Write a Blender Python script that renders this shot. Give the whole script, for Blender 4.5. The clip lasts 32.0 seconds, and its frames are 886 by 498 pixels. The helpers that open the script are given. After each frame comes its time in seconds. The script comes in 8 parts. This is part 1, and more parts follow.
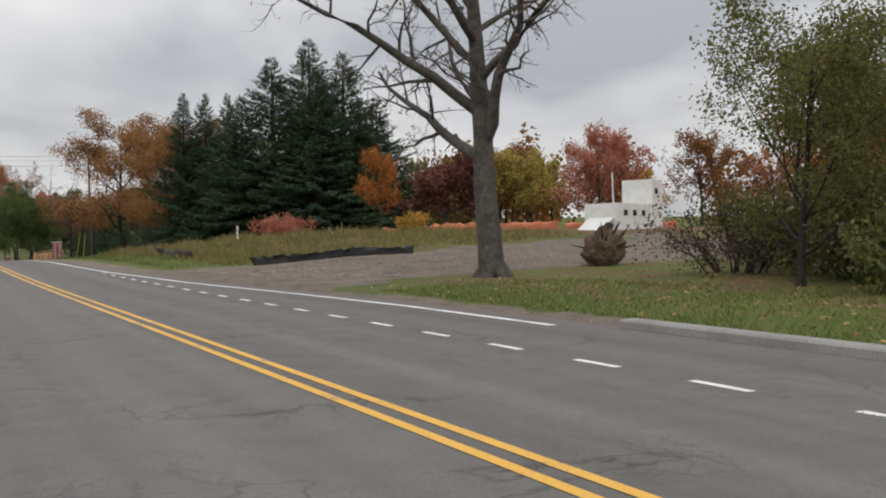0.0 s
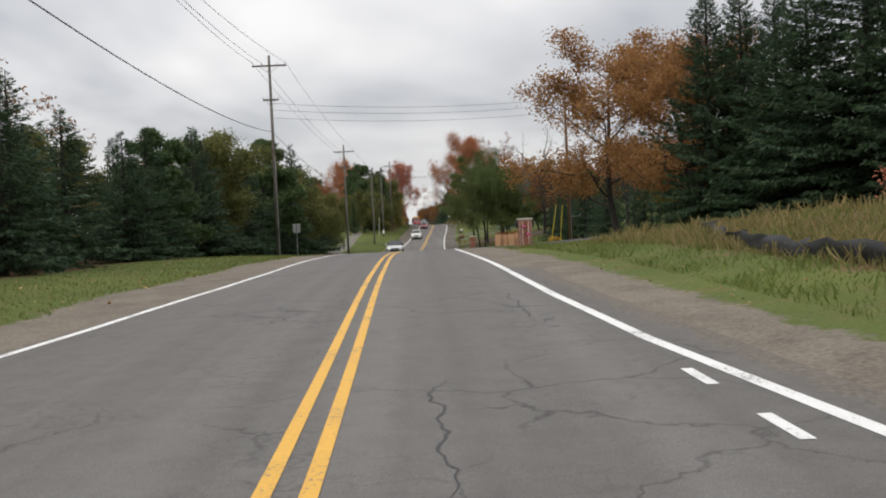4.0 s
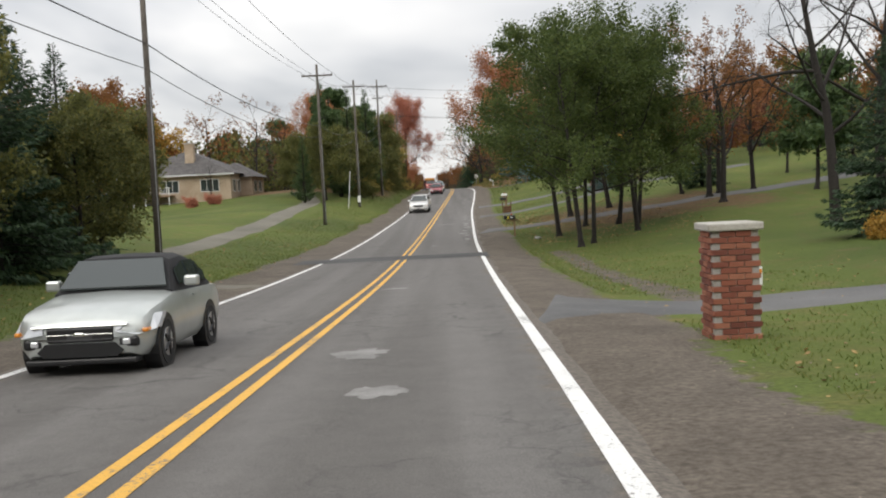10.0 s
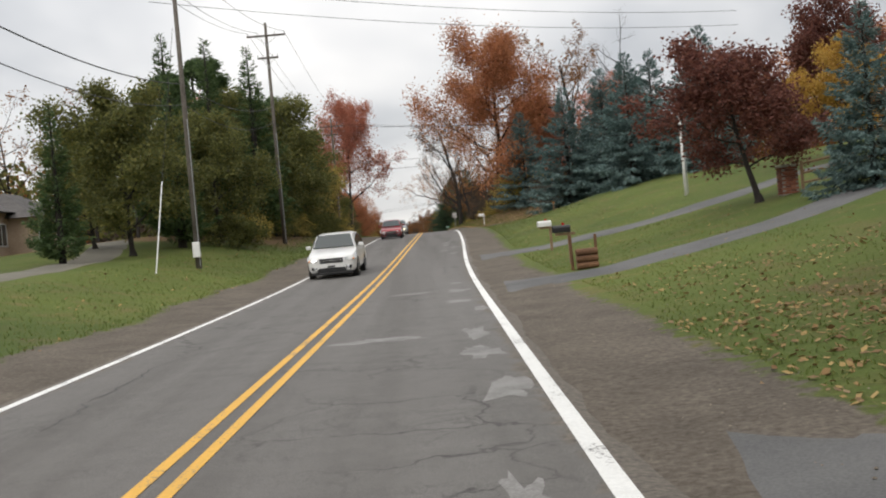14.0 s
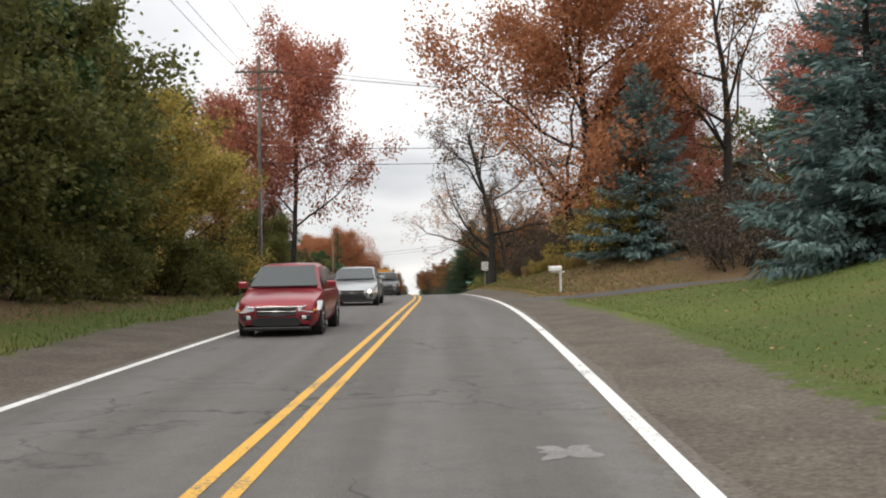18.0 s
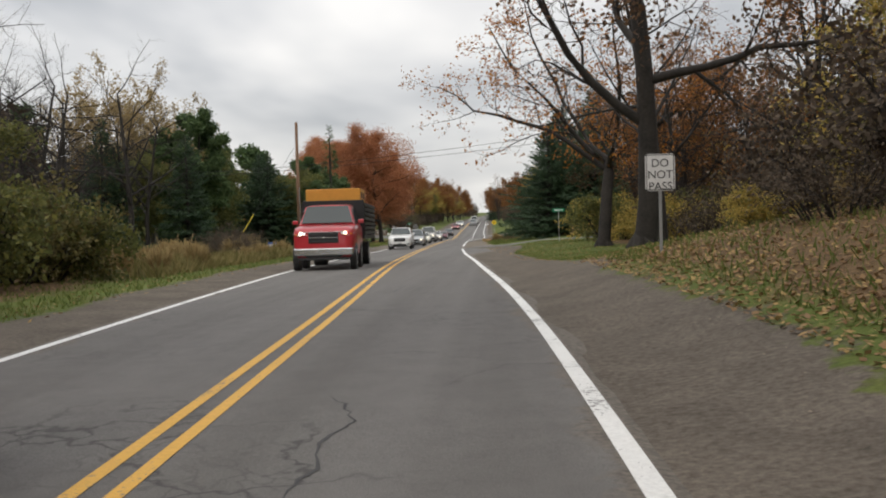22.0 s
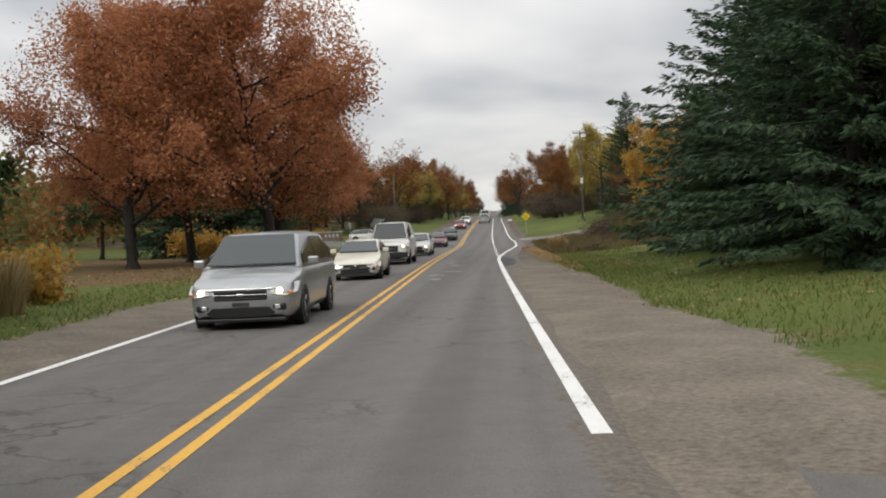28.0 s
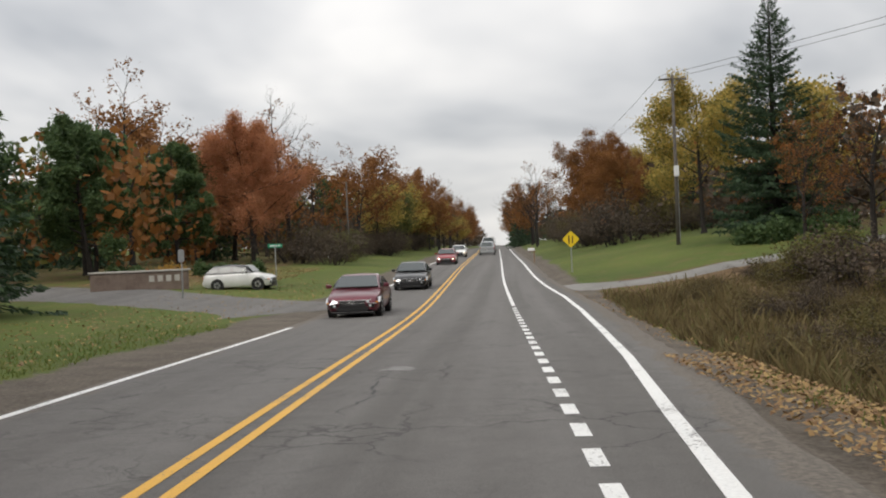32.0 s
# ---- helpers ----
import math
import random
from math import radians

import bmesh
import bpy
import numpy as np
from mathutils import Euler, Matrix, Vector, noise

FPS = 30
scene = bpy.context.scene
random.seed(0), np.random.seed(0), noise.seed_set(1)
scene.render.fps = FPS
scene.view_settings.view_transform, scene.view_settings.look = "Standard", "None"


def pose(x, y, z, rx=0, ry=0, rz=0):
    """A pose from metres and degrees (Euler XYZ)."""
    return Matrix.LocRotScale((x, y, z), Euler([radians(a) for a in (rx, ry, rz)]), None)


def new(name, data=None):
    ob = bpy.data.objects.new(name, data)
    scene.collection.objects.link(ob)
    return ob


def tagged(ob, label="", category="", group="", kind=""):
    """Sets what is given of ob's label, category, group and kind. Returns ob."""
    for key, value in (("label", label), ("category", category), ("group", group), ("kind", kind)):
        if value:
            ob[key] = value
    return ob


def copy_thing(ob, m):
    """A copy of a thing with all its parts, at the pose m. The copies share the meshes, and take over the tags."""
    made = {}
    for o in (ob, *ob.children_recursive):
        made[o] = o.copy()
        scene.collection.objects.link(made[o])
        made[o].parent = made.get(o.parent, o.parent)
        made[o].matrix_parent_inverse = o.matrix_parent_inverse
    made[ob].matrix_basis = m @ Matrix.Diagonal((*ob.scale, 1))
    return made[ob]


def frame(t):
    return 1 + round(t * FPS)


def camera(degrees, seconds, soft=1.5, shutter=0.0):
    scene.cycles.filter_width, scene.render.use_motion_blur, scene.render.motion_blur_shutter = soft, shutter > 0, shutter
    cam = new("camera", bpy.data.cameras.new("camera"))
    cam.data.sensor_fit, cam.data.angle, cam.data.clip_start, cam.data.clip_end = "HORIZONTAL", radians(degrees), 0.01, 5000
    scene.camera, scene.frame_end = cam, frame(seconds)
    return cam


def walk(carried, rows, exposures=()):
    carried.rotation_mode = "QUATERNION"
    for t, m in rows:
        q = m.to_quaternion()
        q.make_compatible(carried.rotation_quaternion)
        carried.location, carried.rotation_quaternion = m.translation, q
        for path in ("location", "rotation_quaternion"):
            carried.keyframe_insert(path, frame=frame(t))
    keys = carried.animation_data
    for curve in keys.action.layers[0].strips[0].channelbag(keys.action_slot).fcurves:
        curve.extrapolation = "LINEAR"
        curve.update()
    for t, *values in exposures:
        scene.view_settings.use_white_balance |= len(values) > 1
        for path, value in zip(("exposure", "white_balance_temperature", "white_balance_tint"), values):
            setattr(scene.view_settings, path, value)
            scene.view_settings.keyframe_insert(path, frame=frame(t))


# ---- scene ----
cam = camera(48.02, 32.0, soft=2.0, shutter=0.0)
# seconds, place, pitch, yaw, roll


def eye(x, y, z, pitch, yaw, roll):
    return pose(x, y, z, 90 + pitch, 0, yaw) @ pose(0, 0, 0, 0, 0, roll)


PATH = [
    (0.0, eye(-3.785, 10.032, 1.687, -0.659, -27.689, -1.104)),
    (0.5, eye(-2.472, 13.445, 1.695, -0.968, -22.179, -1.277)),
    (1.0, eye(-1.971, 17.105, 1.746, -2.009, -18.619, -0.768)),
    (1.5, eye(-0.925, 20.683, 1.745, -0.951, -14.658, -0.617)),
    (2.0, eye(-0.178, 24.516, 1.776, -1.600, -11.162, -1.535)),
    (2.5, eye(0.285, 28.686, 1.785, -1.456, -7.074, -1.892)),
    (3.0, eye(0.718, 32.987, 1.807, -2.316, -2.467, -1.605)),
    (5.5, eye(0.794, 70.987, 2.259, -0.091, -0.977, -3.006)),
    (6.0, eye(0.866, 78.376, 2.306, -0.559, -1.716, -1.383)),
    (6.5, eye(1.011, 85.988, 2.216, -3.965, -3.651, -5.725)),
    (7.0, eye(1.230, 93.671, 2.140, -5.058, -2.817, -3.995)),
    (7.5, eye(1.425, 101.540, 2.033, -5.052, -0.685, 0.227)),
    (8.0, eye(1.710, 108.596, 1.868, -4.157, -0.388, -2.205)),
    (8.5, eye(1.982, 115.574, 1.694, -4.916, 0.196, -2.030)),
    (9.0, eye(2.233, 122.606, 1.469, -3.975, 0.289, -2.675)),
    (9.5, eye(2.463, 129.830, 1.232, -3.863, -0.354, -1.808)),
    (10.0, eye(2.511, 137.332, 0.960, -3.298, 0.098, -2.818)),
    (10.5, eye(2.590, 144.612, 0.714, -2.799, 0.274, -2.944)),
    (11.0, eye(2.685, 152.076, 0.456, -1.995, 0.187, -2.971)),
    (11.5, eye(2.770, 159.818, 0.207, -2.861, 0.142, -3.458)),
    (12.0, eye(2.899, 167.833, 0.022, -2.769, 0.066, -3.365)),
    (12.5, eye(3.029, 175.823, -0.189, -1.875, -0.611, -2.841)),
    (13.0, eye(3.156, 183.848, -0.243, 0.546, -0.893, -2.305)),
    (14.0, eye(3.365, 199.390, -0.118, -0.322, -1.696, -5.202)),
    (16.5, eye(3.765, 232.880, 0.262, -0.557, -2.411, -1.157)),
    (17.0, eye(4.088, 241.274, 0.560, 0.957, -1.703, -2.269)),
    (17.5, eye(4.422, 249.921, 0.971, 1.449, -1.457, -1.414)),
    (18.0, eye(4.801, 258.709, 1.416, 2.624, -0.944, -1.083)),
    (18.5, eye(5.115, 267.591, 1.813, 3.384, -0.670, -0.243)),
    (19.0, eye(5.456, 276.464, 2.197, 3.576, -0.859, -0.676)),
    (19.5, eye(5.600, 285.241, 2.403, 1.508, -0.405, 0.105)),
    (20.0, eye(5.851, 293.681, 2.655, 1.073, 0.095, -0.795)),
    (20.5, eye(5.971, 301.060, 2.774, 0.452, 0.566, -0.720)),
    (21.0, eye(6.191, 308.240, 2.889, -1.516, 1.226, -1.136)),
    (21.5, eye(6.349, 315.410, 2.953, -1.856, 2.352, -0.954)),
    (22.0, eye(6.406, 322.634, 3.062, -2.076, 3.459, -1.657)),
    (22.5, eye(6.188, 329.926, 3.099, -1.307, 4.424, -1.326)),
    (23.0, eye(5.865, 337.509, 3.107, -2.649, 4.915, -1.360)),
    (23.5, eye(5.363, 345.125, 3.102, -3.272, 5.286, -1.290)),
    (24.0, eye(4.927, 352.522, 3.065, -3.241, 5.416, -2.064)),
    (24.5, eye(4.380, 359.900, 2.785, -0.819, 5.287, -2.148)),
    (25.0, eye(3.808, 367.334, 2.553, -3.655, 4.856, -1.584)),
    (25.5, eye(3.425, 374.560, 2.362, -2.929, 4.593, -0.941)),
    (27.5, eye(2.167, 400.083, 1.805, -1.249, 3.223, -2.267)),
    (28.0, eye(1.990, 407.818, 1.637, -2.098, 3.577, -2.433)),
    (28.5, eye(1.806, 415.771, 1.423, -2.087, 3.163, -2.027)),
    (29.0, eye(1.590, 423.772, 1.254, -2.251, 3.016, -2.071)),
    (29.5, eye(1.391, 431.848, 1.198, -1.464, 3.232, -2.219)),
    (30.0, eye(1.288, 439.504, 1.115, -0.813, 3.187, -1.981)),
    (30.5, eye(1.117, 446.874, 0.916, -1.597, 3.102, -2.487)),
    (31.0, eye(0.944, 454.206, 0.807, -0.827, 2.602, -2.172)),
    (31.5, eye(0.789, 461.622, 0.717, -1.226, 2.544, -0.894)),
    (32.0, eye(0.697, 469.177, 0.560, -0.099, 3.640, -2.333)),
]
walk(cam, PATH, exposures=[(0.0, -0.1, 6700, 10), (3.5, -0.02, 6700, 10), (6.0, 0.22, 6750, 9), (7.0, 0.1, 6750, 9), (8.0, 0.26, 6750, 9), (11.0, 0.2, 6750, 9), (13.0, 0.16, 6750, 9), (14.5, 0.2, 6800, 9), (17.0, 0.36, 6800, 9), (19.0, 0.36, 6800, 9), (20.0, 0.16, 6800, 9), (21.0, 0.05, 6800, 9), (22.0, 0.08, 6800, 9), (25.0, 0.06, 6800, 9), (28.0, 0.06, 6800, 9), (32.0, 0.05, 6800, 9)])

# the road's middle line: height and sideways place every 24 m
ROAD_Y0 = -48.0
ROAD_Z = (-0.07, -0.07, 0.02, 0.17, 0.30, 0.67, 0.52, -0.04, -0.87, -1.61, -1.90, -1.64, -1.10, 0.01, 0.89, 1.27, 1.43, 1.12, 0.54, 0.02, -0.42, -0.81, -1.25, -1.69, -1.59, -1.15, -0.90, -0.65, -0.40, -0.15)
ROAD_X = (-0.15, -0.15, -0.14, -0.11, -0.09, -0.42, -0.65, -0.19, 0.25, 0.59, 0.92, 1.48, 2.17, 3.24, 4.06, 4.27, 3.60, 2.12, 0.70, -0.41, -1.12, -1.67, -2.04, -2.44, -2.87, -3.08, -3.28, -3.49, -3.69, -3.89)
EDGE, KINK, GAP_A, GAP_B = 3.35, 462.8, 402.5, 415.5
SKY_STRENGTH, SKY_ZENITH = 1.02, 1.95
PATCH_Y = 180.2
MAPLES = ((-8.8, 461, 1.0), (-11.5, 474, 0.85), (-15.5, 458, 0.9), (-16, 470, 0.95))

# ---- light ----
world = bpy.data.worlds.new("overcast")
scene.world = world
world.use_nodes = True
wn, wl = world.node_tree.nodes, world.node_tree.links
wn.clear()
w_out = wn.new("ShaderNodeOutputWorld")
w_bg = wn.new("ShaderNodeBackground")
sky = wn.new("ShaderNodeTexSky")
sky.sky_type, sky.sun_disc = "NISHITA", False
SUN_EL, SUN_ROT = radians(38), radians(150)
sky.sun_elevation, sky.sun_rotation = SUN_EL, SUN_ROT
w_tc = wn.new("ShaderNodeTexCoord")
w_sep = wn.new("ShaderNodeSeparateXYZ")
wl.new(w_tc.outputs["Generated"], w_sep.inputs[0])
# cloud plane: x/z, y/z so that the cloud bands close up towards the horizon
w_z = wn.new("ShaderNodeMath"); w_z.operation = "ADD"; w_z.inputs[1].default_value = 0.32
w_abs = wn.new("ShaderNodeMath"); w_abs.operation = "MAXIMUM"; w_abs.inputs[1].default_value = 0.0
wl.new(w_sep.outputs[2], w_abs.inputs[0]); wl.new(w_abs.outputs[0], w_z.inputs[0])
w_dx = wn.new("ShaderNodeMath"); w_dx.operation = "DIVIDE"
w_dy = wn.new("ShaderNodeMath"); w_dy.operation = "DIVIDE"
for i, n in ((0, w_dx), (1, w_dy)):
    wl.new(w_sep.outputs[i], n.inputs[0]); wl.new(w_z.outputs[0], n.inputs[1])
w_cmb = wn.new("ShaderNodeCombineXYZ")
wl.new(w_dx.outputs[0], w_cmb.inputs[0]); wl.new(w_dy.outputs[0], w_cmb.inputs[1])
w_no = wn.new("ShaderNodeTexNoise")
w_no.inputs["Scale"].default_value, w_no.inputs["Detail"].default_value = 1.0, 4.5
w_no.inputs["Roughness"].default_value = 0.5
w_no.inputs["Distortion"].default_value = 0.25
wl.new(w_cmb.outputs[0], w_no.inputs["Vector"])
w_rmp = wn.new("ShaderNodeValToRGB")
w_rmp.color_ramp.elements[0].position, w_rmp.color_ramp.elements[0].color = 0.37, (0.47, 0.495, 0.545, 1)
w_rmp.color_ramp.elements[1].position, w_rmp.color_ramp.elements[1].color = 0.58, (0.93, 0.93, 0.95, 1)
e = w_rmp.color_ramp.elements.new(0.47); e.color = (0.7, 0.715, 0.755, 1)
wl.new(w_no.outputs["Fac"], w_rmp.inputs[0])
# an overcast sky is brighter overhead than at the horizon
w_zen = wn.new("ShaderNodeMapRange")
w_zen.inputs[1].default_value, w_zen.inputs[2].default_value = 0.05, 1.0
w_zen.inputs[3].default_value, w_zen.inputs[4].default_value = 0.86, SKY_ZENITH
wl.new(w_sep.outputs[2], w_zen.inputs[0])
w_mul = wn.new("ShaderNodeMix"); w_mul.data_type, w_mul.blend_type = "RGBA", "MULTIPLY"
w_mul.inputs["Factor"].default_value = 1.0
w_mul.clamp_result = False
wl.new(w_rmp.outputs[0], w_mul.inputs["A"]); wl.new(w_zen.outputs[0], w_mul.inputs["B"])
w_sky = wn.new("ShaderNodeMix"); w_sky.data_type = "RGBA"; w_sky.blend_type = "MULTIPLY"
w_sky.inputs["Factor"].default_value = 1.0
wl.new(sky.outputs[0], w_sky.inputs["A"]); w_sky.inputs["B"].default_value = (0.09, 0.09, 0.09, 1)
w_mix = wn.new("ShaderNodeMix"); w_mix.data_type = "RGBA"
w_mix.inputs["Factor"].default_value = 0.93
wl.new(w_sky.outputs["Result"], w_mix.inputs["A"]); wl.new(w_mul.outputs["Result"], w_mix.inputs["B"])
wl.new(w_mix.outputs["Result"], w_bg.inputs["Color"])
w_bg.inputs["Strength"].default_value = SKY_STRENGTH
wl.new(w_bg.outputs[0], w_out.inputs[0])

sun = new("sun", bpy.data.lights.new("sun", "SUN"))
sun.data.energy, sun.data.angle, sun.data.color = 1.0, radians(25), (1.0, 0.97, 0.92)
sun.matrix_world = pose(0, 0, 60, 90 - math.degrees(SUN_EL), 0, 0)
sun.rotation_euler = (radians(90) - SUN_EL, 0, radians(-30))


# ---- materials ----
MATS = {}


def material(name, build):
    if name not in MATS:
        m = bpy.data.materials.new(name)
        m.use_nodes = True
        nt = m.node_tree
        bs = nt.nodes["Principled BSDF"]
        build(nt, bs)
        MATS[name] = m
    return MATS[name]


def noise_node(nt, scale, detail=4.0, rough=0.55, coord="Object"):
    tc = nt.nodes.new("ShaderNodeTexCoord")
    n = nt.nodes.new("ShaderNodeTexNoise")
    n.inputs["Scale"].default_value, n.inputs["Detail"].default_value, n.inputs["Roughness"].default_value = scale, detail, rough
    nt.links.new(tc.outputs[coord], n.inputs["Vector"])
    return n


def ramp_node(nt, source, stops):
    r = nt.nodes.new("ShaderNodeValToRGB")
    els = r.color_ramp.elements
    while len(els) < len(stops):
        els.new(0.5)
    for el, (p, c) in zip(els, stops):
        el.position, el.color = p, (*c, 1)
    nt.links.new(source, r.inputs[0])
    return r


def mix_node(nt, fac, a, b, mode="MIX"):
    m = nt.nodes.new("ShaderNodeMix")
    m.data_type, m.blend_type = "RGBA", mode
    for sock, v in ((m.inputs["Factor"], fac), (m.inputs["A"], a), (m.inputs["B"], b)):
        if isinstance(v, (int, float)):
            sock.default_value = v
        elif isinstance(v, tuple):
            sock.default_value = (*v, 1)
        else:
            nt.links.new(v, sock)
    return m.outputs["Result"]


def bump_node(nt, bs, height, strength=0.3, distance=0.02):
    b = nt.nodes.new("ShaderNodeBump")
    b.inputs["Strength"].default_value, b.inputs["Distance"].default_value = strength, distance
    nt.links.new(height, b.inputs["Height"])
    nt.links.new(b.outputs[0], bs.inputs["Normal"])


def rough_surface(name, dark, light, big=0.6, fine=30.0, roughness=0.85, bump=0.3, metal=0.0, coord="Object"):
    """A surface with slow stains and fine grain between two colours."""
    def build(nt, bs):
        a, b = noise_node(nt, big, 5, 0.6, coord), noise_node(nt, fine, 3, 0.6, coord)
        m = nt.nodes.new("ShaderNodeMath"); m.operation = "MULTIPLY_ADD"; m.inputs[1].default_value = 0.45
        nt.links.new(b.outputs["Fac"], m.inputs[0])
        m2 = nt.nodes.new("ShaderNodeMath"); m2.operation = "MULTIPLY"; m2.inputs[1].default_value = 0.55
        nt.links.new(a.outputs["Fac"], m2.inputs[0]); nt.links.new(m2.outputs[0], m.inputs[2])
        r = ramp_node(nt, m.outputs[0], ((0.33, dark), (0.67, light)))
        nt.links.new(r.outputs[0], bs.inputs["Base Color"])
        bs.inputs["Roughness"].default_value, bs.inputs["Metallic"].default_value = roughness, metal
        bump_node(nt, bs, b.outputs["Fac"], bump, 0.01)
    return material(name, build)


def plain(name, colour, roughness=0.5, metal=0.0, coat=0.0):
    def build(nt, bs):
        n = noise_node(nt, 6.0, 4)
        r = ramp_node(nt, n.outputs["Fac"], ((0.3, tuple(c * 0.86 for c in colour)), (0.7, colour)))
        nt.links.new(r.outputs[0], bs.inputs["Base Color"])
        bs.inputs["Roughness"].default_value, bs.inputs["Metallic"].default_value = roughness, metal
        bs.inputs["Coat Weight"].default_value = coat
        bs.inputs["Coat Roughness"].default_value = 0.08
    return material(name, build)


def leaf_material(name, colours, rough=0.6, through_light=0.45):
    """Leaves that differ one by one, a little light comes through them."""
    def build(nt, bs):
        g = nt.nodes.new("ShaderNodeNewGeometry")
        n = noise_node(nt, 0.35, 3)
        ad = nt.nodes.new("ShaderNodeMath"); ad.operation = "MULTIPLY_ADD"; ad.inputs[1].default_value = 0.6
        nt.links.new(g.outputs["Random Per Island"], ad.inputs[0])
        m2 = nt.nodes.new("ShaderNodeMath"); m2.operation = "MULTIPLY"; m2.inputs[1].default_value = 0.4
        nt.links.new(n.outputs["Fac"], m2.inputs[0]); nt.links.new(m2.outputs[0], ad.inputs[2])
        k = len(colours)
        r = ramp_node(nt, ad.outputs[0], [(0.1 + 0.8 * i / max(1, k - 1), c) for i, c in enumerate(colours)])
        nt.links.new(r.outputs[0], bs.inputs["Base Color"])
        bs.inputs["Roughness"].default_value = rough
        bs.inputs["Specular IOR Level"].default_value = 0.25
        tr = nt.nodes.new("ShaderNodeBsdfTranslucent")
        nt.links.new(r.outputs[0], tr.inputs["Color"])
        mx = nt.nodes.new("ShaderNodeMixShader"); mx.inputs[0].default_value = through_light
        out = nt.nodes["Material Output"]
        nt.links.new(bs.outputs[0], mx.inputs[1]); nt.links.new(tr.outputs[0], mx.inputs[2])
        nt.links.new(mx.outputs[0], out.inputs[0])
    return material(name, build)


BARK = rough_surface("bark", (0.011, 0.009, 0.008), (0.04, 0.034, 0.029), 1.2, 9.0, 0.95, 0.8)
BARK_GREY = rough_surface("grey_bark", (0.06, 0.055, 0.05), (0.2, 0.18, 0.165), 1.2, 9.0, 0.95, 0.8)
BARK_OLD = rough_surface("streaked_old_bark", (0.02, 0.017, 0.014), (0.11, 0.096, 0.083), 2.2, 7.0, 0.95, 1.0)
LEAF = {
    "rust": leaf_material("rust_leaves", ((0.19, 0.075, 0.038), (0.39, 0.16, 0.078), (0.5, 0.235, 0.115), (0.33, 0.13, 0.062))),
    "red": leaf_material("red_leaves", ((0.22, 0.08, 0.055), (0.42, 0.155, 0.105), (0.54, 0.24, 0.155), (0.33, 0.125, 0.085))),
    "wine": leaf_material("wine_leaves", ((0.085, 0.036, 0.03), (0.165, 0.062, 0.048), (0.23, 0.1, 0.07))),
    "brown": leaf_material("brown_leaves", ((0.0896, 0.0392, 0.0157), (0.213, 0.0952, 0.0336), (0.302, 0.134, 0.0392), (0.134, 0.0784, 0.028))),
    "orange": leaf_material("orange_leaves", ((0.25, 0.085, 0.025), (0.4, 0.15, 0.036), (0.48, 0.22, 0.055))),
    "orange_brown": leaf_material("orange_brown_leaves", ((0.16, 0.06, 0.018), (0.36, 0.13, 0.03), (0.46, 0.2, 0.04), (0.2, 0.1, 0.03))),
    "oak": leaf_material("russet_oak_leaves", ((0.14, 0.068, 0.03), (0.29, 0.145, 0.056), (0.4, 0.21, 0.075), (0.21, 0.115, 0.045))),
    "gold": leaf_material("golden_leaves", ((0.26, 0.14, 0.03), (0.44, 0.26, 0.055), (0.54, 0.35, 0.085), (0.3, 0.19, 0.05))),
    "yellowgreen": leaf_material("yellowing_leaves", ((0.1, 0.114, 0.042), (0.28, 0.246, 0.069), (0.6, 0.422, 0.111), (0.201, 0.194, 0.055))),
    "green": leaf_material("green_leaves", ((0.04, 0.062, 0.021), (0.085, 0.12, 0.034), (0.142, 0.168, 0.047))),
    "olive": leaf_material("olive_leaves", ((0.0582, 0.068, 0.0272), (0.137, 0.146, 0.0486), (0.233, 0.214, 0.0582))),
    "spruce": leaf_material("spruce_needles", ((0.0188, 0.0377, 0.0225), (0.0415, 0.0752, 0.0377), (0.0714, 0.113, 0.049)), 0.6, 0.28),
    "blue": leaf_material("blue_spruce_needles", ((0.0538, 0.0894, 0.0861), (0.116, 0.18, 0.171), (0.198, 0.269, 0.259)), 0.6, 0.28),
    "weed": leaf_material("withered_weed_leaves", ((0.07, 0.05, 0.026), (0.12, 0.09, 0.044), (0.17, 0.135, 0.06), (0.12, 0.12, 0.05)), 0.8, 0.3),
    "dull": leaf_material("dull_olive_leaves", ((0.07, 0.06, 0.026), (0.11, 0.1, 0.038), (0.16, 0.135, 0.045), (0.1, 0.07, 0.034)), 0.7, 0.35),
    "pine": leaf_material("pine_needles", ((0.035, 0.0624, 0.0273), (0.0702, 0.117, 0.0429), (0.117, 0.165, 0.0585)), 0.6, 0.28),
    "dead": leaf_material("withered_leaves", ((0.045, 0.026, 0.016), (0.1, 0.056, 0.03), (0.16, 0.09, 0.042))),
    "twig": leaf_material("brush_twigs", ((0.0459, 0.033, 0.0257), (0.0918, 0.0688, 0.0505), (0.138, 0.11, 0.0775)), 0.9, 0.1),
    "straw": leaf_material("dry_grass", ((0.179, 0.123, 0.056), (0.336, 0.246, 0.112), (0.426, 0.336, 0.179)), 0.9, 0.25),
}


# ---- building blocks ----
def mesh_object(name, verts, faces, mat, parent=None, smooth=False):
    me = bpy.data.meshes.new(name)
    me.from_pydata([tuple(v) for v in verts], [], [tuple(f) for f in faces])
    me.materials.append(mat)
    if smooth:
        me.polygons.foreach_set("use_smooth", [True] * len(me.polygons))
    me.update()
    ob = new(name, me)
    if parent is not None:
        ob.parent = parent
    return ob


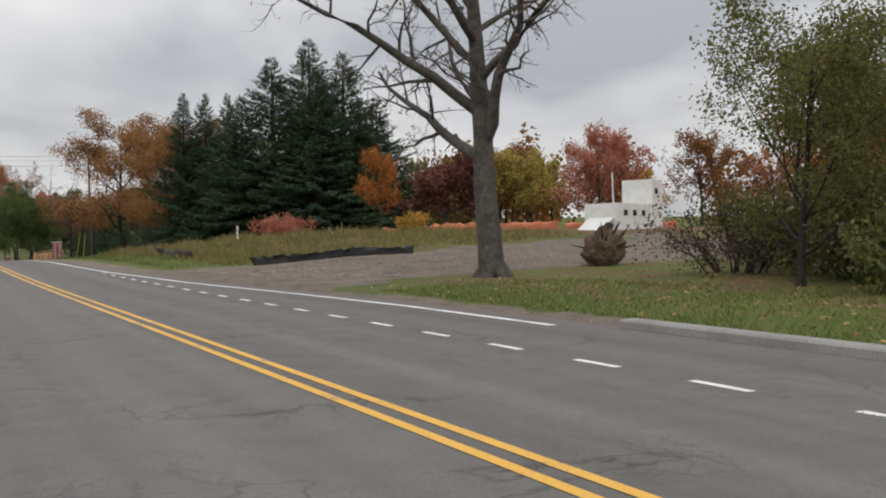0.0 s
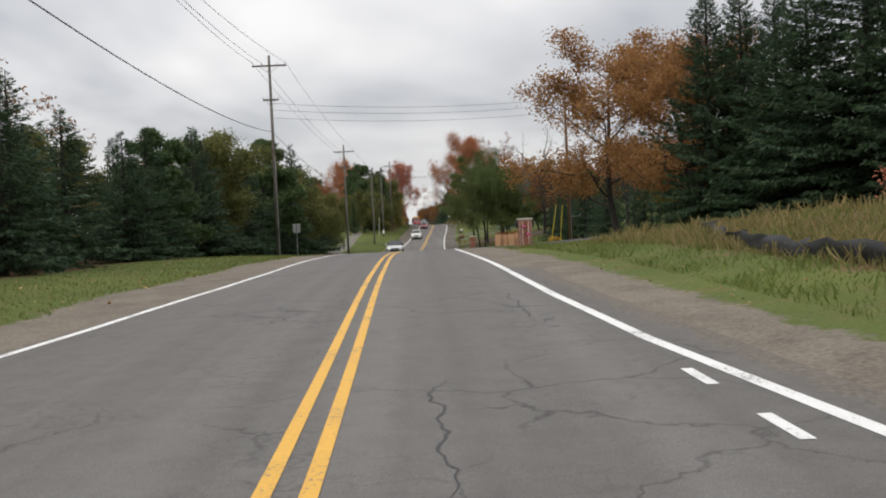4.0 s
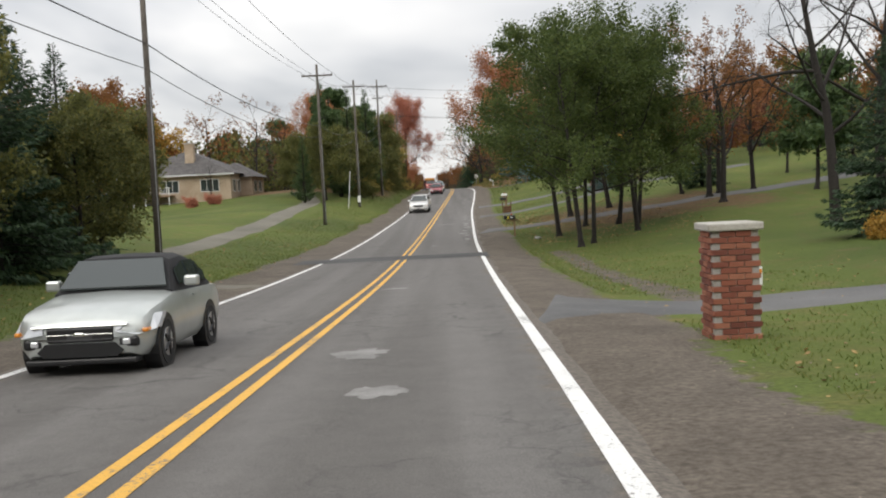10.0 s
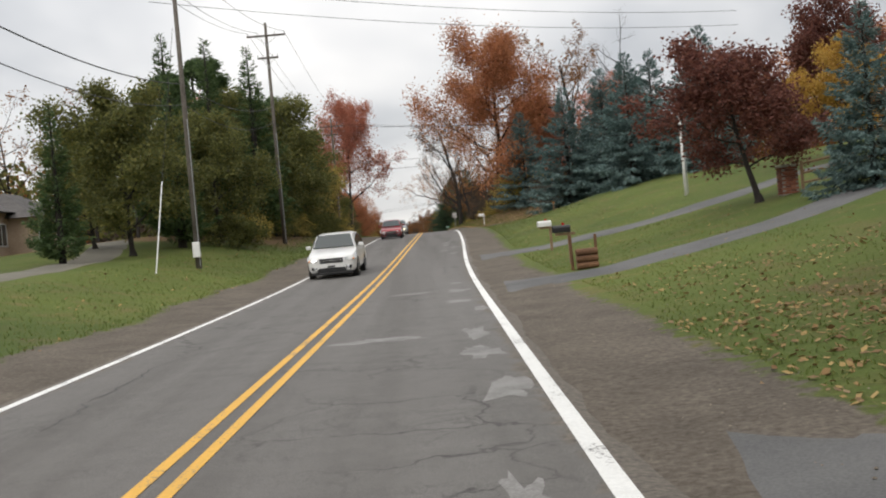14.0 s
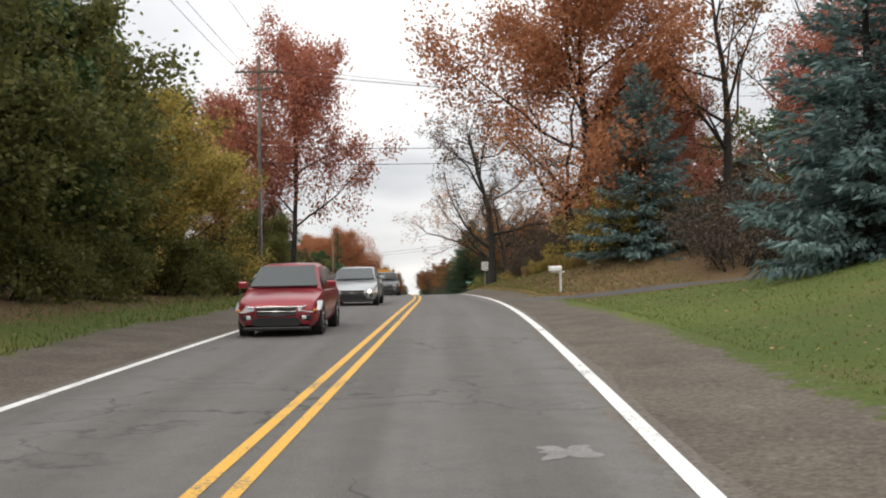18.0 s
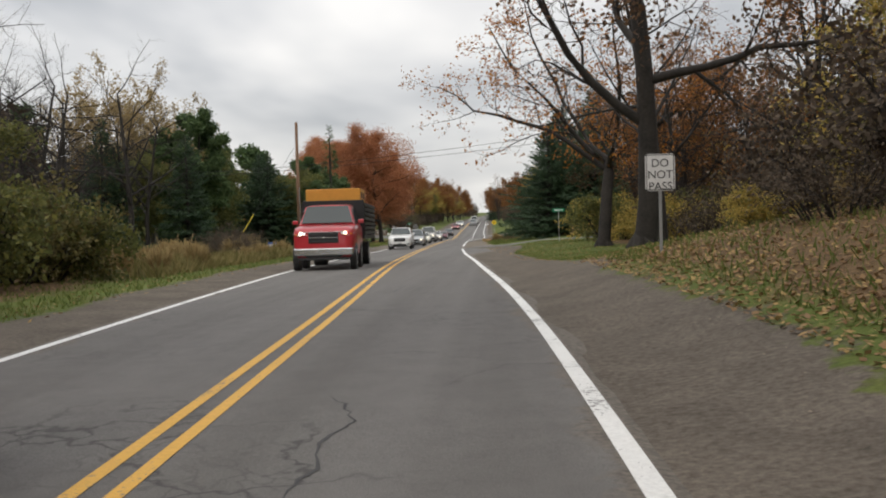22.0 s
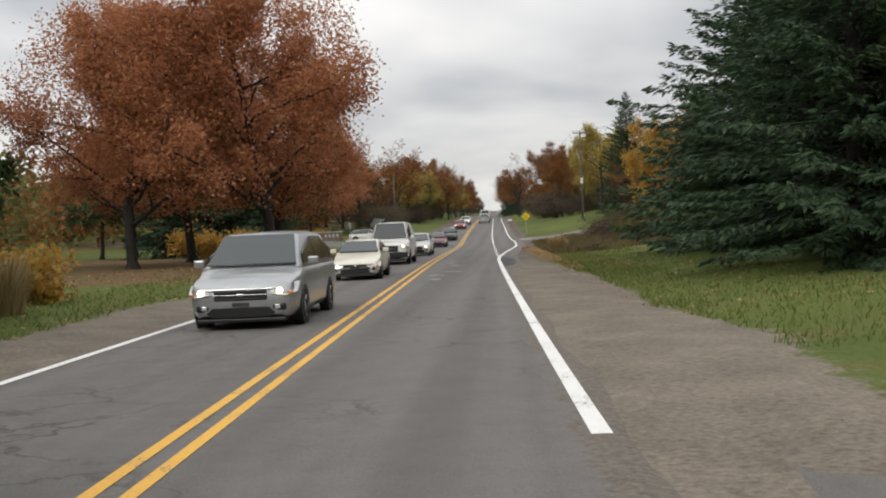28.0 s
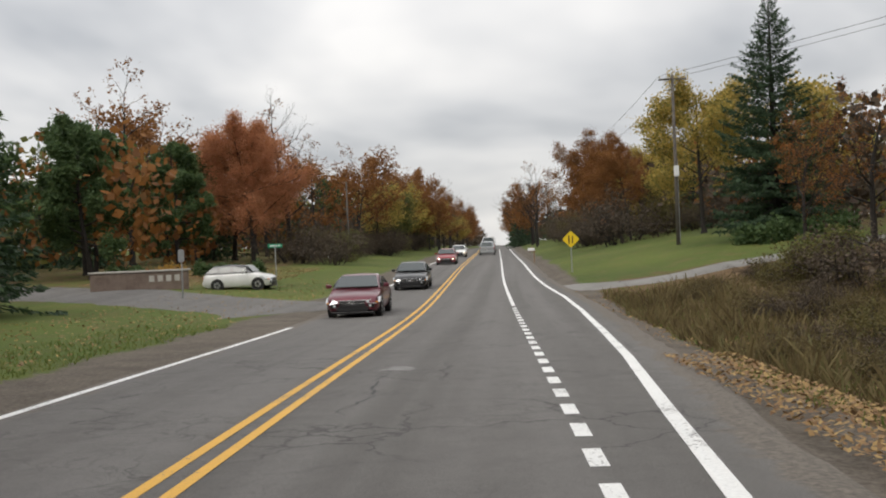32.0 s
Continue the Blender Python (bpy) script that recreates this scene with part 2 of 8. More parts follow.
def quads_object(name, quads, mat, parent=None):
    """Many loose four-cornered leaves, as one mesh. quads: an array of (n, 4, 3)."""
    n = len(quads)
    me = bpy.data.meshes.new(name)
    me.vertices.add(4 * n); me.loops.add(4 * n); me.polygons.add(n)
    me.vertices.foreach_set("co", np.asarray(quads, dtype=np.float32).ravel())
    me.loops.foreach_set("vertex_index", np.arange(4 * n, dtype=np.int32))
    me.polygons.foreach_set("loop_start", np.arange(0, 4 * n, 4, dtype=np.int32))
    me.materials.append(mat)
    me.update(calc_edges=True)
    ob = new(name, me)
    if parent is not None:
        ob.parent = parent
    return ob


def part(name, bm, mat, parent=None, label="", smooth=False):
    me = bpy.data.meshes.new(name)
    bm.to_mesh(me)
    bm.free()
    me.materials.append(mat)
    if smooth:
        me.polygons.foreach_set("use_smooth", [True] * len(me.polygons))
    ob = new(name, me)
    if parent is not None:
        ob.parent = parent
    if label:
        tagged(ob, label)
    return ob


def box(bm, x0, x1, y0, y1, z0, z1, bevel=0.0):
    g = bmesh.ops.create_cube(bm, size=1.0, matrix=Matrix.LocRotScale(((x0 + x1) / 2, (y0 + y1) / 2, (z0 + z1) / 2), None, (x1 - x0, y1 - y0, z1 - z0)))
    if bevel:
        es = {e for v in g["verts"] for e in v.link_edges}
        bmesh.ops.bevel(bm, geom=list(es), offset=bevel, segments=2, affect="EDGES", profile=0.5)
    return bm


def rod(bm, a, b, ra, rb=None, n=8):
    """A tapered round bar from a to b."""
    a, b = Vector(a), Vector(b)
    rb = ra if rb is None else rb
    d = b - a
    m = Matrix.Translation((a + b) / 2) @ d.to_track_quat("Z", "Y").to_matrix().to_4x4()
    bmesh.ops.create_cone(bm, cap_ends=True, segments=n, radius1=ra, radius2=rb, depth=d.length, matrix=m)
    return bm


def empty(name, m, label, category, group=""):
    ob = new(name)
    ob.matrix_world = m
    ob.empty_display_size = 0.2
    return tagged(ob, label, category, group)


# ---- the lie of the land ----
def spline(values, start, step, y):
    g = (y - start) / step
    i = int(max(0, min(len(values) - 2, math.floor(g))))
    a = max(0.0, min(1.0, g - i))
    p1, p2 = values[i], values[i + 1]
    p0, p3 = values[max(0, i - 1)], values[min(len(values) - 1, i + 2)]
    return 0.5 * (2 * p1 + (p2 - p0) * a + (2 * p0 - 5 * p1 + 4 * p2 - p3) * a * a + (3 * p1 - p0 - 3 * p2 + p3) * a ** 3)


def road_z(y):
    return spline(ROAD_Z, ROAD_Y0, 24.0, y)


def road_x(y):
    return spline(ROAD_X, ROAD_Y0, 24.0, y)


LATS = (-60, -30, -18, -11, -7, -4.2, 4.2, 7, 10, 14, 20, 35, 60)
BANKS = []


def bank(y, left, right):
    """The ground's height over the road at a place along it: 7, 11, 18, 30, 60 m to the left; 7, 10, 14, 20, 35, 60 m to the right."""
    BANKS.append((y, (*left[::-1], -0.03, -0.03, *right)))


bank(-60, (0, 0, 0, 0, 0), (0.05, 0.1, 0.2, 0.3, 0.5, 0.5))
bank(40, (0, 0.1, 0.1, 0, 0), (0.1, 0.15, 0.2, 0.3, 0.6, 1))
bank(75, (-0.05, 0.1, 0.2, 0.3, 0.5), (0.05, 0.3, 0.9, 1.3, 1.5, 1.5))
bank(100, (0, 0.2, 0.3, 0.3, 0.5), (0, 0.1, 0.3, 0.6, 1, 1.5))
bank(140, (0, 0.1, 0.2, 0.4, 0.6), (0, 0.15, 0.4, 0.7, 1.2, 2))
bank(175, (0.05, 0.3, 0.8, 1.2, 1.0), (-0.35, -0.3, 0.1, 0.5, 1, 2))
bank(205, (0.1, 0.5, 1.2, 1.2, 0.6), (0.2, 0.5, 0.9, 1.5, 2.4, 3))
bank(240, (0.2, 1.2, 1.6, 0.8, 0.2), (0.2, 0.7, 1.5, 2.6, 4, 5))
bank(270, (0.3, 1.3, 2, 1.5, 0.5), (0.3, 1.0, 2.2, 3.2, 4.5, 5))
bank(300, (0.2, 0.5, 1, 1, 1), (0.1, 0.4, 0.8, 1.5, 2.5, 3))
bank(320, (0.1, 0.3, 0.5, 0.8, 1), (0.5, 1.7, 3.0, 3.6, 4, 4))
bank(342, (0, 0.1, 0.2, 0.5, 0.8), (0.85, 1.5, 2.2, 2.8, 3, 3))
bank(365, (0, 0.1, 0.2, 0.4, 0.6), (0.0, 0.15, 0.3, 0.5, 0.8, 1))
bank(400, (0.2, 0.5, 0.6, 0.6, 0.6), (0.1, 0.5, 0.6, 0.6, 0.8, 1))
bank(450, (0.1, 0.2, 0.3, 0.4, 0.5), (-0.1, 0.1, 0.5, 0.7, 1, 1.2))
bank(500, (0, 0.1, 0.2, 0.3, 0.5), (-0.4, -0.3, 0.2, 0.7, 1.5, 2))
bank(540, (0.1, 0.4, 0.8, 1, 1.2), (0.2, 0.8, 1.5, 2.2, 3, 3.5))
bank(620, (0.2, 0.5, 1, 1.5, 2), (0.3, 0.8, 1.5, 2, 3, 3))


def ground_z(x, y):
    lat = x - road_x(y)
    k = 0
    while k < len(BANKS) - 2 and y > BANKS[k + 1][0]:
        k += 1
    (y0, r0), (y1, r1) = BANKS[k], BANKS[k + 1]
    a = max(0.0, min(1.0, (y - y0) / (y1 - y0)))
    a = a * a * (3 - 2 * a)
    lat = max(-60.0, min(60.0, lat))
    j = 0
    while j < len(LATS) - 2 and lat > LATS[j + 1]:
        j += 1
    b = (lat - LATS[j]) / (LATS[j + 1] - LATS[j])
    h0 = r0[j] + (r0[j + 1] - r0[j]) * b
    h1 = r1[j] + (r1[j + 1] - r1[j]) * b
    h = h0 + (h1 - h0) * a
    if 4.2 < lat < 8.5:
        h = min(h, -0.03 + 0.35 * max(0.0, lat - edge_right(y) - 0.9))
    if abs(lat) > 6.5:
        h += 0.12 * noise.noise(Vector((x * 0.25, y * 0.25, 0))) * min(1, (abs(lat) - 6.5) / 4)
    return road_z(y) + h


def at(lat, y, dz=0.0, turn=0.0, size=1.0):
    """A pose on the ground, lat metres to the right of the road's middle line."""
    x = road_x(y) + lat
    return pose(x, y, ground_z(x, y) + dz, 0, 0, turn) @ Matrix.Scale(size, 4)


# ---- ground, road, shoulders ----
def grid_object(name, rows, mat, smooth=True):
    """One sheet from rows of points."""
    w = len(rows[0])
    verts = [v for r in rows for v in r]
    faces = [(i * w + j, i * w + j + 1, (i + 1) * w + j + 1, (i + 1) * w + j) for i in range(len(rows) - 1) for j in range(w - 1)]
    return mesh_object(name, verts, faces, mat, smooth=smooth)


def build_ground_material(nt, bs):
    tc = nt.nodes.new("ShaderNodeTexCoord")
    big, mid, fine = noise_node(nt, 0.09, 4), noise_node(nt, 0.9, 5), noise_node(nt, 14.0, 4, 0.7)
    grass = ramp_node(nt, fine.outputs["Fac"], ((0.25, (0.055, 0.075, 0.02)), (0.55, (0.092, 0.122, 0.032)), (0.8, (0.145, 0.165, 0.05))))
    dry = ramp_node(nt, fine.outputs["Fac"], ((0.3, (0.07, 0.06, 0.025)), (0.7, (0.2, 0.165, 0.075))))
    litter = ramp_node(nt, fine.outputs["Fac"], ((0.3, (0.045, 0.031, 0.02)), (0.5, (0.125, 0.08, 0.043)), (0.72, (0.25, 0.165, 0.08))))
    f1 = ramp_node(nt, mid.outputs["Fac"], ((0.5, (0, 0, 0)), (0.74, (0.8, 0.8, 0.8))))
    a = mix_node(nt, f1.outputs[0], grass.outputs[0], dry.outputs[0])
    wide_ = ramp_node(nt, big.outputs["Fac"], ((0.35, (0.78, 0.82, 0.8)), (0.65, (1.22, 1.15, 1.05))))
    a = mix_node(nt, 1.0, a, wide_.outputs[0], "MULTIPLY")
    at_ = nt.nodes.new("ShaderNodeAttribute"); at_.attribute_name = "litter"
    ad = nt.nodes.new("ShaderNodeMath"); ad.operation = "ADD"
    nt.links.new(at_.outputs["Fac"], ad.inputs[0])
    nt.links.new(mid.outputs["Fac"], ad.inputs[1])
    f2 = ramp_node(nt, ad.outputs[0], ((0.72, (0, 0, 0)), (1.05, (1, 1, 1))))
    c = mix_node(nt, f2.outputs[0], a, litter.outputs[0])
    # bare dirt beside the road
    soil = ramp_node(nt, fine.outputs["Fac"], ((0.3, (0.066, 0.056, 0.046)), (0.7, (0.165, 0.14, 0.115))))
    pale = ramp_node(nt, fine.outputs["Fac"], ((0.3, (0.115, 0.098, 0.078)), (0.7, (0.245, 0.212, 0.172))))
    ta = nt.nodes.new("ShaderNodeAttribute"); ta.attribute_name = "tan"
    soil_c = mix_node(nt, ta.outputs["Fac"], soil.outputs[0], pale.outputs[0])
    gm = ramp_node(nt, mid.outputs["Fac"], ((0.35, (0.82, 0.82, 0.82)), (0.65, (1.12, 1.12, 1.12))))
    soil_c = mix_node(nt, 1.0, soil_c, gm.outputs[0], "MULTIPLY")
    dr = nt.nodes.new("ShaderNodeAttribute"); dr.attribute_name = "dirt"
    rag = noise_node(nt, 3.0, 5, 0.65)
    ad2 = nt.nodes.new("ShaderNodeMath"); ad2.operation = "ADD"
    nt.links.new(dr.outputs["Fac"], ad2.inputs[0]); nt.links.new(rag.outputs["Fac"], ad2.inputs[1])
    f3 = ramp_node(nt, ad2.outputs[0], ((0.86, (0, 0, 0)), (1.04, (1, 1, 1))))
    c = mix_node(nt, f3.outputs[0], c, soil_c)
    nt.links.new(c, bs.inputs["Base Color"])
    bs.inputs["Roughness"].default_value = 0.95
    bs.inputs["Specular IOR Level"].default_value = 0.15
    bump_node(nt, bs, fine.outputs["Fac"], 0.6, 0.04)


GROUND = material("grass_ground", build_ground_material)
# leaf litter and brush floor: (y from, y to, nearest lat, farthest lat, amount)
LITTER = ((-60, 60, 9, 60, 0.35), (60, 100, 9, 60, 0.55), (100, 160, 30, 70, 0.6), (195, 215, 8, 22, 0.5), (296, 350, 6.5, 40, 0.95), (350, 392, 12, 60, 0.6), (454, 490, 5.5, 7.0, 0.9), (466, 520, 7, 30, 0.8),
          (60, 165, -70, -12, 0.6), (262, 372, -70, -7.5, 0.6), (440, 490, -40, -8, 0.5), (515, 620, -50, -14, 0.4), (520, 640, 24, 60, 0.4))


def litter_amount(lat, y):
    v = 0.0
    for y0, y1, l0, l1, s in LITTER:
        d = min(y - y0, y1 - y, (lat - l0) * 2, (l1 - lat) * 2)
        v = max(v, s * max(0.0, min(1.0, d / 4 + 0.5)))
    return v


EDGE_RIGHT = ((-60, 5.75), (30, 5.72), (34, 5.5), (36.7, 5.33), (40.4, 5.0), (45.7, 4.5), (48.7, 4.4), (52.3, 4.1), (58, 3.62), (64, 3.4), (68, 3.35), (458, 3.35), (464, 3.5), (468, 3.72), (472, 3.92), (480, 4.38), (486, 4.78), (493, 5.12), (502, 5.48), (511, 5.62), (522, 5.42), (545, 5.25), (600, 5.1), (1000, 5.0))


def edge_right(y):
    """The white edge line on the right-hand side; it swings out for turn lanes."""
    for (y0, a), (y1, b) in zip(EDGE_RIGHT, EDGE_RIGHT[1:]):
        if y <= y1:
            return a + (b - a) * max(0.0, (y - y0) / (y1 - y0))
    return EDGE


def pave_right(y):
    apron = max(0.0, min(1.0, (y - 374) / 16)) if y < 404 else 0.0
    return edge_right(y) + (0.28 if 72 < y < 462 else 0.9) + 0.75 * max(0.0, min(1.0, (y - 447) / 2.5, (463 - y) * 1.5)) + 2.0 * apron * apron + 0.16 * noise.noise(Vector((0, y * 0.3, 0))) + 0.08 * noise.noise(Vector((0, y * 1.1, 3)))


EDGE_LEFT = ((-60, 6.6), (40, 6.6), (46, 6.2), (55, 5.0), (62, 4.2), (70, 3.55), (76, 3.35), (1000, 3.35))


def edge_left(y):
    """How far out the white edge line runs on the left-hand side."""
    for (y0, a), (y1, b) in zip(EDGE_LEFT, EDGE_LEFT[1:]):
        if y <= y1:
            return a + (b - a) * max(0.0, (y - y0) / (y1 - y0))
    return EDGE


def pave_left(y):
    return -edge_left(y) - 0.32 + 0.12 * noise.noise(Vector((5, y * 0.3, 0))) + 0.07 * noise.noise(Vector((5, y * 1.1, 3)))


def shoulder_right(y):
    wide = 0.6 + 1.6 * max(0.0, min(1.0, (y - 378) / 16)) if 345 < y < 404 else 0.0
    wide += 0.7 * max(0.0, min(1.0, (y - 411) / 6, (456 - y) / 14)) - 0.15 * max(0.0, min(1.0, (y - 452) / 14))
    return edge_right(y) + 1.95 + wide - (0.9 if y < 40 else 0.0) + 0.45 * noise.noise(Vector((9.0, y * 0.16, 0))) + 0.3 * noise.noise(Vector((9.0, y * 0.9, 0)))


def shoulder_left(y):
    return -edge_left(y) - 2.25 + 0.6 * noise.noise(Vector((3.0, y * 0.18, 0))) + 0.3 * noise.noise(Vector((3.0, y * 0.9, 0)))


def dirt_amount(lat, y):
    d = shoulder_right(y) - lat if lat > 0 else lat - shoulder_left(y)
    ditch = 1.0 - abs(lat - 7.1 - 0.3 * noise.noise(Vector((y * 0.2, 4, 0)))) * 1.3 if 156 < y < 184 else 0.0
    lot = min((y - 36 - max(0.0, min(5.0, (lat - 8.5) * 2))) / 2, (56 - y) / 3) if lat > 5 else 0.0
    return max(0.0, min(1.0, max(0.55 + d * 0.7, ditch, lot)))


def tan_amount(y):
    """How pale the roadside gravel is."""
    return max(0.15, min(1.0, (112 - y) / 14, 0.55 + max(0.0, (y - 52) / 14)), min(1.0, (y - 404) / 12, (462 - y) / 16))


lat_steps = [-1500, -600, -250, -120, -80, -60, -48, -40, -34, -30, -26, -22, -19, -16, -14, -12.5, -11, -10, -9, -8, -7.2, -6.4, -5.6, -4.8, -3.4, 0,
             3.4, 4.8, 5.6, 6.2, 6.8, 7.4, 8, 8.7, 9.4, 10.2, 11, 12, 13, 14, 15.5, 17, 19, 21, 24, 27, 30, 35, 42, 50, 60, 80, 120, 250, 600, 1500]
y_steps = [-900, -300, -120] + [-60 + 1.6 * i for i in range(475)] + [720, 760, 820, 900, 1050, 1300, 1700, 2400]
rows, lit, dirt, tan = [], [], [], []
for yy in y_steps:
    r = []
    for lt in lat_steps:
        xx = road_x(yy) + lt
        z = ground_z(xx, yy)
        if pave_left(yy) + 0.25 < lt < pave_right(yy) - 0.25:
            z = min(z, road_z(yy) - 0.2)
        if abs(lt) > 100:
            z += 2.0
        r.append((xx, yy, z))
        lit.append(litter_amount(lt, yy))
        dirt.append(dirt_amount(lt, yy) if -12 < lt < (26 if yy < 60 else 12) else 0.0)
        tan.append(tan_amount(yy))
    rows.append(r)
ground = grid_object("ground", rows, GROUND)


def paint_attributes(ob, **values):
    for key, value in values.items():
        ob.data.attributes.new(key, "FLOAT", "POINT").data.foreach_set("value", value)


paint_attributes(ground, litter=lit, dirt=dirt, tan=tan)
tagged(ground, "autumn lawns and verges of short grass with fallen leaves", "ground", kind="structure")


def build_asphalt(nt, bs):
    big, mid, fine = noise_node(nt, 0.25, 5), noise_node(nt, 2.2, 6, 0.65), noise_node(nt, 90.0, 3, 0.7)
    base = ramp_node(nt, fine.outputs["Fac"], ((0.3, (0.08, 0.076, 0.072)), (0.7, (0.185, 0.176, 0.166))))
    st = ramp_node(nt, mid.outputs["Fac"], ((0.35, (0.9, 0.9, 0.9)), (0.65, (1.04, 1.04, 1.04))))
    c = mix_node(nt, 1.0, base.outputs[0], st.outputs[0], "MULTIPLY")
    # long wheel-track streaks along the lane
    tc = nt.nodes.new("ShaderNodeTexCoord")
    mp = nt.nodes.new("ShaderNodeMapping"); mp.inputs["Scale"].default_value = (1.3, 0.012, 1)
    nt.links.new(tc.outputs["Object"], mp.inputs[0])
    sn = nt.nodes.new("ShaderNodeTexNoise"); sn.inputs["Scale"].default_value, sn.inputs["Detail"].default_value = 1.0, 3
    nt.links.new(mp.outputs[0], sn.inputs["Vector"])
    sr = ramp_node(nt, sn.outputs["Fac"], ((0.35, (0.84, 0.83, 0.82)), (0.65, (1.12, 1.12, 1.12))))
    c = mix_node(nt, 1.0, c, sr.outputs[0], "MULTIPLY")
    # cracks: thin dark veins
    vo = nt.nodes.new("ShaderNodeTexVoronoi"); vo.feature = "DISTANCE_TO_EDGE"; vo.inputs["Scale"].default_value = 0.55
    wp = noise_node(nt, 1.6, 4)
    vm = nt.nodes.new("ShaderNodeVectorMath"); vm.operation = "MULTIPLY_ADD"
    vm.inputs[1].default_value = (0.9, 0.9, 0.9)
    nt.links.new(wp.outputs["Color"], vm.inputs[0]); nt.links.new(tc.outputs["Object"], vm.inputs[2])
    nt.links.new(vm.outputs[0], vo.inputs["Vector"])
    cr = ramp_node(nt, vo.outputs["Distance"], ((0.0, (1, 1, 1)), (0.018, (0, 0, 0))))
    gate = ramp_node(nt, big.outputs["Fac"], ((0.47, (0, 0, 0)), (0.6, (0.75, 0.75, 0.75))))
    cf = mix_node(nt, 1.0, cr.outputs[0], gate.outputs[0], "MULTIPLY")
    c = mix_node(nt, cf, c, (0.03, 0.029, 0.028))
    # fine net of cracks in worn stretches
    v2 = nt.nodes.new("ShaderNodeTexVoronoi"); v2.feature = "DISTANCE_TO_EDGE"; v2.inputs["Scale"].default_value = 2.6
    nt.links.new(vm.outputs[0], v2.inputs["Vector"])
    c2 = ramp_node(nt, v2.outputs["Distance"], ((0.0, (1, 1, 1)), (0.05, (0, 0, 0))))
    g2 = ramp_node(nt, noise_node(nt, 0.5, 4).outputs["Fac"], ((0.5, (0, 0, 0)), (0.66, (0.5, 0.5, 0.5))))
    c = mix_node(nt, mix_node(nt, 1.0, c2.outputs[0], g2.outputs[0], "MULTIPLY"), c, (0.045, 0.043, 0.041))
    # dust and grit on the paving's rim
    du = nt.nodes.new("ShaderNodeAttribute"); du.attribute_name = "dust"
    ad = nt.nodes.new("ShaderNodeMath"); ad.operation = "ADD"
    nt.links.new(du.outputs["Fac"], ad.inputs[0]); nt.links.new(noise_node(nt, 1.7, 6, 0.7).outputs["Fac"], ad.inputs[1])
    df = ramp_node(nt, ad.outputs[0], ((0.85, (0, 0, 0)), (1.3, (0.9, 0.9, 0.9))))
    grit = ramp_node(nt, noise_node(nt, 16.0, 4, 0.7).outputs["Fac"], ((0.3, (0.06, 0.051, 0.042)), (0.7, (0.2, 0.172, 0.142))))
    c = mix_node(nt, df.outputs[0], c, grit.outputs[0])
    nt.links.new(c, bs.inputs["Base Color"])
    bs.inputs["Roughness"].default_value = 0.82
    bs.inputs["Specular IOR Level"].default_value = 0.3
    bump_node(nt, bs, fine.outputs["Fac"], 0.35, 0.006)


ASPHALT = material("worn_asphalt", build_asphalt)
DRIVE = rough_surface("driveway_asphalt", (0.055, 0.055, 0.058), (0.15, 0.148, 0.145), 0.4, 40.0, 0.9, 0.4)
NEW_ASPHALT = rough_surface("newer_asphalt", (0.025, 0.025, 0.024), (0.07, 0.068, 0.065), 1.6, 60.0, 0.9, 0.4)
TAR = rough_surface("fresh_tar_patch", (0.025, 0.025, 0.026), (0.07, 0.07, 0.07), 0.8, 60.0, 0.85, 0.3)
GREY_PATCH = rough_surface("pale_worn_patch", (0.13, 0.126, 0.12), (0.29, 0.283, 0.272), 2.5, 40.0, 0.9, 0.3)


def paint_material(name, colour, under=(0.13, 0.125, 0.12), wear=0.55):
    def build(nt, bs):
        n1, n2 = noise_node(nt, 1.1, 4), noise_node(nt, 22.0, 5, 0.7)
        ad = nt.nodes.new("ShaderNodeMath"); ad.operation = "MULTIPLY_ADD"; ad.inputs[1].default_value = 0.6
        m2 = nt.nodes.new("ShaderNodeMath"); m2.operation = "MULTIPLY"; m2.inputs[1].default_value = 0.4
        nt.links.new(n1.outputs["Fac"], m2.inputs[0])
        nt.links.new(n2.outputs["Fac"], ad.inputs[0]); nt.links.new(m2.outputs[0], ad.inputs[2])
        r = ramp_node(nt, ad.outputs[0], ((wear, (0, 0, 0)), (wear + 0.07, (1, 1, 1))))
        tint = ramp_node(nt, n2.outputs["Fac"], ((0.3, tuple(0.8 * c for c in colour)), (0.6, colour)))
        c = mix_node(nt, r.outputs[0], tint.outputs[0], under)
        nt.links.new(c, bs.inputs["Base Color"])
        bs.inputs["Roughness"].default_value = 0.7
    return material(name, build)


WHITE_PAINT = paint_material("white_road_paint", (0.78, 0.78, 0.76))
YELLOW_PAINT = paint_material("yellow_road_paint", (0.72, 0.4, 0.06))


def strip(name, y0, y1, left, right, mat, up, step=3.0, smooth=True):
    """A band along the road between two offsets (numbers, or functions of y)."""
    lf = left if callable(left) else (lambda y: left)
    rf = right if callable(right) else (lambda y: right)
    n = max(1, int(round((y1 - y0) / step)))
    rows = []
    for i in range(n + 1):
        y = y0 + (y1 - y0) * i / n
        l, r = lf(y), rf(y)
        row = []
        k = 5 if r - l > 1 else 2
        for j in range(k):
            lt = l + (r - l) * j / (k - 1)
            row.append((road_x(y) + lt, y, road_z(y) + up))
        rows.append(row)
    return grid_object(name, rows, mat, smooth)


STRIPS = []


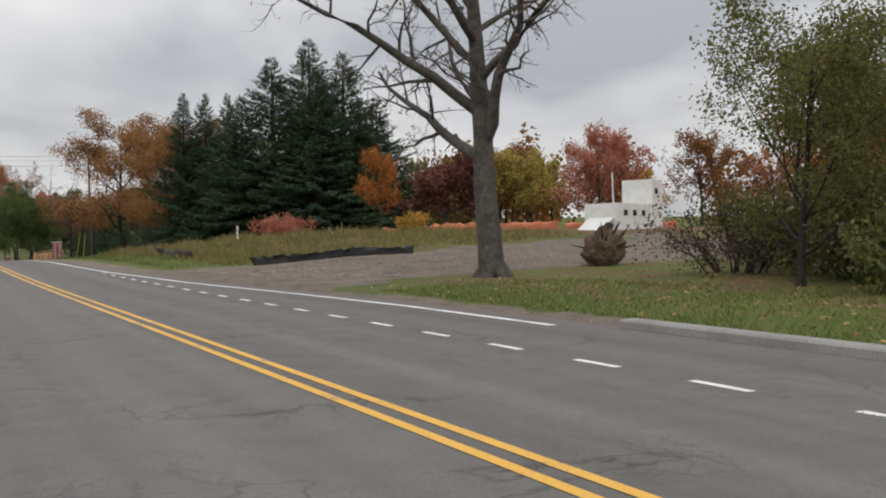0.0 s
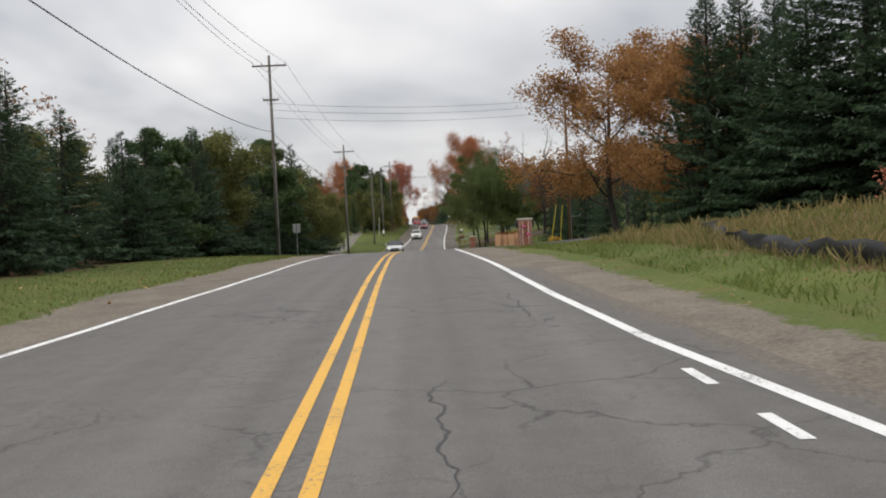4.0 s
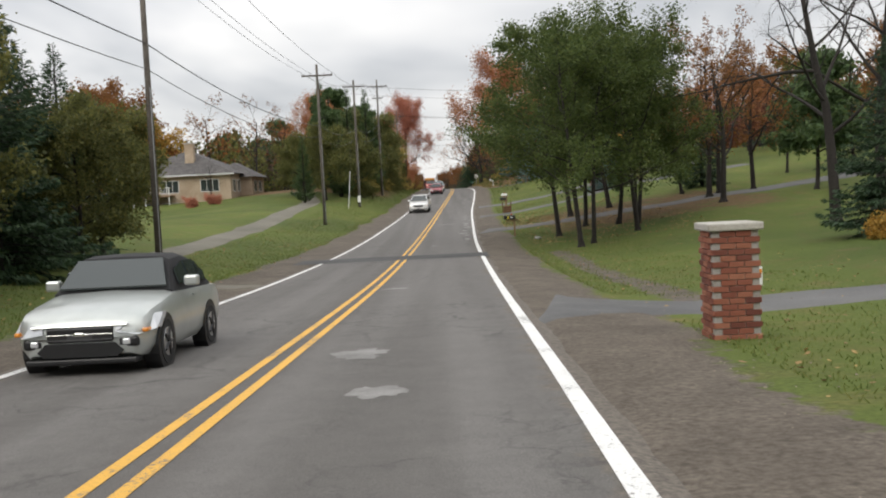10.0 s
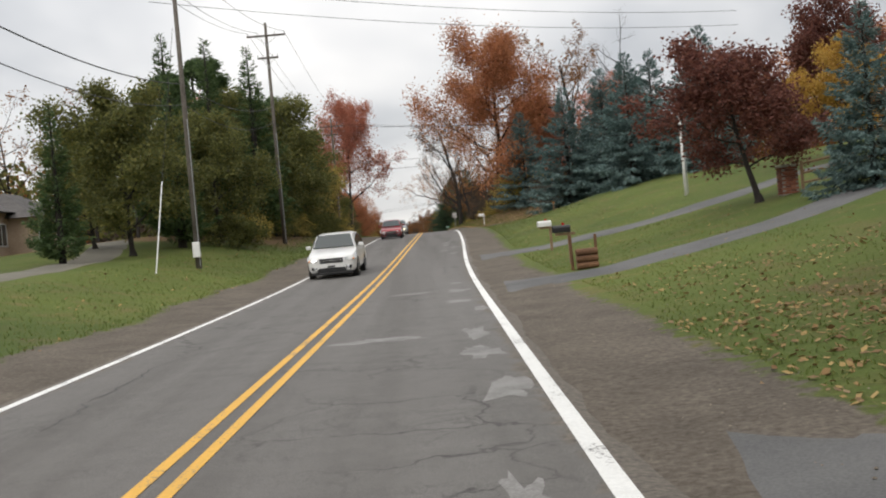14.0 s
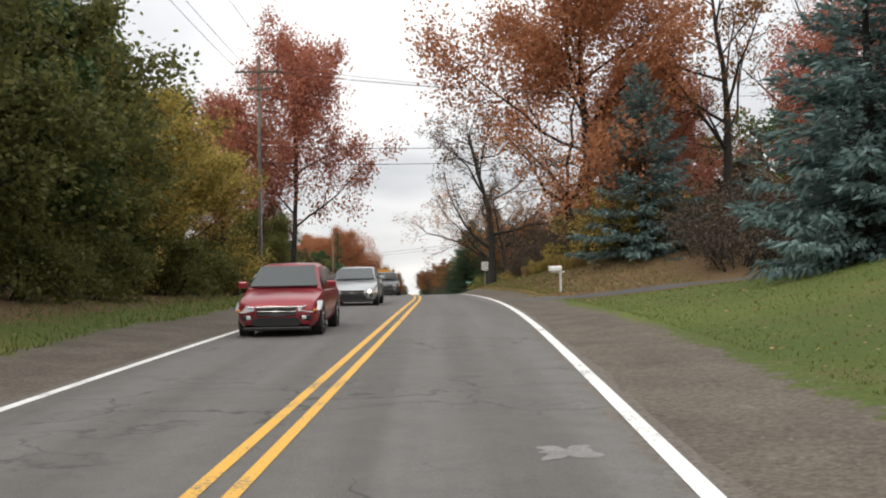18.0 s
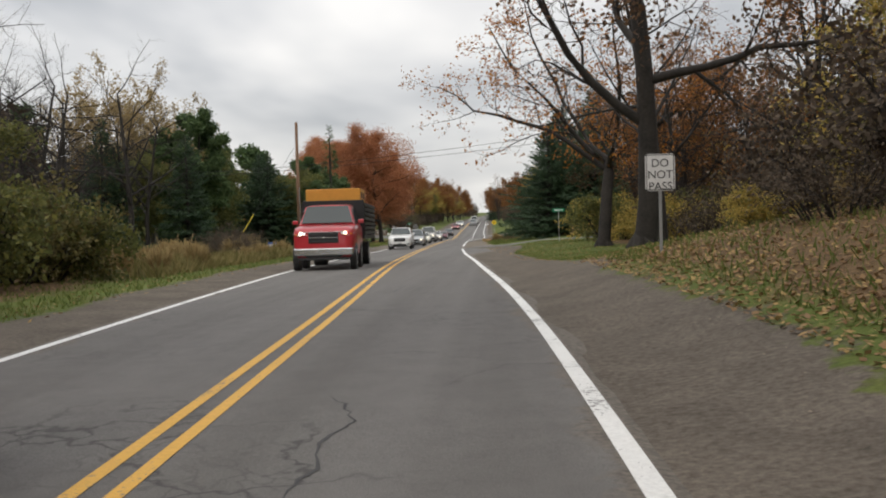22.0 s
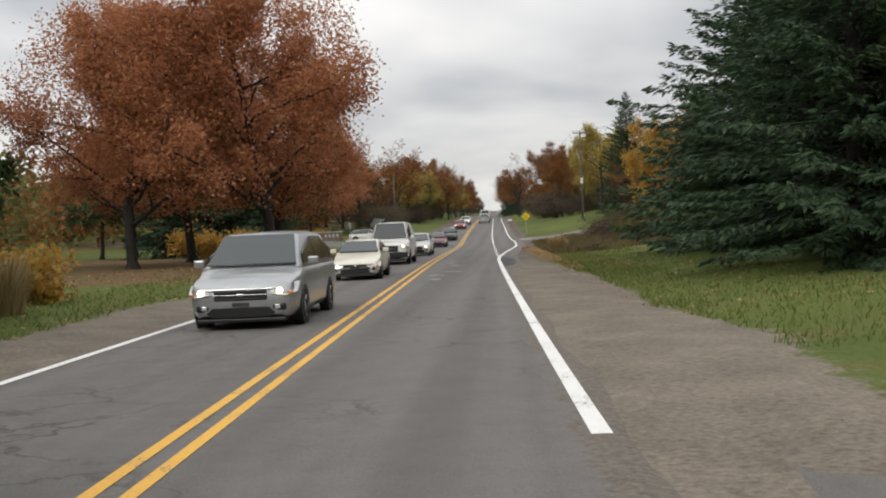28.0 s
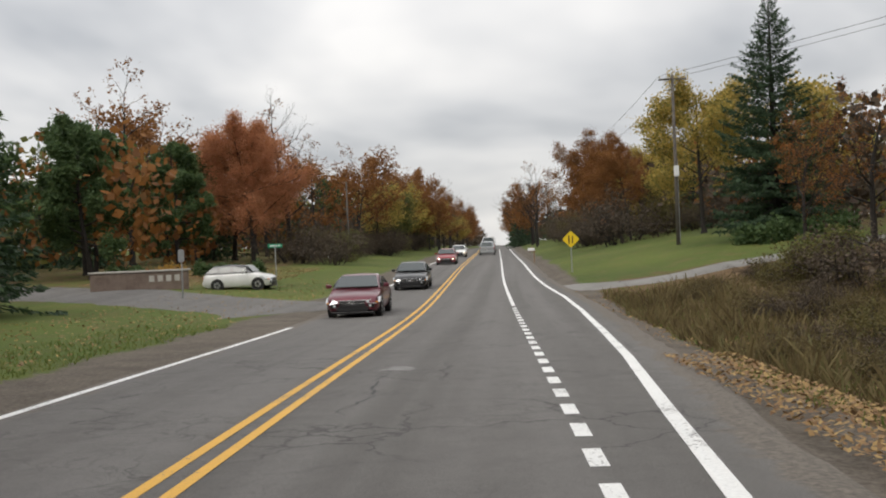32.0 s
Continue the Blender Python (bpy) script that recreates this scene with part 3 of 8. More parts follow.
def ground_strip(name, points, width, mat, up=0.03, steps=40, ragged=0.15):
    """A drive or side road that follows the ground along a line of (lat, y) points."""
    pts = [Vector((road_x(y) + l, y)) for l, y in points]
    rows = []
    n = len(pts) - 1
    for i in range(steps + 1):
        g = i / steps * n
        k = min(n - 1, int(g)); a = g - k
        p0, p1, p2, p3 = pts[max(0, k - 1)], pts[k], pts[k + 1], pts[min(n, k + 2)]
        q = 0.5 * (2 * p1 + (p2 - p0) * a + (2 * p0 - 5 * p1 + 4 * p2 - p3) * a * a + (3 * p1 - p0 - 3 * p2 + p3) * a ** 3)
        d = (p2 - p1).normalized()
        s = Vector((d.y, -d.x))
        w = width(i / steps) if callable(width) else width
        STRIPS.append((q.x, q.y, w / 2))
        row = []
        for j in range(9):
            u = (j / 8 - 0.5) * w
            if j in (0, 8):
                u += ragged * noise.noise(Vector((q.x, q.y, j)))
            v = q + s * u
            edge = -0.06 if j in (0, 8) or i == 0 else 0.0
            row.append((v.x, v.y, max(ground_z(v.x, v.y), road_z(v.y) - 0.02 if abs(v.x - road_x(v.y)) < 4.5 else -99) + up + edge))
        rows.append(row)
    return grid_object(name, rows, mat)


rows, dust = [], []
for i in range(1521):
    y = -60 + 0.5 * i
    l, rt = pave_left(y), pave_right(y)
    lats = (l, l + 0.15, l + 0.45, l + 0.9, l * 0.5, 0.0, rt * 0.5, rt - 0.9, rt - 0.45, rt - 0.15, rt)
    rows.append([(road_x(y) + lt, y, road_z(y) - (0.03 if lt in (l, rt) else 0.0)) for lt in lats])
    dust += (1.0, 0.8, 0.4, 0.0, 0.0, 0.0, 0.0, 0.0, 0.4, 0.8, 1.0)
road = grid_object("road", rows, ASPHALT)
paint_attributes(road, dust=dust)
tagged(road, "worn grey two-lane asphalt road with cracks and pale patches", "road", kind="structure")
far_road = strip("road", 700, 1500, -4, 6, ASPHALT, 0.0, 20)
tagged(far_road, "distant grey asphalt road running to the horizon", "road", kind="structure")


def wobble(base, amount, seed):
    return lambda y: base + amount * noise.noise(Vector((seed, y * 0.18, 0)))


def shoulder(y0, y1, inner, outer):
    """A dirt band that closes the step between paving and ground and dips under the ground at its rim."""
    rows, lit, dirt, tan = [], [], [], []
    n = int((y1 - y0) / 0.8)
    for i in range(n + 1):
        y = y0 + (y1 - y0) * i / n
        l, r = inner(y), outer(y)
        line = []
        for j in range(7):
            lt = l + (r - l) * j / 6
            x = road_x(y) + lt
            z = ground_z(x, y) + 0.028
            if j == 0:
                z = road_z(y) - 0.04
            elif j < 3:
                z = min(z, road_z(y) - 0.012)
            elif j == 6:
                z -= 0.07
            line.append((x, y, z))
            lit.append(litter_amount(lt, y)); dirt.append(dirt_amount(lt, y)); tan.append(tan_amount(y))
        rows.append(line)
    ob = grid_object("shoulder", rows, GROUND)
    if l > r:
        ob.data.flip_normals()
    paint_attributes(ob, litter=lit, dirt=dirt, tan=tan)
    return tagged(ob, "bare gravel and dirt road shoulder", "road shoulder", kind="structure")


for y0, y1 in ((26, 498), (516, 640)):
    shoulder(y0, y1, lambda y: pave_left(y) + 0.12, lambda y: shoulder_left(y) - 0.1)
shoulder(22, 640, lambda y: pave_right(y) - 0.12, lambda y: shoulder_right(y) + 0.1)

# double yellow line, edge lines, dashes
for off in (-0.145, 0.145):
    tagged(strip("centre_line", -40, 640, off - 0.06, off + 0.06, YELLOW_PAINT, 0.006, 3.0), "worn yellow painted centre line", "road marking", "double yellow line", "structure")
for y0, y1 in ((58, GAP_A), (GAP_B, 640)):
    tagged(strip("edge_line", y0, y1, lambda y: edge_right(y) - 0.085, lambda y: edge_right(y) + 0.085, WHITE_PAINT, 0.006, 1.5), "worn white painted edge line", "road marking", "edge lines", "structure")
tagged(strip("edge_line", 24, 58, lambda y: edge_right(y) - 0.085, lambda y: edge_right(y) + 0.085, WHITE_PAINT, 0.006, 1.5), "worn white painted edge line of the turn lane", "road marking", "edge lines", "structure")
for y in (33.5, 39.6, 45.8):
    tagged(strip("lane_dash", y, y + 1.7, -3.2, -3.08, WHITE_PAINT, 0.006, 1.0), "short white painted lane dash", "road marking", "turn lane dashes", "structure")
for y0, y1 in ((38, 498), (516, 640)):
    tagged(strip("edge_line", y0, y1, lambda y: -edge_left(y) - 0.075, lambda y: -edge_left(y) + 0.075, WHITE_PAINT, 0.006, 1.5), "worn white painted edge line", "road marking", "edge lines", "structure")
for k in range(20):
    y = 15.1 + 2.1 * k
    tagged(strip("lane_dash", y, y + 0.85, 3.4, 3.52, WHITE_PAINT, 0.006, 1.0), "short white painted lane dash", "road marking", "turn lane dashes", "structure")
for k in range(70):
    y = KINK + 2 + 1.35 * k
    if y < 640 and k < 30:
        tagged(strip("lane_dash", y, y + 0.75, EDGE - 0.08, EDGE + 0.08, WHITE_PAINT, 0.006, 1.0), "short white painted lane dash", "road marking", "turn lane dashes", "structure")
tagged(strip("lane_line", KINK + 43, 640, EDGE - 0.07, EDGE + 0.07, WHITE_PAINT, 0.006, 3.0), "white painted line of the turn lane", "road marking", "edge lines", "structure")


# ---- trees ----
class Skeleton:
    """Tubes of a tree, and the places on its twigs where leaves sit."""

    def __init__(self, seed):
        self.rnd = random.Random(seed)
        self.verts, self.faces, self.tips = [], [], []

    def tube(self, pts, radii, n):
        base = len(self.verts)
        for i, (p, r) in enumerate(zip(pts, radii)):
            d = (pts[min(i + 1, len(pts) - 1)] - pts[max(i - 1, 0)]).normalized()
            a = d.orthogonal().normalized()
            b = d.cross(a)
            for k in range(n):
                t = 2 * math.pi * k / n
                self.verts.append(p + (a * math.cos(t) + b * math.sin(t)) * r)
        for i in range(len(pts) - 1):
            for k in range(n):
                q = base + i * n
                self.faces.append((q + k, q + (k + 1) % n, q + n + (k + 1) % n, q + n + k))

    def branch(self, start, way, length, radius, level, spec):
        rnd = self.rnd
        segs = spec["segs"][level]
        sides = spec["sides"][level]
        pts, radii = [start.copy()], [radius]
        d = way.normalized()
        for i in range(segs):
            w = spec["wander"][level]
            d = (d + Vector((rnd.gauss(0, w), rnd.gauss(0, w), rnd.gauss(0, w) + spec["lift"][level]))).normalized()
            pts.append(pts[-1] + d * (length / segs))
            radii.append(radius * (1 - (i + 1) / segs * spec["taper"][level]))
        self.tube(pts, radii, sides)
        if level >= spec["leaf_level"]:
            self.tips.extend(pts[1:])
            for i in range(1, len(pts)):
                self.tips.append(pts[i - 1].lerp(pts[i], rnd.random()))
        if level + 1 >= len(spec["segs"]):
            return
        count = spec["kids"][level]
        for k in range(count):
            f = spec["from"][level] + (1 - spec["from"][level]) * (k + rnd.random()) / count
            g = f * segs
            i = min(segs - 1, int(g))
            p = pts[i].lerp(pts[i + 1], g - i)
            axis = (pts[i + 1] - pts[i]).normalized()
            side = axis.orthogonal().normalized()
            side.rotate(Matrix.Rotation(k * 2.4 + rnd.random() * 1.2, 3, axis))
            spread = radians(spec["spread"][level] + rnd.gauss(0, 9))
            child = axis * math.cos(spread) + side * math.sin(spread)
            shape = spec["shape"](f) if level == 0 else (1.0 - 0.55 * f)
            self.branch(p, child, length * spec["ratio"][level] * shape * rnd.uniform(0.75, 1.15), radii[i] * spec["thin"][level] * rnd.uniform(0.8, 1.1), level + 1, spec)


def leaf_quads(points, count, size, scatter, seed, droop=0.0, stretch=1.4):
    rs = np.random.RandomState(seed)
    pts = np.array([tuple(p) for p in points])
    c = pts[rs.randint(0, len(pts), count)] + rs.normal(0, scatter, (count, 3))
    a = rs.normal(0, 1, (count, 3)); a[:, 2] -= droop
    a /= np.linalg.norm(a, axis=1)[:, None]
    b = np.cross(a, rs.normal(0, 1, (count, 3)))
    b /= np.maximum(np.linalg.norm(b, axis=1)[:, None], 1e-6)
    s = size * rs.uniform(0.55, 1.3, (count, 1))
    a, b = a * s * stretch * 0.5, b * s * 0.5
    return np.stack([c - a, c + b * 0.9 - a * 0.1, c + a, c - b * 0.9 - a * 0.1], 1)


def spec_for(levels, **kw):
    s = dict(segs=(7, 5, 4, 3, 2)[:levels], sides=(9, 6, 4, 3, 3)[:levels], wander=(0.05, 0.13, 0.2, 0.28, 0.3), lift=(0.02, 0.05, 0.02, 0.02, 0.0),
             taper=(0.75, 0.8, 0.85, 0.8, 0.8), kids=(11, 6, 5, 4), spread=(58, 48, 45, 45), ratio=(0.5, 0.5, 0.5, 0.5), thin=(0.5, 0.55, 0.55, 0.6),
             leaf_level=2, shape=lambda f: 1.15 - 0.75 * abs(f - 0.4))
    s["from"] = (0.28, 0.2, 0.15, 0.1)
    s.update(kw)
    return s


def broadleaf_parts(name, height, spec, radius, leaves, leaf_size, scatter, leaf_mat, bark, seed, droop=0.0, stretch=1.4, fill=0.0):
    sk = Skeleton(seed)
    sk.branch(Vector((0, 0, -0.4)), Vector((0, 0, 1)), height, radius, 0, spec)
    root = empty(name, Matrix.Identity(4), "", "tree")
    base = len(sk.verts)
    # root flare
    for k in range(6):
        t = k * 1.05
        sk.tube([Vector((0, 0, 0.5)), Vector((math.cos(t) * radius * 1.7, math.sin(t) * radius * 1.7, -0.35))], [radius * 0.75, radius * 0.4], 5)
    n0 = spec["segs"][0] * spec["sides"][0]
    n1 = len(sk.faces) - 30 * 1
    split = sk.faces[:n0] + sk.faces[n1:]
    rest = sk.faces[n0:n1]
    first = (spec["segs"][0] + 1) * spec["sides"][0]
    tail = base
    wood = list(sk.verts)
    keep = wood[:first] + wood[tail:]
    shift = tail - first
    mesh_object("trunk", keep, [tuple(i if i < first else i - shift for i in f) for f in split], bark, root, smooth=True)
    mesh_object("branchwork", wood[first:tail], [tuple(i - first for i in f) for f in rest], bark, root, smooth=True)
    if fill:
        # fine outer twigs round the crown off
        pts = np.array([tuple(p) for p in sk.tips])
        mid = (np.percentile(pts[:, 2], 3) + pts[:, 2].max()) / 2
        rz, rr = pts[:, 2].max() - mid, np.percentile(np.hypot(pts[:, 0], pts[:, 1]), 88)
        for k in range(int(fill * len(pts))):
            d = Vector((sk.rnd.gauss(0, 1), sk.rnd.gauss(0, 1), sk.rnd.gauss(0, 1))).normalized()
            g = sk.rnd.uniform(0.7, 0.98) * (1 + 0.16 * noise.noise(d * 2.2))
            sk.tips.append(Vector((d.x * rr * g, d.y * rr * g, mid + d.z * rz * g)))
    if leaves:
        if len(spec["segs"]) > 3:
            leaves, leaf_size = int(leaves * 2.2), leaf_size * 0.74
        quads_object("crown", leaf_quads(sk.tips, leaves, leaf_size, scatter, seed, droop, stretch), leaf_mat, root)
    return root


def conifer_parts(name, height, base_r, mat, seed, gap=0.42, droop=0.35, low=0.6, size=0.42, dense=1.0, bark=None):
    """A conifer: many single boughs, each with side twigs that carry hanging needle sprays."""
    rs = np.random.RandomState(seed)
    root = empty(name, Matrix.Identity(4), "", "tree")
    sk = Skeleton(seed)
    sk.tube([Vector((0, 0, -0.3)), Vector((0, 0, height * 0.5)), Vector((0, 0, height * 0.99))], [0.022 * height, 0.012 * height, 0.02], 8)
    count = int((height - low) / gap * 8.5)
    lean = rs.uniform(0, 6.28, 3)
    cs, outs, wide = [], [], []
    for k in range(count):
        f = (k + rs.uniform(0, 1)) / count
        f = 0.985 * f ** 1.08
        z = low + (height - low) * f
        t = rs.uniform(0, 6.283)
        lump = 1.0 + 0.09 * math.sin(t + lean[0] + z * 0.5) + 0.08 * math.sin(2 * t + lean[1] - z * 0.9) + 0.08 * math.sin(3 * t + lean[2] + z * 1.7)
        ln = base_r * (1 - f) ** 0.92 * lump * (rs.uniform(0.6, 1.0) if k % 3 else rs.uniform(0.95, 1.18)) + 0.1
        rise = 0.6 * f - droop * (1 - f) + rs.normal(0, 0.08)
        d = np.array([math.cos(t), math.sin(t), rise]); d /= np.linalg.norm(d)
        side = np.array([-math.sin(t), math.cos(t), 0.0])
        start = np.array([0, 0, z])
        if ln > 0.8:
            sk.tube([Vector(start), Vector(start + d * ln * 0.85)], [0.012 + 0.008 * ln, 0.006], 3)
        m = max(5, int(dense * ln / size * 9.5))
        g = rs.uniform(0.12, 1.0, m) ** 0.75
        reach = np.minimum(0.3 * ln, 0.75) * (1.1 - 0.85 * g)
        off = rs.uniform(-1, 1, m) * reach
        sag = -0.25 * droop * ln * g * g + 0.14 * ln * g ** 3 - 0.22 * np.abs(off) + rs.normal(0, 0.05, m)
        c = start + d * ln * g[:, None] + side * off[:, None]
        c[:, 2] += sag
        o = d * rs.uniform(0.3, 1.0, (m, 1)) + side * (np.sign(off) * rs.uniform(0.1, 0.9, m))[:, None] + rs.normal(0, 0.16, (m, 3))
        o[:, 2] -= rs.uniform(-0.1, 0.75, m) * (1 - 0.6 * f)
        cs.append(c); outs.append(o); wide.append(np.full(m, size * (1.0 - 0.4 * f)))
    c, o, w = np.concatenate(cs), np.concatenate(outs), np.concatenate(wide)[:, None]
    o /= np.linalg.norm(o, axis=1)[:, None]
    across = np.cross(o, rs.normal(0, 1, o.shape) + np.array((0, 0, 0.9)))
    across /= np.maximum(np.linalg.norm(across, axis=1)[:, None], 1e-6)
    L = w * rs.uniform(0.5, 1.15, w.shape)
    quads = np.stack([c, c + o * L * 0.4 + across * L * 0.15, c + o * L, c + o * L * 0.45 - across * L * 0.15], 1)
    mesh_object("trunk", sk.verts, sk.faces, bark or BARK, root, smooth=True)
    quads_object("crown", quads, mat, root)
    return root


def bush_parts(name, height, width, mat, seed, leaves, leaf_size, stems=9, bark=None):
    sk = Skeleton(seed)
    rnd = sk.rnd
    sp = spec_for(3, kids=(6, 4), segs=(4, 3, 2), sides=(4, 3, 3), wander=(0.16, 0.22, 0.3), ratio=(0.5, 0.5), leaf_level=1, lift=(0.0, 0.0, 0.0))
    sp["from"] = (0.2, 0.15, 0.1)
    for k in range(stems):
        t = rnd.random() * 6.28
        o = rnd.random() ** 0.5 * width * 0.28
        way = Vector((math.cos(t) * rnd.uniform(0.1, 0.75) * width / height, math.sin(t) * rnd.uniform(0.1, 0.75) * width / height, 1))
        sk.branch(Vector((math.cos(t) * o, math.sin(t) * o, -0.2)), way, height * rnd.uniform(0.6, 0.98), 0.012 * height + 0.01, 0, sp)
    root = empty(name, Matrix.Identity(4), "", "bush")
    mesh_object("branchwork", sk.verts, sk.faces, bark or BARK, root)
    if leaves:
        quads_object("foliage", leaf_quads(sk.tips, leaves, leaf_size, 0.16 + 0.3 * leaf_size, seed), mat, root)
    return root


def grass_tuft(name, height, spread, mat, seed, count):
    """Upright blades that lean outwards from one root."""
    rs = np.random.RandomState(seed)
    quads = []
    for i in range(count):
        t, o = rs.uniform(0, 6.283), rs.uniform(0, 1) ** 0.5
        out = np.array((math.cos(t), math.sin(t), 0.0))
        h = height * rs.uniform(0.45, 1.0) * (1.1 - 0.35 * o)
        p = out * o * spread + np.array((0, 0, -0.05))
        lean = out * (0.1 + 0.3 * o) * h + rs.normal(0, 0.06, 3)
        mid, tip = p + lean * 0.4 + np.array((0, 0, h * 0.6)), p + lean + np.array((0, 0, h))
        side = np.array((-math.sin(t + rs.normal(0, 0.8)), math.cos(t + rs.normal(0, 0.8)), 0.0)) * 0.011
        quads.append((p - side, p + side, mid + side * 0.9, mid - side * 0.9))
        quads.append((mid - side * 0.9, mid + side * 0.9, tip + side * 1.3, tip - side * 1.3))
    root = empty(name, Matrix.Identity(4), "", "bush")
    quads_object("foliage", np.array(quads), mat, root)
    return root


def old_oak_spec():
    """A short thick trunk that parts into wide, crooked limbs."""
    s = spec_for(5, kids=(6, 10, 8, 5), segs=(5, 8, 5, 4, 3), ratio=(1.9, 0.5, 0.5, 0.5), spread=(56, 50, 48, 45), wander=(0.04, 0.17, 0.24, 0.3, 0.3), lift=(0.0, 0.1, 0.02, -0.02, -0.03),
                 thin=(0.62, 0.42, 0.5, 0.5), taper=(0.25, 0.85, 0.85, 0.8, 0.8), shape=lambda f: 0.85 + 0.3 * f)
    s["from"] = (0.84, 0.2, 0.12, 0.1)
    return s


def make_kind(kind):
    L = LEAF
    oak = dict(kids=(13, 7, 5), segs=(7, 6, 4, 3), ratio=(0.52, 0.5, 0.5))
    if kind == "maple_red":
        return broadleaf_parts("maple_tree", 15, spec_for(4, kids=(16, 8, 5), segs=(7, 6, 4, 3), ratio=(0.48, 0.5, 0.5)), 0.27, 17000, 0.22, 0.42, L["red"], BARK, 11, fill=0.25)
    if kind == "maple_rust":
        return broadleaf_parts("maple_tree", 14, spec_for(4, kids=(20, 9, 6), ratio=(0.5, 0.48, 0.5), segs=(7, 6, 4, 3), spread=(66, 48, 45), shape=lambda f: 1.2 - 0.95 * max(0, f - 0.25), **{"from": (0.17, 0.2, 0.15, 0.1)}), 0.3, 34000, 0.17, 0.36, L["rust"], BARK, 12, fill=0.2)
    if kind == "oak_rust":
        s = spec_for(4, kids=(12, 9, 6), segs=(8, 7, 5, 3), ratio=(0.5, 0.46, 0.48), spread=(52, 50, 48), wander=(0.06, 0.16, 0.22, 0.28), shape=lambda f: 1.15 - 0.75 * max(0, f - 0.3), **{"from": (0.2, 0.2, 0.2, 0.1)})
        return broadleaf_parts("oak_tree", 19, s, 0.36, 24000, 0.25, 0.75, L["rust"], BARK, 26)
    if kind == "oak_brown":
        return broadleaf_parts("oak_tree", 14, spec_for(4, **oak), 0.24, 14000, 0.2, 0.34, L["brown"], BARK, 13)
    if kind == "oak_round":
        s = spec_for(4, kids=(15, 9, 6), segs=(7, 6, 4, 3), ratio=(0.5, 0.48, 0.5), spread=(62, 50, 46), **{"from": (0.2, 0.25, 0.15, 0.1)})
        return broadleaf_parts("oak_tree", 10.8, s, 0.22, 11500, 0.17, 0.3, L["oak"], BARK, 25)
    if kind == "oak_orange":
        return broadleaf_parts("oak_tree", 12, spec_for(4, **oak), 0.26, 7000, 0.28, 0.34, L["orange"], BARK, 14)
    if kind == "maple_gold":
        return broadleaf_parts("maple_tree", 11, spec_for(4, **oak), 0.22, 7000, 0.28, 0.34, L["gold"], BARK, 15)
    if kind == "tree_yellowgreen":
        return broadleaf_parts("hickory_tree", 11, spec_for(4, **oak), 0.2, 13000, 0.21, 0.36, L["yellowgreen"], BARK, 16)
    if kind == "tree_green":
        return broadleaf_parts("locust_tree", 13, spec_for(4, kids=(14, 7, 5), ratio=(0.45, 0.5, 0.5), segs=(7, 6, 4, 3)), 0.17, 8800, 0.17, 0.26, L["green"], BARK, 17)
    if kind == "tree_olive":
        return broadleaf_parts("thorn_tree", 9, spec_for(4, kids=(14, 7, 5), ratio=(0.5, 0.5, 0.5), **{"from": (0.12, 0.2, 0.15, 0.1)}), 0.16, 13000, 0.2, 0.34, L["olive"], BARK, 18)
    if kind == "thorn_sparse":
        return broadleaf_parts("thorn_tree", 8.5, spec_for(5, kids=(14, 8, 5, 3), ratio=(0.52, 0.5, 0.5, 0.5), **{"from": (0.12, 0.2, 0.15, 0.1)}), 0.15, 8000, 0.14, 0.26, L["olive"], BARK, 28)
    if kind == "tree_wine":
        return broadleaf_parts("plum_tree", 8, spec_for(4, **oak), 0.16, 9000, 0.2, 0.34, L["wine"], BARK, 19)
    if kind == "bare":
        return broadleaf_parts("bare_tree", 16, spec_for(5, kids=(12, 7, 5, 3), ratio=(0.5, 0.5, 0.5, 0.55)), 0.32, 0, 0, 0, None, BARK, 20)
    if kind == "bare_old":
        s = spec_for(5, kids=(15, 9, 7, 4), segs=(8, 8, 5, 4, 3), ratio=(0.58, 0.5, 0.5, 0.5), spread=(58, 50, 46, 45), wander=(0.05, 0.17, 0.24, 0.3, 0.3), lift=(0.02, 0.07, 0.0, -0.02, -0.03), thin=(0.6, 0.5, 0.5, 0.5), shape=lambda f: 1.1 - 0.45 * f)
        s["from"] = (0.29, 0.2, 0.12, 0.1)
        return broadleaf_parts("bare_oak_tree", 13, s, 0.44, 260, 0.14, 0.08, L["brown"], BARK_OLD, 21)
    if kind == "oak_dark":
        s = spec_for(5, kids=(12, 9, 7, 4), segs=(8, 8, 5, 4, 3), ratio=(0.56, 0.5, 0.5, 0.5), spread=(58, 50, 46, 45), wander=(0.07, 0.18, 0.24, 0.3, 0.3), lift=(0.02, 0.05, 0.0, -0.02, -0.03), thin=(0.55, 0.48, 0.5, 0.5), shape=lambda f: 1.15 - 0.5 * f)
        s["from"] = (0.26, 0.2, 0.12, 0.1)
        return broadleaf_parts("bare_oak_tree", 16, s, 0.4, 3500, 0.18, 0.24, L["dead"], BARK, 27)
    if kind == "oak_sparse":
        return broadleaf_parts("oak_tree", 5.2, old_oak_spec(), 0.36, 2800, 0.16, 0.2, L["orange_brown"], BARK, 24)
    if kind == "bare_few":
        s = spec_for(5, kids=(12, 7, 5, 3), ratio=(0.55, 0.5, 0.5, 0.5))
        return broadleaf_parts("half_bare_tree", 15, s, 0.34, 2200, 0.22, 0.2, L["brown"], BARK, 22)
    if kind == "bare_gold":
        s = spec_for(5, kids=(14, 6, 5, 3), ratio=(0.55, 0.5, 0.5, 0.5), spread=(35, 35, 35, 35))
        return broadleaf_parts("willow_tree", 12, s, 0.25, 3500, 0.2, 0.2, L["straw"], BARK_GREY, 23)
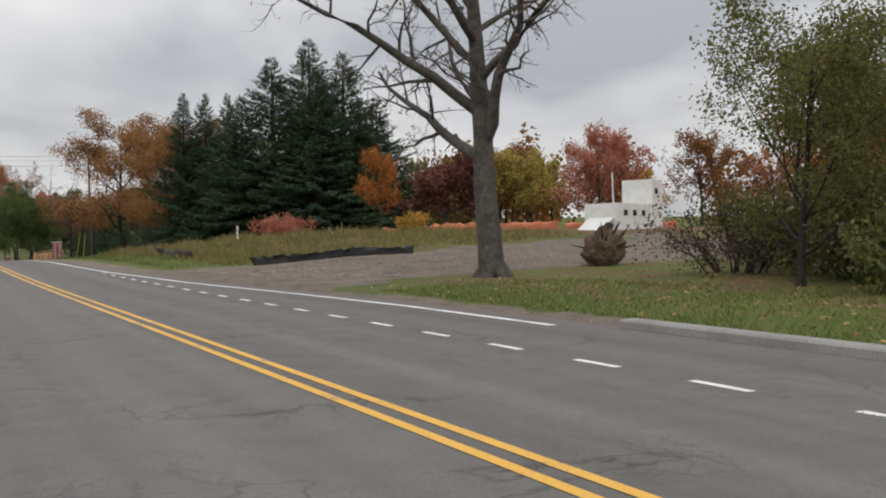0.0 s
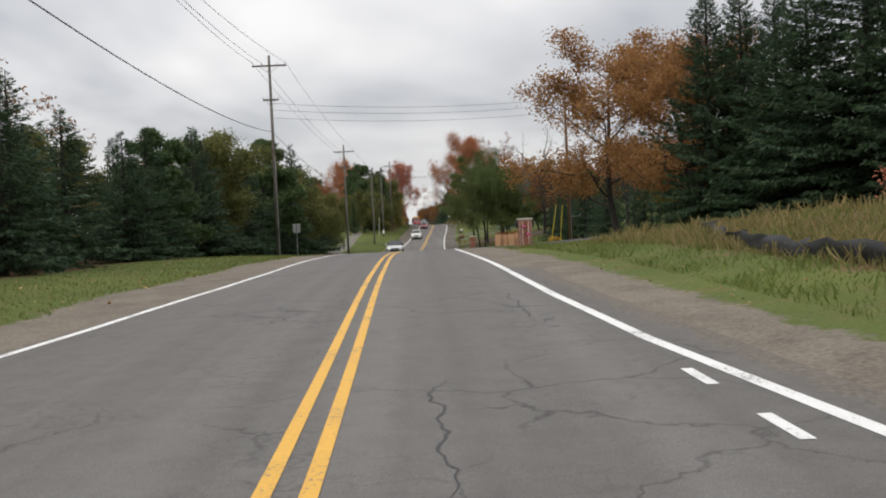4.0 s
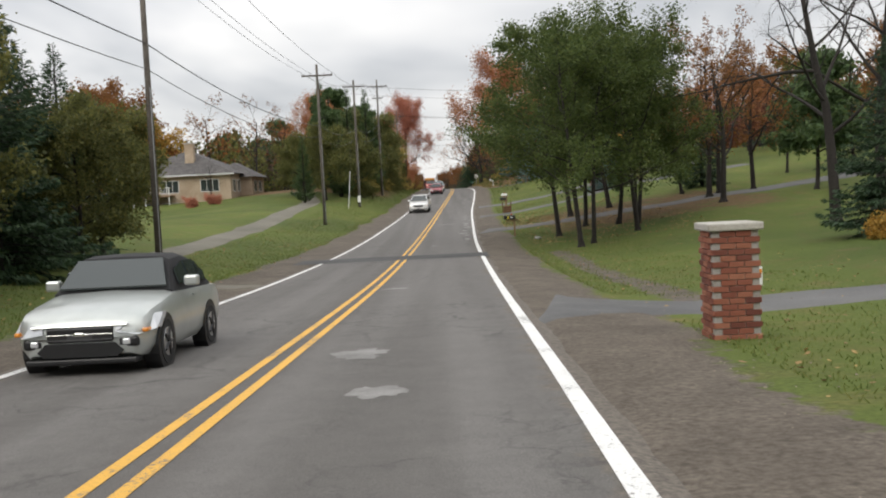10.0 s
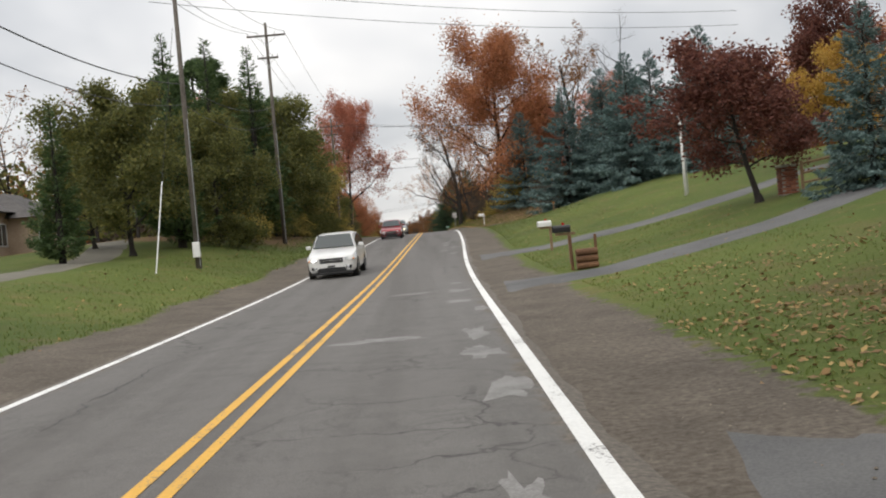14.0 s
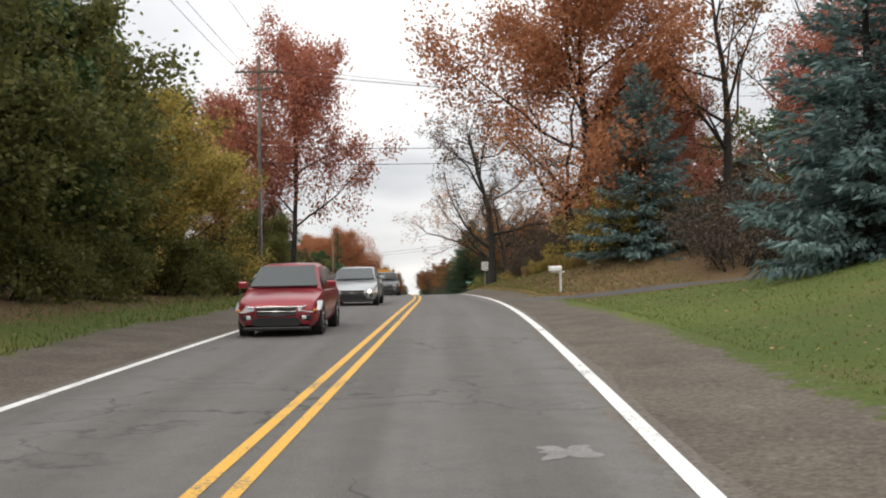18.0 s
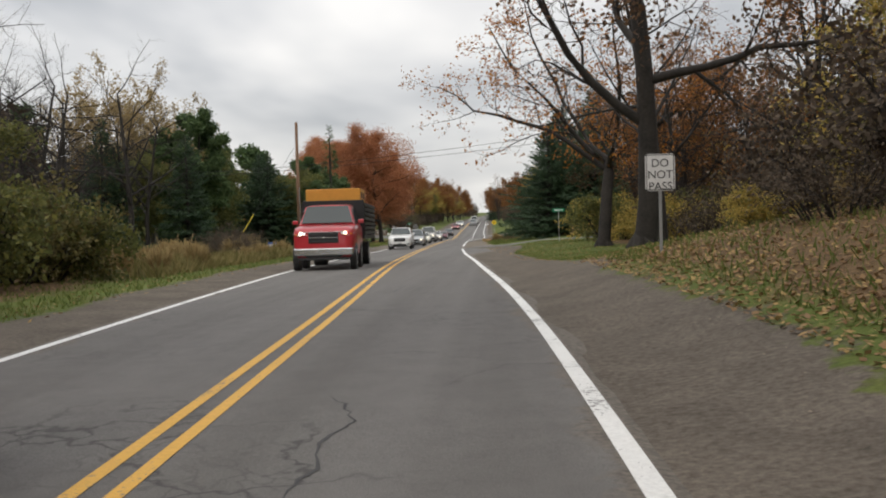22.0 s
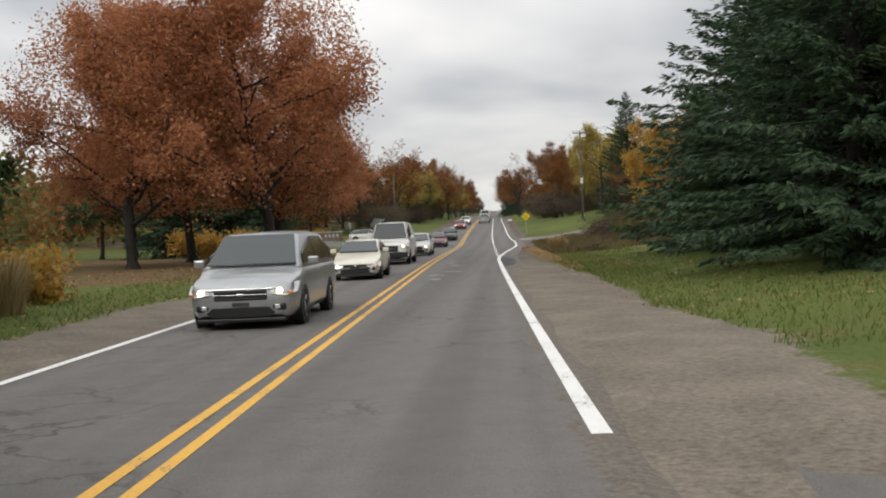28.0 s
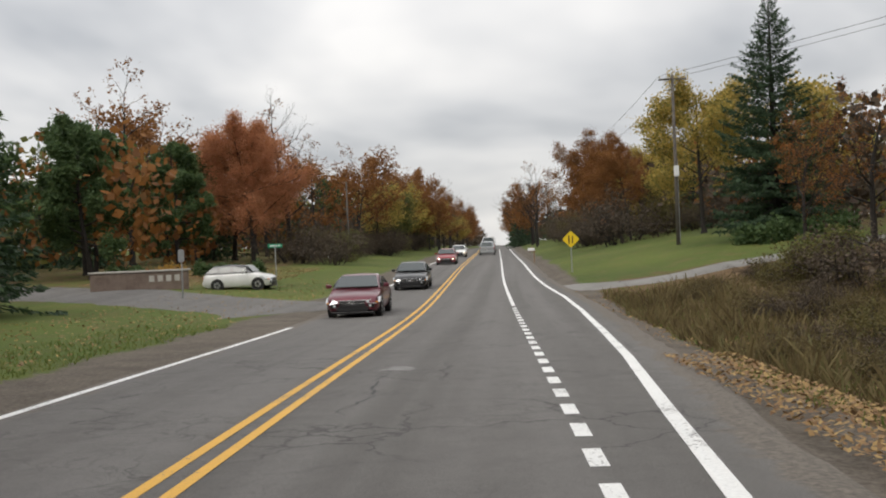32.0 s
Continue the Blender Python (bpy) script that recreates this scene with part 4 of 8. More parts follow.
    if kind == "spruce_tall":
        return conifer_parts("spruce_tree", 18, 6.4, L["spruce"], 31, 0.3, 0.24, 1.2, 0.42, 1.35)
    if kind == "spruce":
        return conifer_parts("spruce_tree", 12, 3.9, L["spruce"], 32, 0.34, 0.28, 0.7, 0.42, 1.25)
    if kind == "spruce_blue":
        return conifer_parts("blue_spruce_tree", 10, 3.7, L["blue"], 33, 0.34, 0.2, 0.3, 0.42, 1.6)
    if kind == "spruce_thin":
        return conifer_parts("spruce_tree", 12, 1.7, L["pine"], 34, 0.5, 0.3, 0.6, 0.5, 0.9)
    if kind == "cedar":
        return conifer_parts("cedar_tree", 13, 2.0, L["pine"], 35, 0.36, -0.35, 0.4, 0.45, 1.2)
    if kind == "pine":
        s = spec_for(4, kids=(22, 6, 4), ratio=(0.32, 0.45, 0.5), spread=(78, 45, 45), segs=(8, 4, 3, 2), lift=(0.02, 0.06, 0.05, 0.02), shape=lambda f: 1.2 - 0.8 * f)
        s["from"] = (0.2, 0.3, 0.2, 0.1)
        return broadleaf_parts("pine_tree", 13, s, 0.24, 15000, 0.2, 0.24, L["pine"], BARK, 36, stretch=2.6)
    if kind == "bush_green":
        return bush_parts("bush", 3.0, 3.4, L["olive"], 41, 8000, 0.12)
    if kind == "bush_red":
        return bush_parts("bush", 2.4, 3.4, L["red"], 42, 5000, 0.14)
    if kind == "bush_gold":
        return bush_parts("bush", 2.2, 2.6, L["gold"], 43, 2600, 0.17)
    if kind == "brush":
        return bush_parts("thicket", 3.6, 4.2, L["twig"], 44, 5000, 0.1, 18)
    if kind == "brush_green":
        return bush_parts("thicket", 3.2, 4.0, L["yellowgreen"], 45, 8500, 0.115, 14)
    if kind == "dry_clump":
        return grass_tuft("tall_grass_clump", 1.35, 0.42, L["straw"], 46, 620)
    if kind == "weeds":
        return bush_parts("weed_clump", 1.2, 1.8, L["weed"], 49, 4200, 0.06, 26)
    if kind == "brush_dull":
        return bush_parts("thicket", 3.2, 4.0, L["dull"], 50, 8500, 0.1, 16)
    if kind == "bush_dome":
        return bush_parts("clipped_bush", 0.95, 1.7, L["gold"], 47, 2600, 0.1)
    if kind == "juniper":
        return bush_parts("juniper_bush", 1.3, 3.2, L["pine"], 48, 4200, 0.17)


LABELS = {
    "oak_dark": "big dark old oak, nearly bare, with crooked limbs",
    "oak_rust": "very tall open-crowned oak with rusty orange leaves",
    "maple_red": "full-grown maple with pinkish red autumn leaves", "maple_rust": "broad round maple in dense rust-red autumn leaf",
    "oak_brown": "oak with thinning brown and orange autumn leaves", "oak_orange": "tree with bright orange autumn leaves",
    "maple_gold": "tree with golden yellow autumn leaves", "tree_yellowgreen": "leafy tree turning from green to yellow",
    "tree_green": "still-green leafy tree with dark slim trunks", "tree_olive": "dense low-branched olive green tree",
    "thorn_sparse": "twiggy thorn tree with thinning olive leaves", "tree_wine": "small tree with dark wine-red leaves", "bare": "tall leafless tree with fine bare twigs",
    "bare_old": "big old leafless oak with spreading limbs", "oak_round": "spreading oak in brown and russet autumn leaf", "oak_sparse": "old oak with crooked limbs and sparse orange-brown leaves", "bare_few": "nearly bare tree with a few last brown leaves",
    "bare_gold": "many-stemmed tree with pale yellow twigs", "spruce_tall": "very tall dark green spruce with dense boughs", "spruce": "dark green spruce with drooping boughs",
    "spruce_blue": "silvery blue spruce with branches to the ground", "spruce_thin": "slender open-branched spruce by the verge", "cedar": "pointed narrow evergreen cedar",
    "pine": "open-crowned dark green pine", "bush_green": "dull green bush beside the road", "bush_red": "bush with red autumn leaves",
    "bush_gold": "bush with yellow autumn leaves", "brush": "grey-brown leafless thicket by the road", "brush_green": "thicket of yellow-green shrubs",
    "weeds": "clump of withered brown weeds on the bank", "brush_dull": "thicket of shrubs with dull olive-brown leaves",
    "dry_clump": "clump of tall straw-coloured dry grass", "bush_dome": "low rounded bush with golden leaves", "juniper": "spreading dark green juniper bush",
}
PROTO = {}
FAR = {"maple_red": "red", "maple_rust": "rust", "oak_brown": "brown", "oak_orange": "orange", "maple_gold": "gold", "tree_yellowgreen": "yellowgreen", "tree_green": "green", "tree_olive": "olive", "tree_wine": "wine"}
FAR_NAME = {"red": "maple_tree", "rust": "maple_tree", "brown": "oak_tree", "orange": "oak_tree", "gold": "maple_tree", "yellowgreen": "hickory_tree", "green": "locust_tree", "olive": "thorn_tree", "wine": "plum_tree"}
FAR_H = {"red": 15, "rust": 14, "brown": 14, "orange": 12, "gold": 11, "yellowgreen": 11, "green": 13, "olive": 9, "wine": 8}


def make_far(kind):
    """A lighter tree for places that stay far off."""
    if kind in FAR:
        c = FAR[kind]
        return broadleaf_parts(FAR_NAME[c], FAR_H[c], spec_for(3, kids=(13, 7), segs=(6, 4, 3), ratio=(0.52, 0.5), leaf_level=1), 0.22, 6500, 0.28, 0.42, LEAF[c], BARK, 60 + len(kind))
    if kind in ("bare", "bare_few"):
        return broadleaf_parts("bare_tree", 15, spec_for(4, kids=(12, 7, 4)), 0.26, 600 if kind == "bare_few" else 0, 0.3, 0.2, LEAF["brown"], BARK, 70)
    if kind == "spruce":
        return conifer_parts("spruce_tree", 12, 3.9, LEAF["spruce"], 72, 0.62, 0.32, 0.5, 0.8, 0.8)
    if kind == "pine":
        return broadleaf_parts("pine_tree", 13, spec_for(3, kids=(20, 6), ratio=(0.32, 0.45), spread=(78, 45), segs=(7, 4, 3), leaf_level=1, shape=lambda f: 1.2 - 0.8 * f), 0.22, 5500, 0.3, 0.36, LEAF["pine"], BARK, 73, stretch=2.4)
    return make_kind(kind)


tree_rnd = random.Random(5)


def plant(kind, lat, y, size=1.0, dz=0.0, turn=None, wide=1.0):
    """Set a tree or bush of that kind on the ground."""
    t = tree_rnd.uniform(0, 360) if turn is None else turn
    m = at(lat, y, dz, t) @ Matrix.Diagonal((size * wide, size * wide, size, 1))
    far = abs(lat) > 24 or y > 585
    key = kind + "_far" if far else kind
    if key not in PROTO:
        ob = make_far(kind) if far else make_kind(kind)
        tagged(ob, LABELS[kind], "bush" if kind.startswith(("bush", "brush", "dry", "juni", "weed")) else "tree")
        PROTO[key] = ob
        ob.matrix_basis = m
    else:
        ob = copy_thing(PROTO[key], m)
        ob.matrix_basis = m
    return ob


def row(kinds, y0, y1, lat0, lat1, count, size=(0.85, 1.15)):
    """An irregular row of trees of mixed kinds."""
    for k in range(count):
        f = (k + tree_rnd.uniform(0.1, 0.9)) / count
        plant(kinds[tree_rnd.randrange(len(kinds))], tree_rnd.uniform(lat0, lat1), y0 + (y1 - y0) * f, tree_rnd.uniform(*size))


# ---- small materials ----
POLE_WOOD = rough_surface("weathered_pole_wood", (0.05, 0.043, 0.036), (0.16, 0.14, 0.12), 0.8, 14.0, 0.95, 0.5)
POLE_BROWN = rough_surface("brown_pole_wood", (0.09, 0.05, 0.03), (0.22, 0.13, 0.08), 0.8, 14.0, 0.95, 0.5)
WOOD = rough_surface("rough_post_wood", (0.13, 0.08, 0.045), (0.3, 0.2, 0.12), 1.5, 18.0, 0.9, 0.5)
BLACK = plain("black_plastic", (0.012, 0.012, 0.013), 0.45)
RUBBER = plain("tyre_rubber", (0.018, 0.018, 0.018), 0.85)
STEEL = plain("galvanised_steel", (0.42, 0.43, 0.44), 0.45, 0.7)
CHROME = plain("chrome_trim", (0.7, 0.7, 0.7), 0.18, 1.0)
RIM = plain("alloy_rim", (0.5, 0.5, 0.51), 0.35, 0.8)
WHITE_SHEET = plain("white_sheet", (0.74, 0.74, 0.73), 0.4)
WHITE_WOOD = rough_surface("white_painted_wood", (0.5, 0.5, 0.48), (0.72, 0.72, 0.7), 2.0, 20.0, 0.7, 0.3)
GREEN_SIGN = plain("green_sign_sheet", (0.01, 0.22, 0.11), 0.35)
BLUE_SIGN = plain("blue_sign_sheet", (0.06, 0.14, 0.42), 0.4)
YELLOW_SIGN = plain("yellow_sign_sheet", (0.8, 0.55, 0.02), 0.35)
YELLOW_PLASTIC = plain("yellow_guy_guard", (0.75, 0.6, 0.05), 0.5)
WIRE = plain("black_cable", (0.02, 0.02, 0.022), 0.6)
PAPER_BAG = rough_surface("brown_paper_bag", (0.3, 0.16, 0.09), (0.5, 0.3, 0.17), 3.0, 30.0, 0.9, 0.4)
FABRIC = rough_surface("black_silt_fabric", (0.012, 0.012, 0.013), (0.035, 0.035, 0.036), 2.0, 30.0, 0.8, 0.3)
ORANGE_MESH = rough_surface("orange_barrier_mesh", (0.36, 0.11, 0.06), (0.55, 0.19, 0.1), 2.0, 30.0, 0.7, 0.3)
MORTAR = rough_surface("mortar", (0.22, 0.2, 0.18), (0.36, 0.34, 0.31), 3.0, 40.0, 0.95, 0.4)
STONE_CAP = rough_surface("stone_cap", (0.3, 0.28, 0.24), (0.48, 0.46, 0.42), 3.0, 30.0, 0.9, 0.3)
SHINGLE = rough_surface("roof_shingle", (0.045, 0.042, 0.042), (0.13, 0.12, 0.115), 1.5, 25.0, 0.95, 0.5)
TAN_BRICK = rough_surface("tan_house_brick", (0.3, 0.22, 0.15), (0.5, 0.4, 0.3), 0.6, 9.0, 0.95, 0.5)
SOIL = rough_surface("bare_root_soil", (0.04, 0.025, 0.016), (0.13, 0.085, 0.055), 2.0, 20.0, 1.0, 0.9)
CONCRETE = rough_surface("kerb_concrete", (0.16, 0.155, 0.145), (0.32, 0.31, 0.29), 1.0, 30.0, 0.95, 0.4)


def build_brick_red(nt, bs):
    oi = nt.nodes.new("ShaderNodeObjectInfo")
    n = noise_node(nt, 18.0, 4)
    r = ramp_node(nt, oi.outputs["Random"], ((0.0, (0.13, 0.04, 0.028)), (0.5, (0.26, 0.085, 0.05)), (1.0, (0.36, 0.15, 0.09))))
    t = ramp_node(nt, n.outputs["Fac"], ((0.3, (0.7, 0.7, 0.7)), (0.7, (1.1, 1.1, 1.1))))
    c = mix_node(nt, 1.0, r.outputs[0], t.outputs[0], "MULTIPLY")
    nt.links.new(c, bs.inputs["Base Color"])
    bs.inputs["Roughness"].default_value = 0.9
    bump_node(nt, bs, n.outputs["Fac"], 0.4, 0.01)


BRICK_RED = material("red_brick", build_brick_red)


def build_car_glass(nt, bs):
    bs.inputs["Base Color"].default_value = (0.035, 0.045, 0.045, 1)
    bs.inputs["Roughness"].default_value = 0.04
    bs.inputs["Specular IOR Level"].default_value = 0.75
    n = noise_node(nt, 2.0, 3)
    r = ramp_node(nt, n.outputs["Fac"], ((0.3, (0.05, 0.05, 0.05)), (0.8, (0.1, 0.1, 0.1))))
    nt.links.new(r.outputs[0], bs.inputs["Roughness"])


CAR_GLASS = material("tinted_car_glass", build_car_glass)
WINDOW_GLASS = material("house_window_glass", build_car_glass)


def lamp_material(name, colour, strength):
    def build(nt, bs):
        bs.inputs["Base Color"].default_value = (*colour, 1)
        bs.inputs["Emission Color"].default_value = (*colour, 1)
        bs.inputs["Emission Strength"].default_value = strength
        bs.inputs["Roughness"].default_value = 0.15
    return material(name, build)


HEADLAMP_ON = lamp_material("lit_headlamp", (1.0, 0.86, 0.6), 3.5)
HEADLAMP = plain("clear_headlamp", (0.6, 0.62, 0.64), 0.12, 0.3)
AMBER = plain("amber_lens", (0.7, 0.25, 0.03), 0.2)
TAIL_RED = plain("red_tail_lens", (0.45, 0.02, 0.02), 0.2)


# ---- cars ----
def car_paint(name, colour, metal=0.3):
    def build(nt, bs):
        n = noise_node(nt, 1.4, 4)
        r = ramp_node(nt, n.outputs["Fac"], ((0.3, tuple(c * 0.8 for c in colour)), (0.65, colour)))
        nt.links.new(r.outputs[0], bs.inputs["Base Color"])
        bs.inputs["Metallic"].default_value, bs.inputs["Roughness"].default_value = metal, 0.34
        bs.inputs["Coat Weight"].default_value, bs.inputs["Coat Roughness"].default_value = 0.6, 0.06
    return material(name, build)


def loft(bm, rings):
    vs = [[bm.verts.new(p) for p in r] for r in rings]
    n = len(vs[0])
    for a, b in zip(vs, vs[1:]):
        for k in range(n):
            bm.faces.new((a[k], a[(k + 1) % n], b[(k + 1) % n], b[k]))
    bm.faces.new(vs[0][::-1])
    bm.faces.new(vs[-1])
    return bm


def mirrored(half):
    """A closed ring from its right-hand half, bottom to top."""
    return half + [(-x, y, z) for x, y, z in reversed(half) if abs(x) > 1e-6]


def panel(bm, pts, thick=0.012):
    """A thin plate with the given corners."""
    ps = [Vector(p) for p in pts]
    n = (ps[1] - ps[0]).cross(ps[-1] - ps[0]).normalized()
    a = [bm.verts.new(p) for p in ps]
    b = [bm.verts.new(p + n * thick) for p in ps]
    bm.faces.new(a[::-1]); bm.faces.new(b)
    k = len(ps)
    for i in range(k):
        bm.faces.new((a[i], a[(i + 1) % k], b[(i + 1) % k], b[i]))
    return bm


DARK_TRIM = plain("dark_trim", (0.05, 0.05, 0.052), 0.4)


def soft_edges(ob, degrees_=34):
    """Smooth shading, with sharp edges where the faces meet at a clear angle."""
    bm = bmesh.new()
    bm.from_mesh(ob.data)
    bmesh.ops.recalc_face_normals(bm, faces=bm.faces[:])
    bm.to_mesh(ob.data)
    bm.free()
    ob.data.polygons.foreach_set("use_smooth", [True] * len(ob.data.polygons))
    ob.data.set_sharp_from_angle(angle=radians(degrees_))
    return ob


def build_car(name, label, paint, L, W, H, hood_z, belt, glass, wheel=0.33, lit=True, clearance=0.2, nose=0.06, trunk_z=None, grille=CHROME, bumper=None, roof=None, tall_grille=0.26, panelled=False):
    """A car: nose at y = 0, tail at y = L. glass: where the windscreen starts and ends, where the rear window starts and ends, along the length."""
    root = empty(name, Matrix.Identity(4), label, "car")
    hw = W / 2
    ya, yb, yc, yd = (g * L for g in glass)
    trunk = trunk_z or belt
    dip = 0.07 if tall_grille < 0.35 else 0.02
    stations = ((0.0, 0.74, 0.34, hood_z - 0.25 - dip), (0.008, 0.83, 0.26, hood_z - 0.17 - dip), (0.022, 0.9, 0.23, hood_z - 0.11 - dip), (0.045, 0.95, 0.21, hood_z - 0.06 - dip), (0.085, 0.98, 0.2, hood_z - 0.02 - dip * 0.8), (0.16, 1.0, 0.2, hood_z - dip * 0.4), (glass[0], 1.0, 0.2, belt + 0.01), (0.5, 1.0, 0.2, belt),
                (glass[3] - 0.02, 1.0, 0.2, trunk), (0.95, 0.98, 0.22, trunk - 0.02), (0.985, 0.95, 0.26, trunk - 0.06), (1.0, 0.86, 0.34, trunk - 0.14))
    rings = []
    for f, w, z0, z1 in stations:
        z0 += clearance - 0.2
        w *= hw
        mid = (z0 + z1) / 2
        rings.append(mirrored([(0, f * L, z0), (w * 0.86, f * L, z0), (w * 0.97, f * L, z0 + 0.12), (w, f * L, mid), (w * 0.985, f * L, z1 - 0.12), (w * 0.94, f * L, z1 - 0.03), (w * 0.8, f * L, z1 + 0.005), (0, f * L, z1 + 0.03)]))
    soft_edges(part("body", loft(bmesh.new(), rings), paint, root))
    # greenhouse
    top = hw * 0.74
    g = []
    for y, w, z in ((ya - 0.02, hw * 0.88, belt + 0.01), (yb, top, H - 0.04), ((yb + yc) / 2, top * 1.02, H), (yc, top, H - 0.05), (yd, hw * 0.9, trunk + 0.01)):
        bw = hw * 0.93
        lean = (z - belt) / (H - belt)
        zz = max(z, belt + 0.02)
        g.append(mirrored([(0, y, belt - 0.05), (bw, y, belt - 0.05), (bw + (w - bw) * 0.5 * lean, y, belt + (zz - belt) * 0.5), (w, y, zz - 0.05 * lean), (w * 0.86, y, zz), (0, y, zz + 0.02 * lean)]))
    soft_edges(part("cabin", loft(bmesh.new(), g), roof or paint, root), 28)
    z1, e = H - 0.1, 0.014
    part("windscreen", panel(bmesh.new(), [(-hw * 0.84, ya - 0.02, belt + 0.06), (hw * 0.84, ya - 0.02, belt + 0.06), (top * 0.92, yb - 0.1, z1 + 0.02), (-top * 0.92, yb - 0.1, z1 + 0.02)], 0.035), CAR_GLASS, root, "tinted windscreen")
    part("rear_window", panel(bmesh.new(), [(hw * 0.8, yd - 0.02, trunk + 0.07), (-hw * 0.8, yd - 0.02, trunk + 0.07), (-top * 0.88, yc + 0.06, z1 - 0.02), (top * 0.88, yc + 0.06, z1 - 0.02)], 0.03), CAR_GLASS, root, "tinted rear window")
    for s in (-1, 1):
        cuts = [ya + 0.28, ya + (yd - ya) * 0.42, ya + (yd - ya) * 0.7, yd - 0.22]
        for y0, y1 in list(zip(cuts, cuts[1:]))[:1 if panelled else 3]:
            def up(y):
                lo = (y - ya) / max(0.05, yb - ya)
                hi = (yd - y) / max(0.05, yd - yc)
                return max(0.12, min(1.0, lo, hi))
            pts = []
            for y, fr in ((y0 + 0.035, 0.1), (y1 - 0.035, 0.1), (y1 - 0.035, 1), (y0 + 0.035, 1)):
                zt = belt + 0.04 + (z1 - belt - 0.06) * up(y) * fr
                ln = (zt - belt) / (H - belt)
                pts.append((s * (hw * 0.93 + (top - hw * 0.93) * ln + 0.012), y, zt))
            if s < 0:
                pts = pts[::-1]
            part("side_window", panel(bmesh.new(), pts, 0.02), CAR_GLASS, root)
        # head and tail lamps, mirrors
        hx, hz = s * hw * 0.74, hood_z - 0.24 - dip
        hb = bmesh.new()
        loft(hb, [[(hx - s * 0.19, 0.0 + q, hz - 0.03), (hx + s * 0.08, 0.04 + q, hz - 0.075), (hx + s * 0.25, 0.26 + q, hz - 0.02), (hx + s * 0.25, 0.52 + q, hz + 0.15), (hx + s * 0.16, 0.34 + q, hz + 0.15), (hx - s * 0.02, 0.09 + q, hz + 0.085), (hx - s * 0.18, 0.03 + q, hz + 0.035)] for q in (-0.05, 0.12)])
        bmesh.ops.recalc_face_normals(hb, faces=hb.faces[:])
        hl = part("headlight", hb, HEADLAMP, root, "lit headlight" if lit else "clear headlight")
        if lit:
            part("bulb", rod(bmesh.new(), (hx - s * 0.03, -0.05, hz + 0.012), (hx - s * 0.03, 0.06, hz + 0.012), 0.055, 0.05, 12), HEADLAMP_ON, hl, "glowing lamp")
        part("turn_lamp", box(bmesh.new(), hx + s * 0.15 - 0.035, hx + s * 0.15 + 0.035, 0.02, 0.2, hz - 0.05, hz + 0.0, 0.015), AMBER, hl)
        part("tail_light", box(bmesh.new(), s * hw * 0.8 - 0.1, s * hw * 0.8 + 0.1, L - 0.14, L - 0.015, trunk - 0.34, trunk - 0.1, 0.03), TAIL_RED, root, "red tail light")
        mi = bmesh.new()
        box(mi, s * (hw + 0.1) - 0.1, s * (hw + 0.1) + 0.1, ya + 0.3, ya + 0.42, belt + 0.04, belt + 0.18, 0.03)
        part("wing_mirror", mi, paint, root)
        part("fog_vent", box(bmesh.new(), s * hw * 0.68 - 0.13, s * hw * 0.68 + 0.13, -0.005, 0.2, clearance + 0.13, clearance + 0.27, 0.04), BLACK, root)
        part("fog_light", box(bmesh.new(), s * hw * 0.66 - 0.05, s * hw * 0.66 + 0.05, -0.02, 0.2, clearance + 0.16, clearance + 0.24, 0.02), HEADLAMP, root)
        part("door_handle", box(bmesh.new(), s * hw - 0.015, s * hw + 0.02, ya + (yd - ya) * 0.38, ya + (yd - ya) * 0.38 + 0.16, belt - 0.12, belt - 0.09, 0.008), paint, root)
        for yw in (0.185 * L, 0.785 * L):
            arch = bmesh.new()
            rod(arch, (s * (hw - 0.2), yw, wheel), (s * (hw + 0.004), yw, wheel), wheel + 0.06, n=20)
            part("wheel_arch", arch, BLACK, root)
            t = bmesh.new()
            rod(t, (s * (hw - 0.19), yw, wheel), (s * (hw + 0.012), yw, wheel), wheel, n=22)
            bmesh.ops.bevel(t, geom=[ed for ed in t.edges if abs(ed.verts[0].co.x - ed.verts[1].co.x) < 0.01], offset=0.03, segments=2, affect="EDGES")
            tyre = part("wheel", t, RUBBER, root, "black tyre on alloy rim")
            r = bmesh.new()
            rod(r, (s * (hw - 0.02), yw, wheel), (s * (hw + 0.016), yw, wheel), wheel * 0.64, wheel * 0.58, n=18)
            part("rim", r, RIM, tyre)
            for k in range(5):
                a = k * 1.2566
                sp = bmesh.new()
                rod(sp, (s * (hw + 0.018), yw, wheel), (s * (hw + 0.018), yw + math.cos(a) * wheel * 0.56, wheel + math.sin(a) * wheel * 0.56), 0.03, 0.02, 5)
                part("spoke", sp, BLACK, tyre)
    gr = bmesh.new()
    box(gr, -hw * 0.48, hw * 0.48, -0.025, 0.12, hood_z - 0.19 - dip - tall_grille * 0.75, hood_z - 0.19 - dip, 0.03)
    grl = part("grille", gr, BLACK, root, "black grille")
    for k in range(3):
        zz = hood_z - 0.19 - dip - tall_grille * 0.75 * (k + 0.5) / 3
        part("grille_bar", box(bmesh.new(), -hw * 0.47, hw * 0.47, -0.034, -0.015, zz - 0.008, zz + 0.008, 0.003), grille if k == 1 else DARK_TRIM, grl)
    part("badge", box(bmesh.new(), -0.06, 0.06, -0.045, -0.02, hood_z - 0.19 - dip - tall_grille * 0.375 - 0.025, hood_z - 0.19 - dip - tall_grille * 0.375 + 0.025, 0.01), CHROME, grl, "small chrome badge")
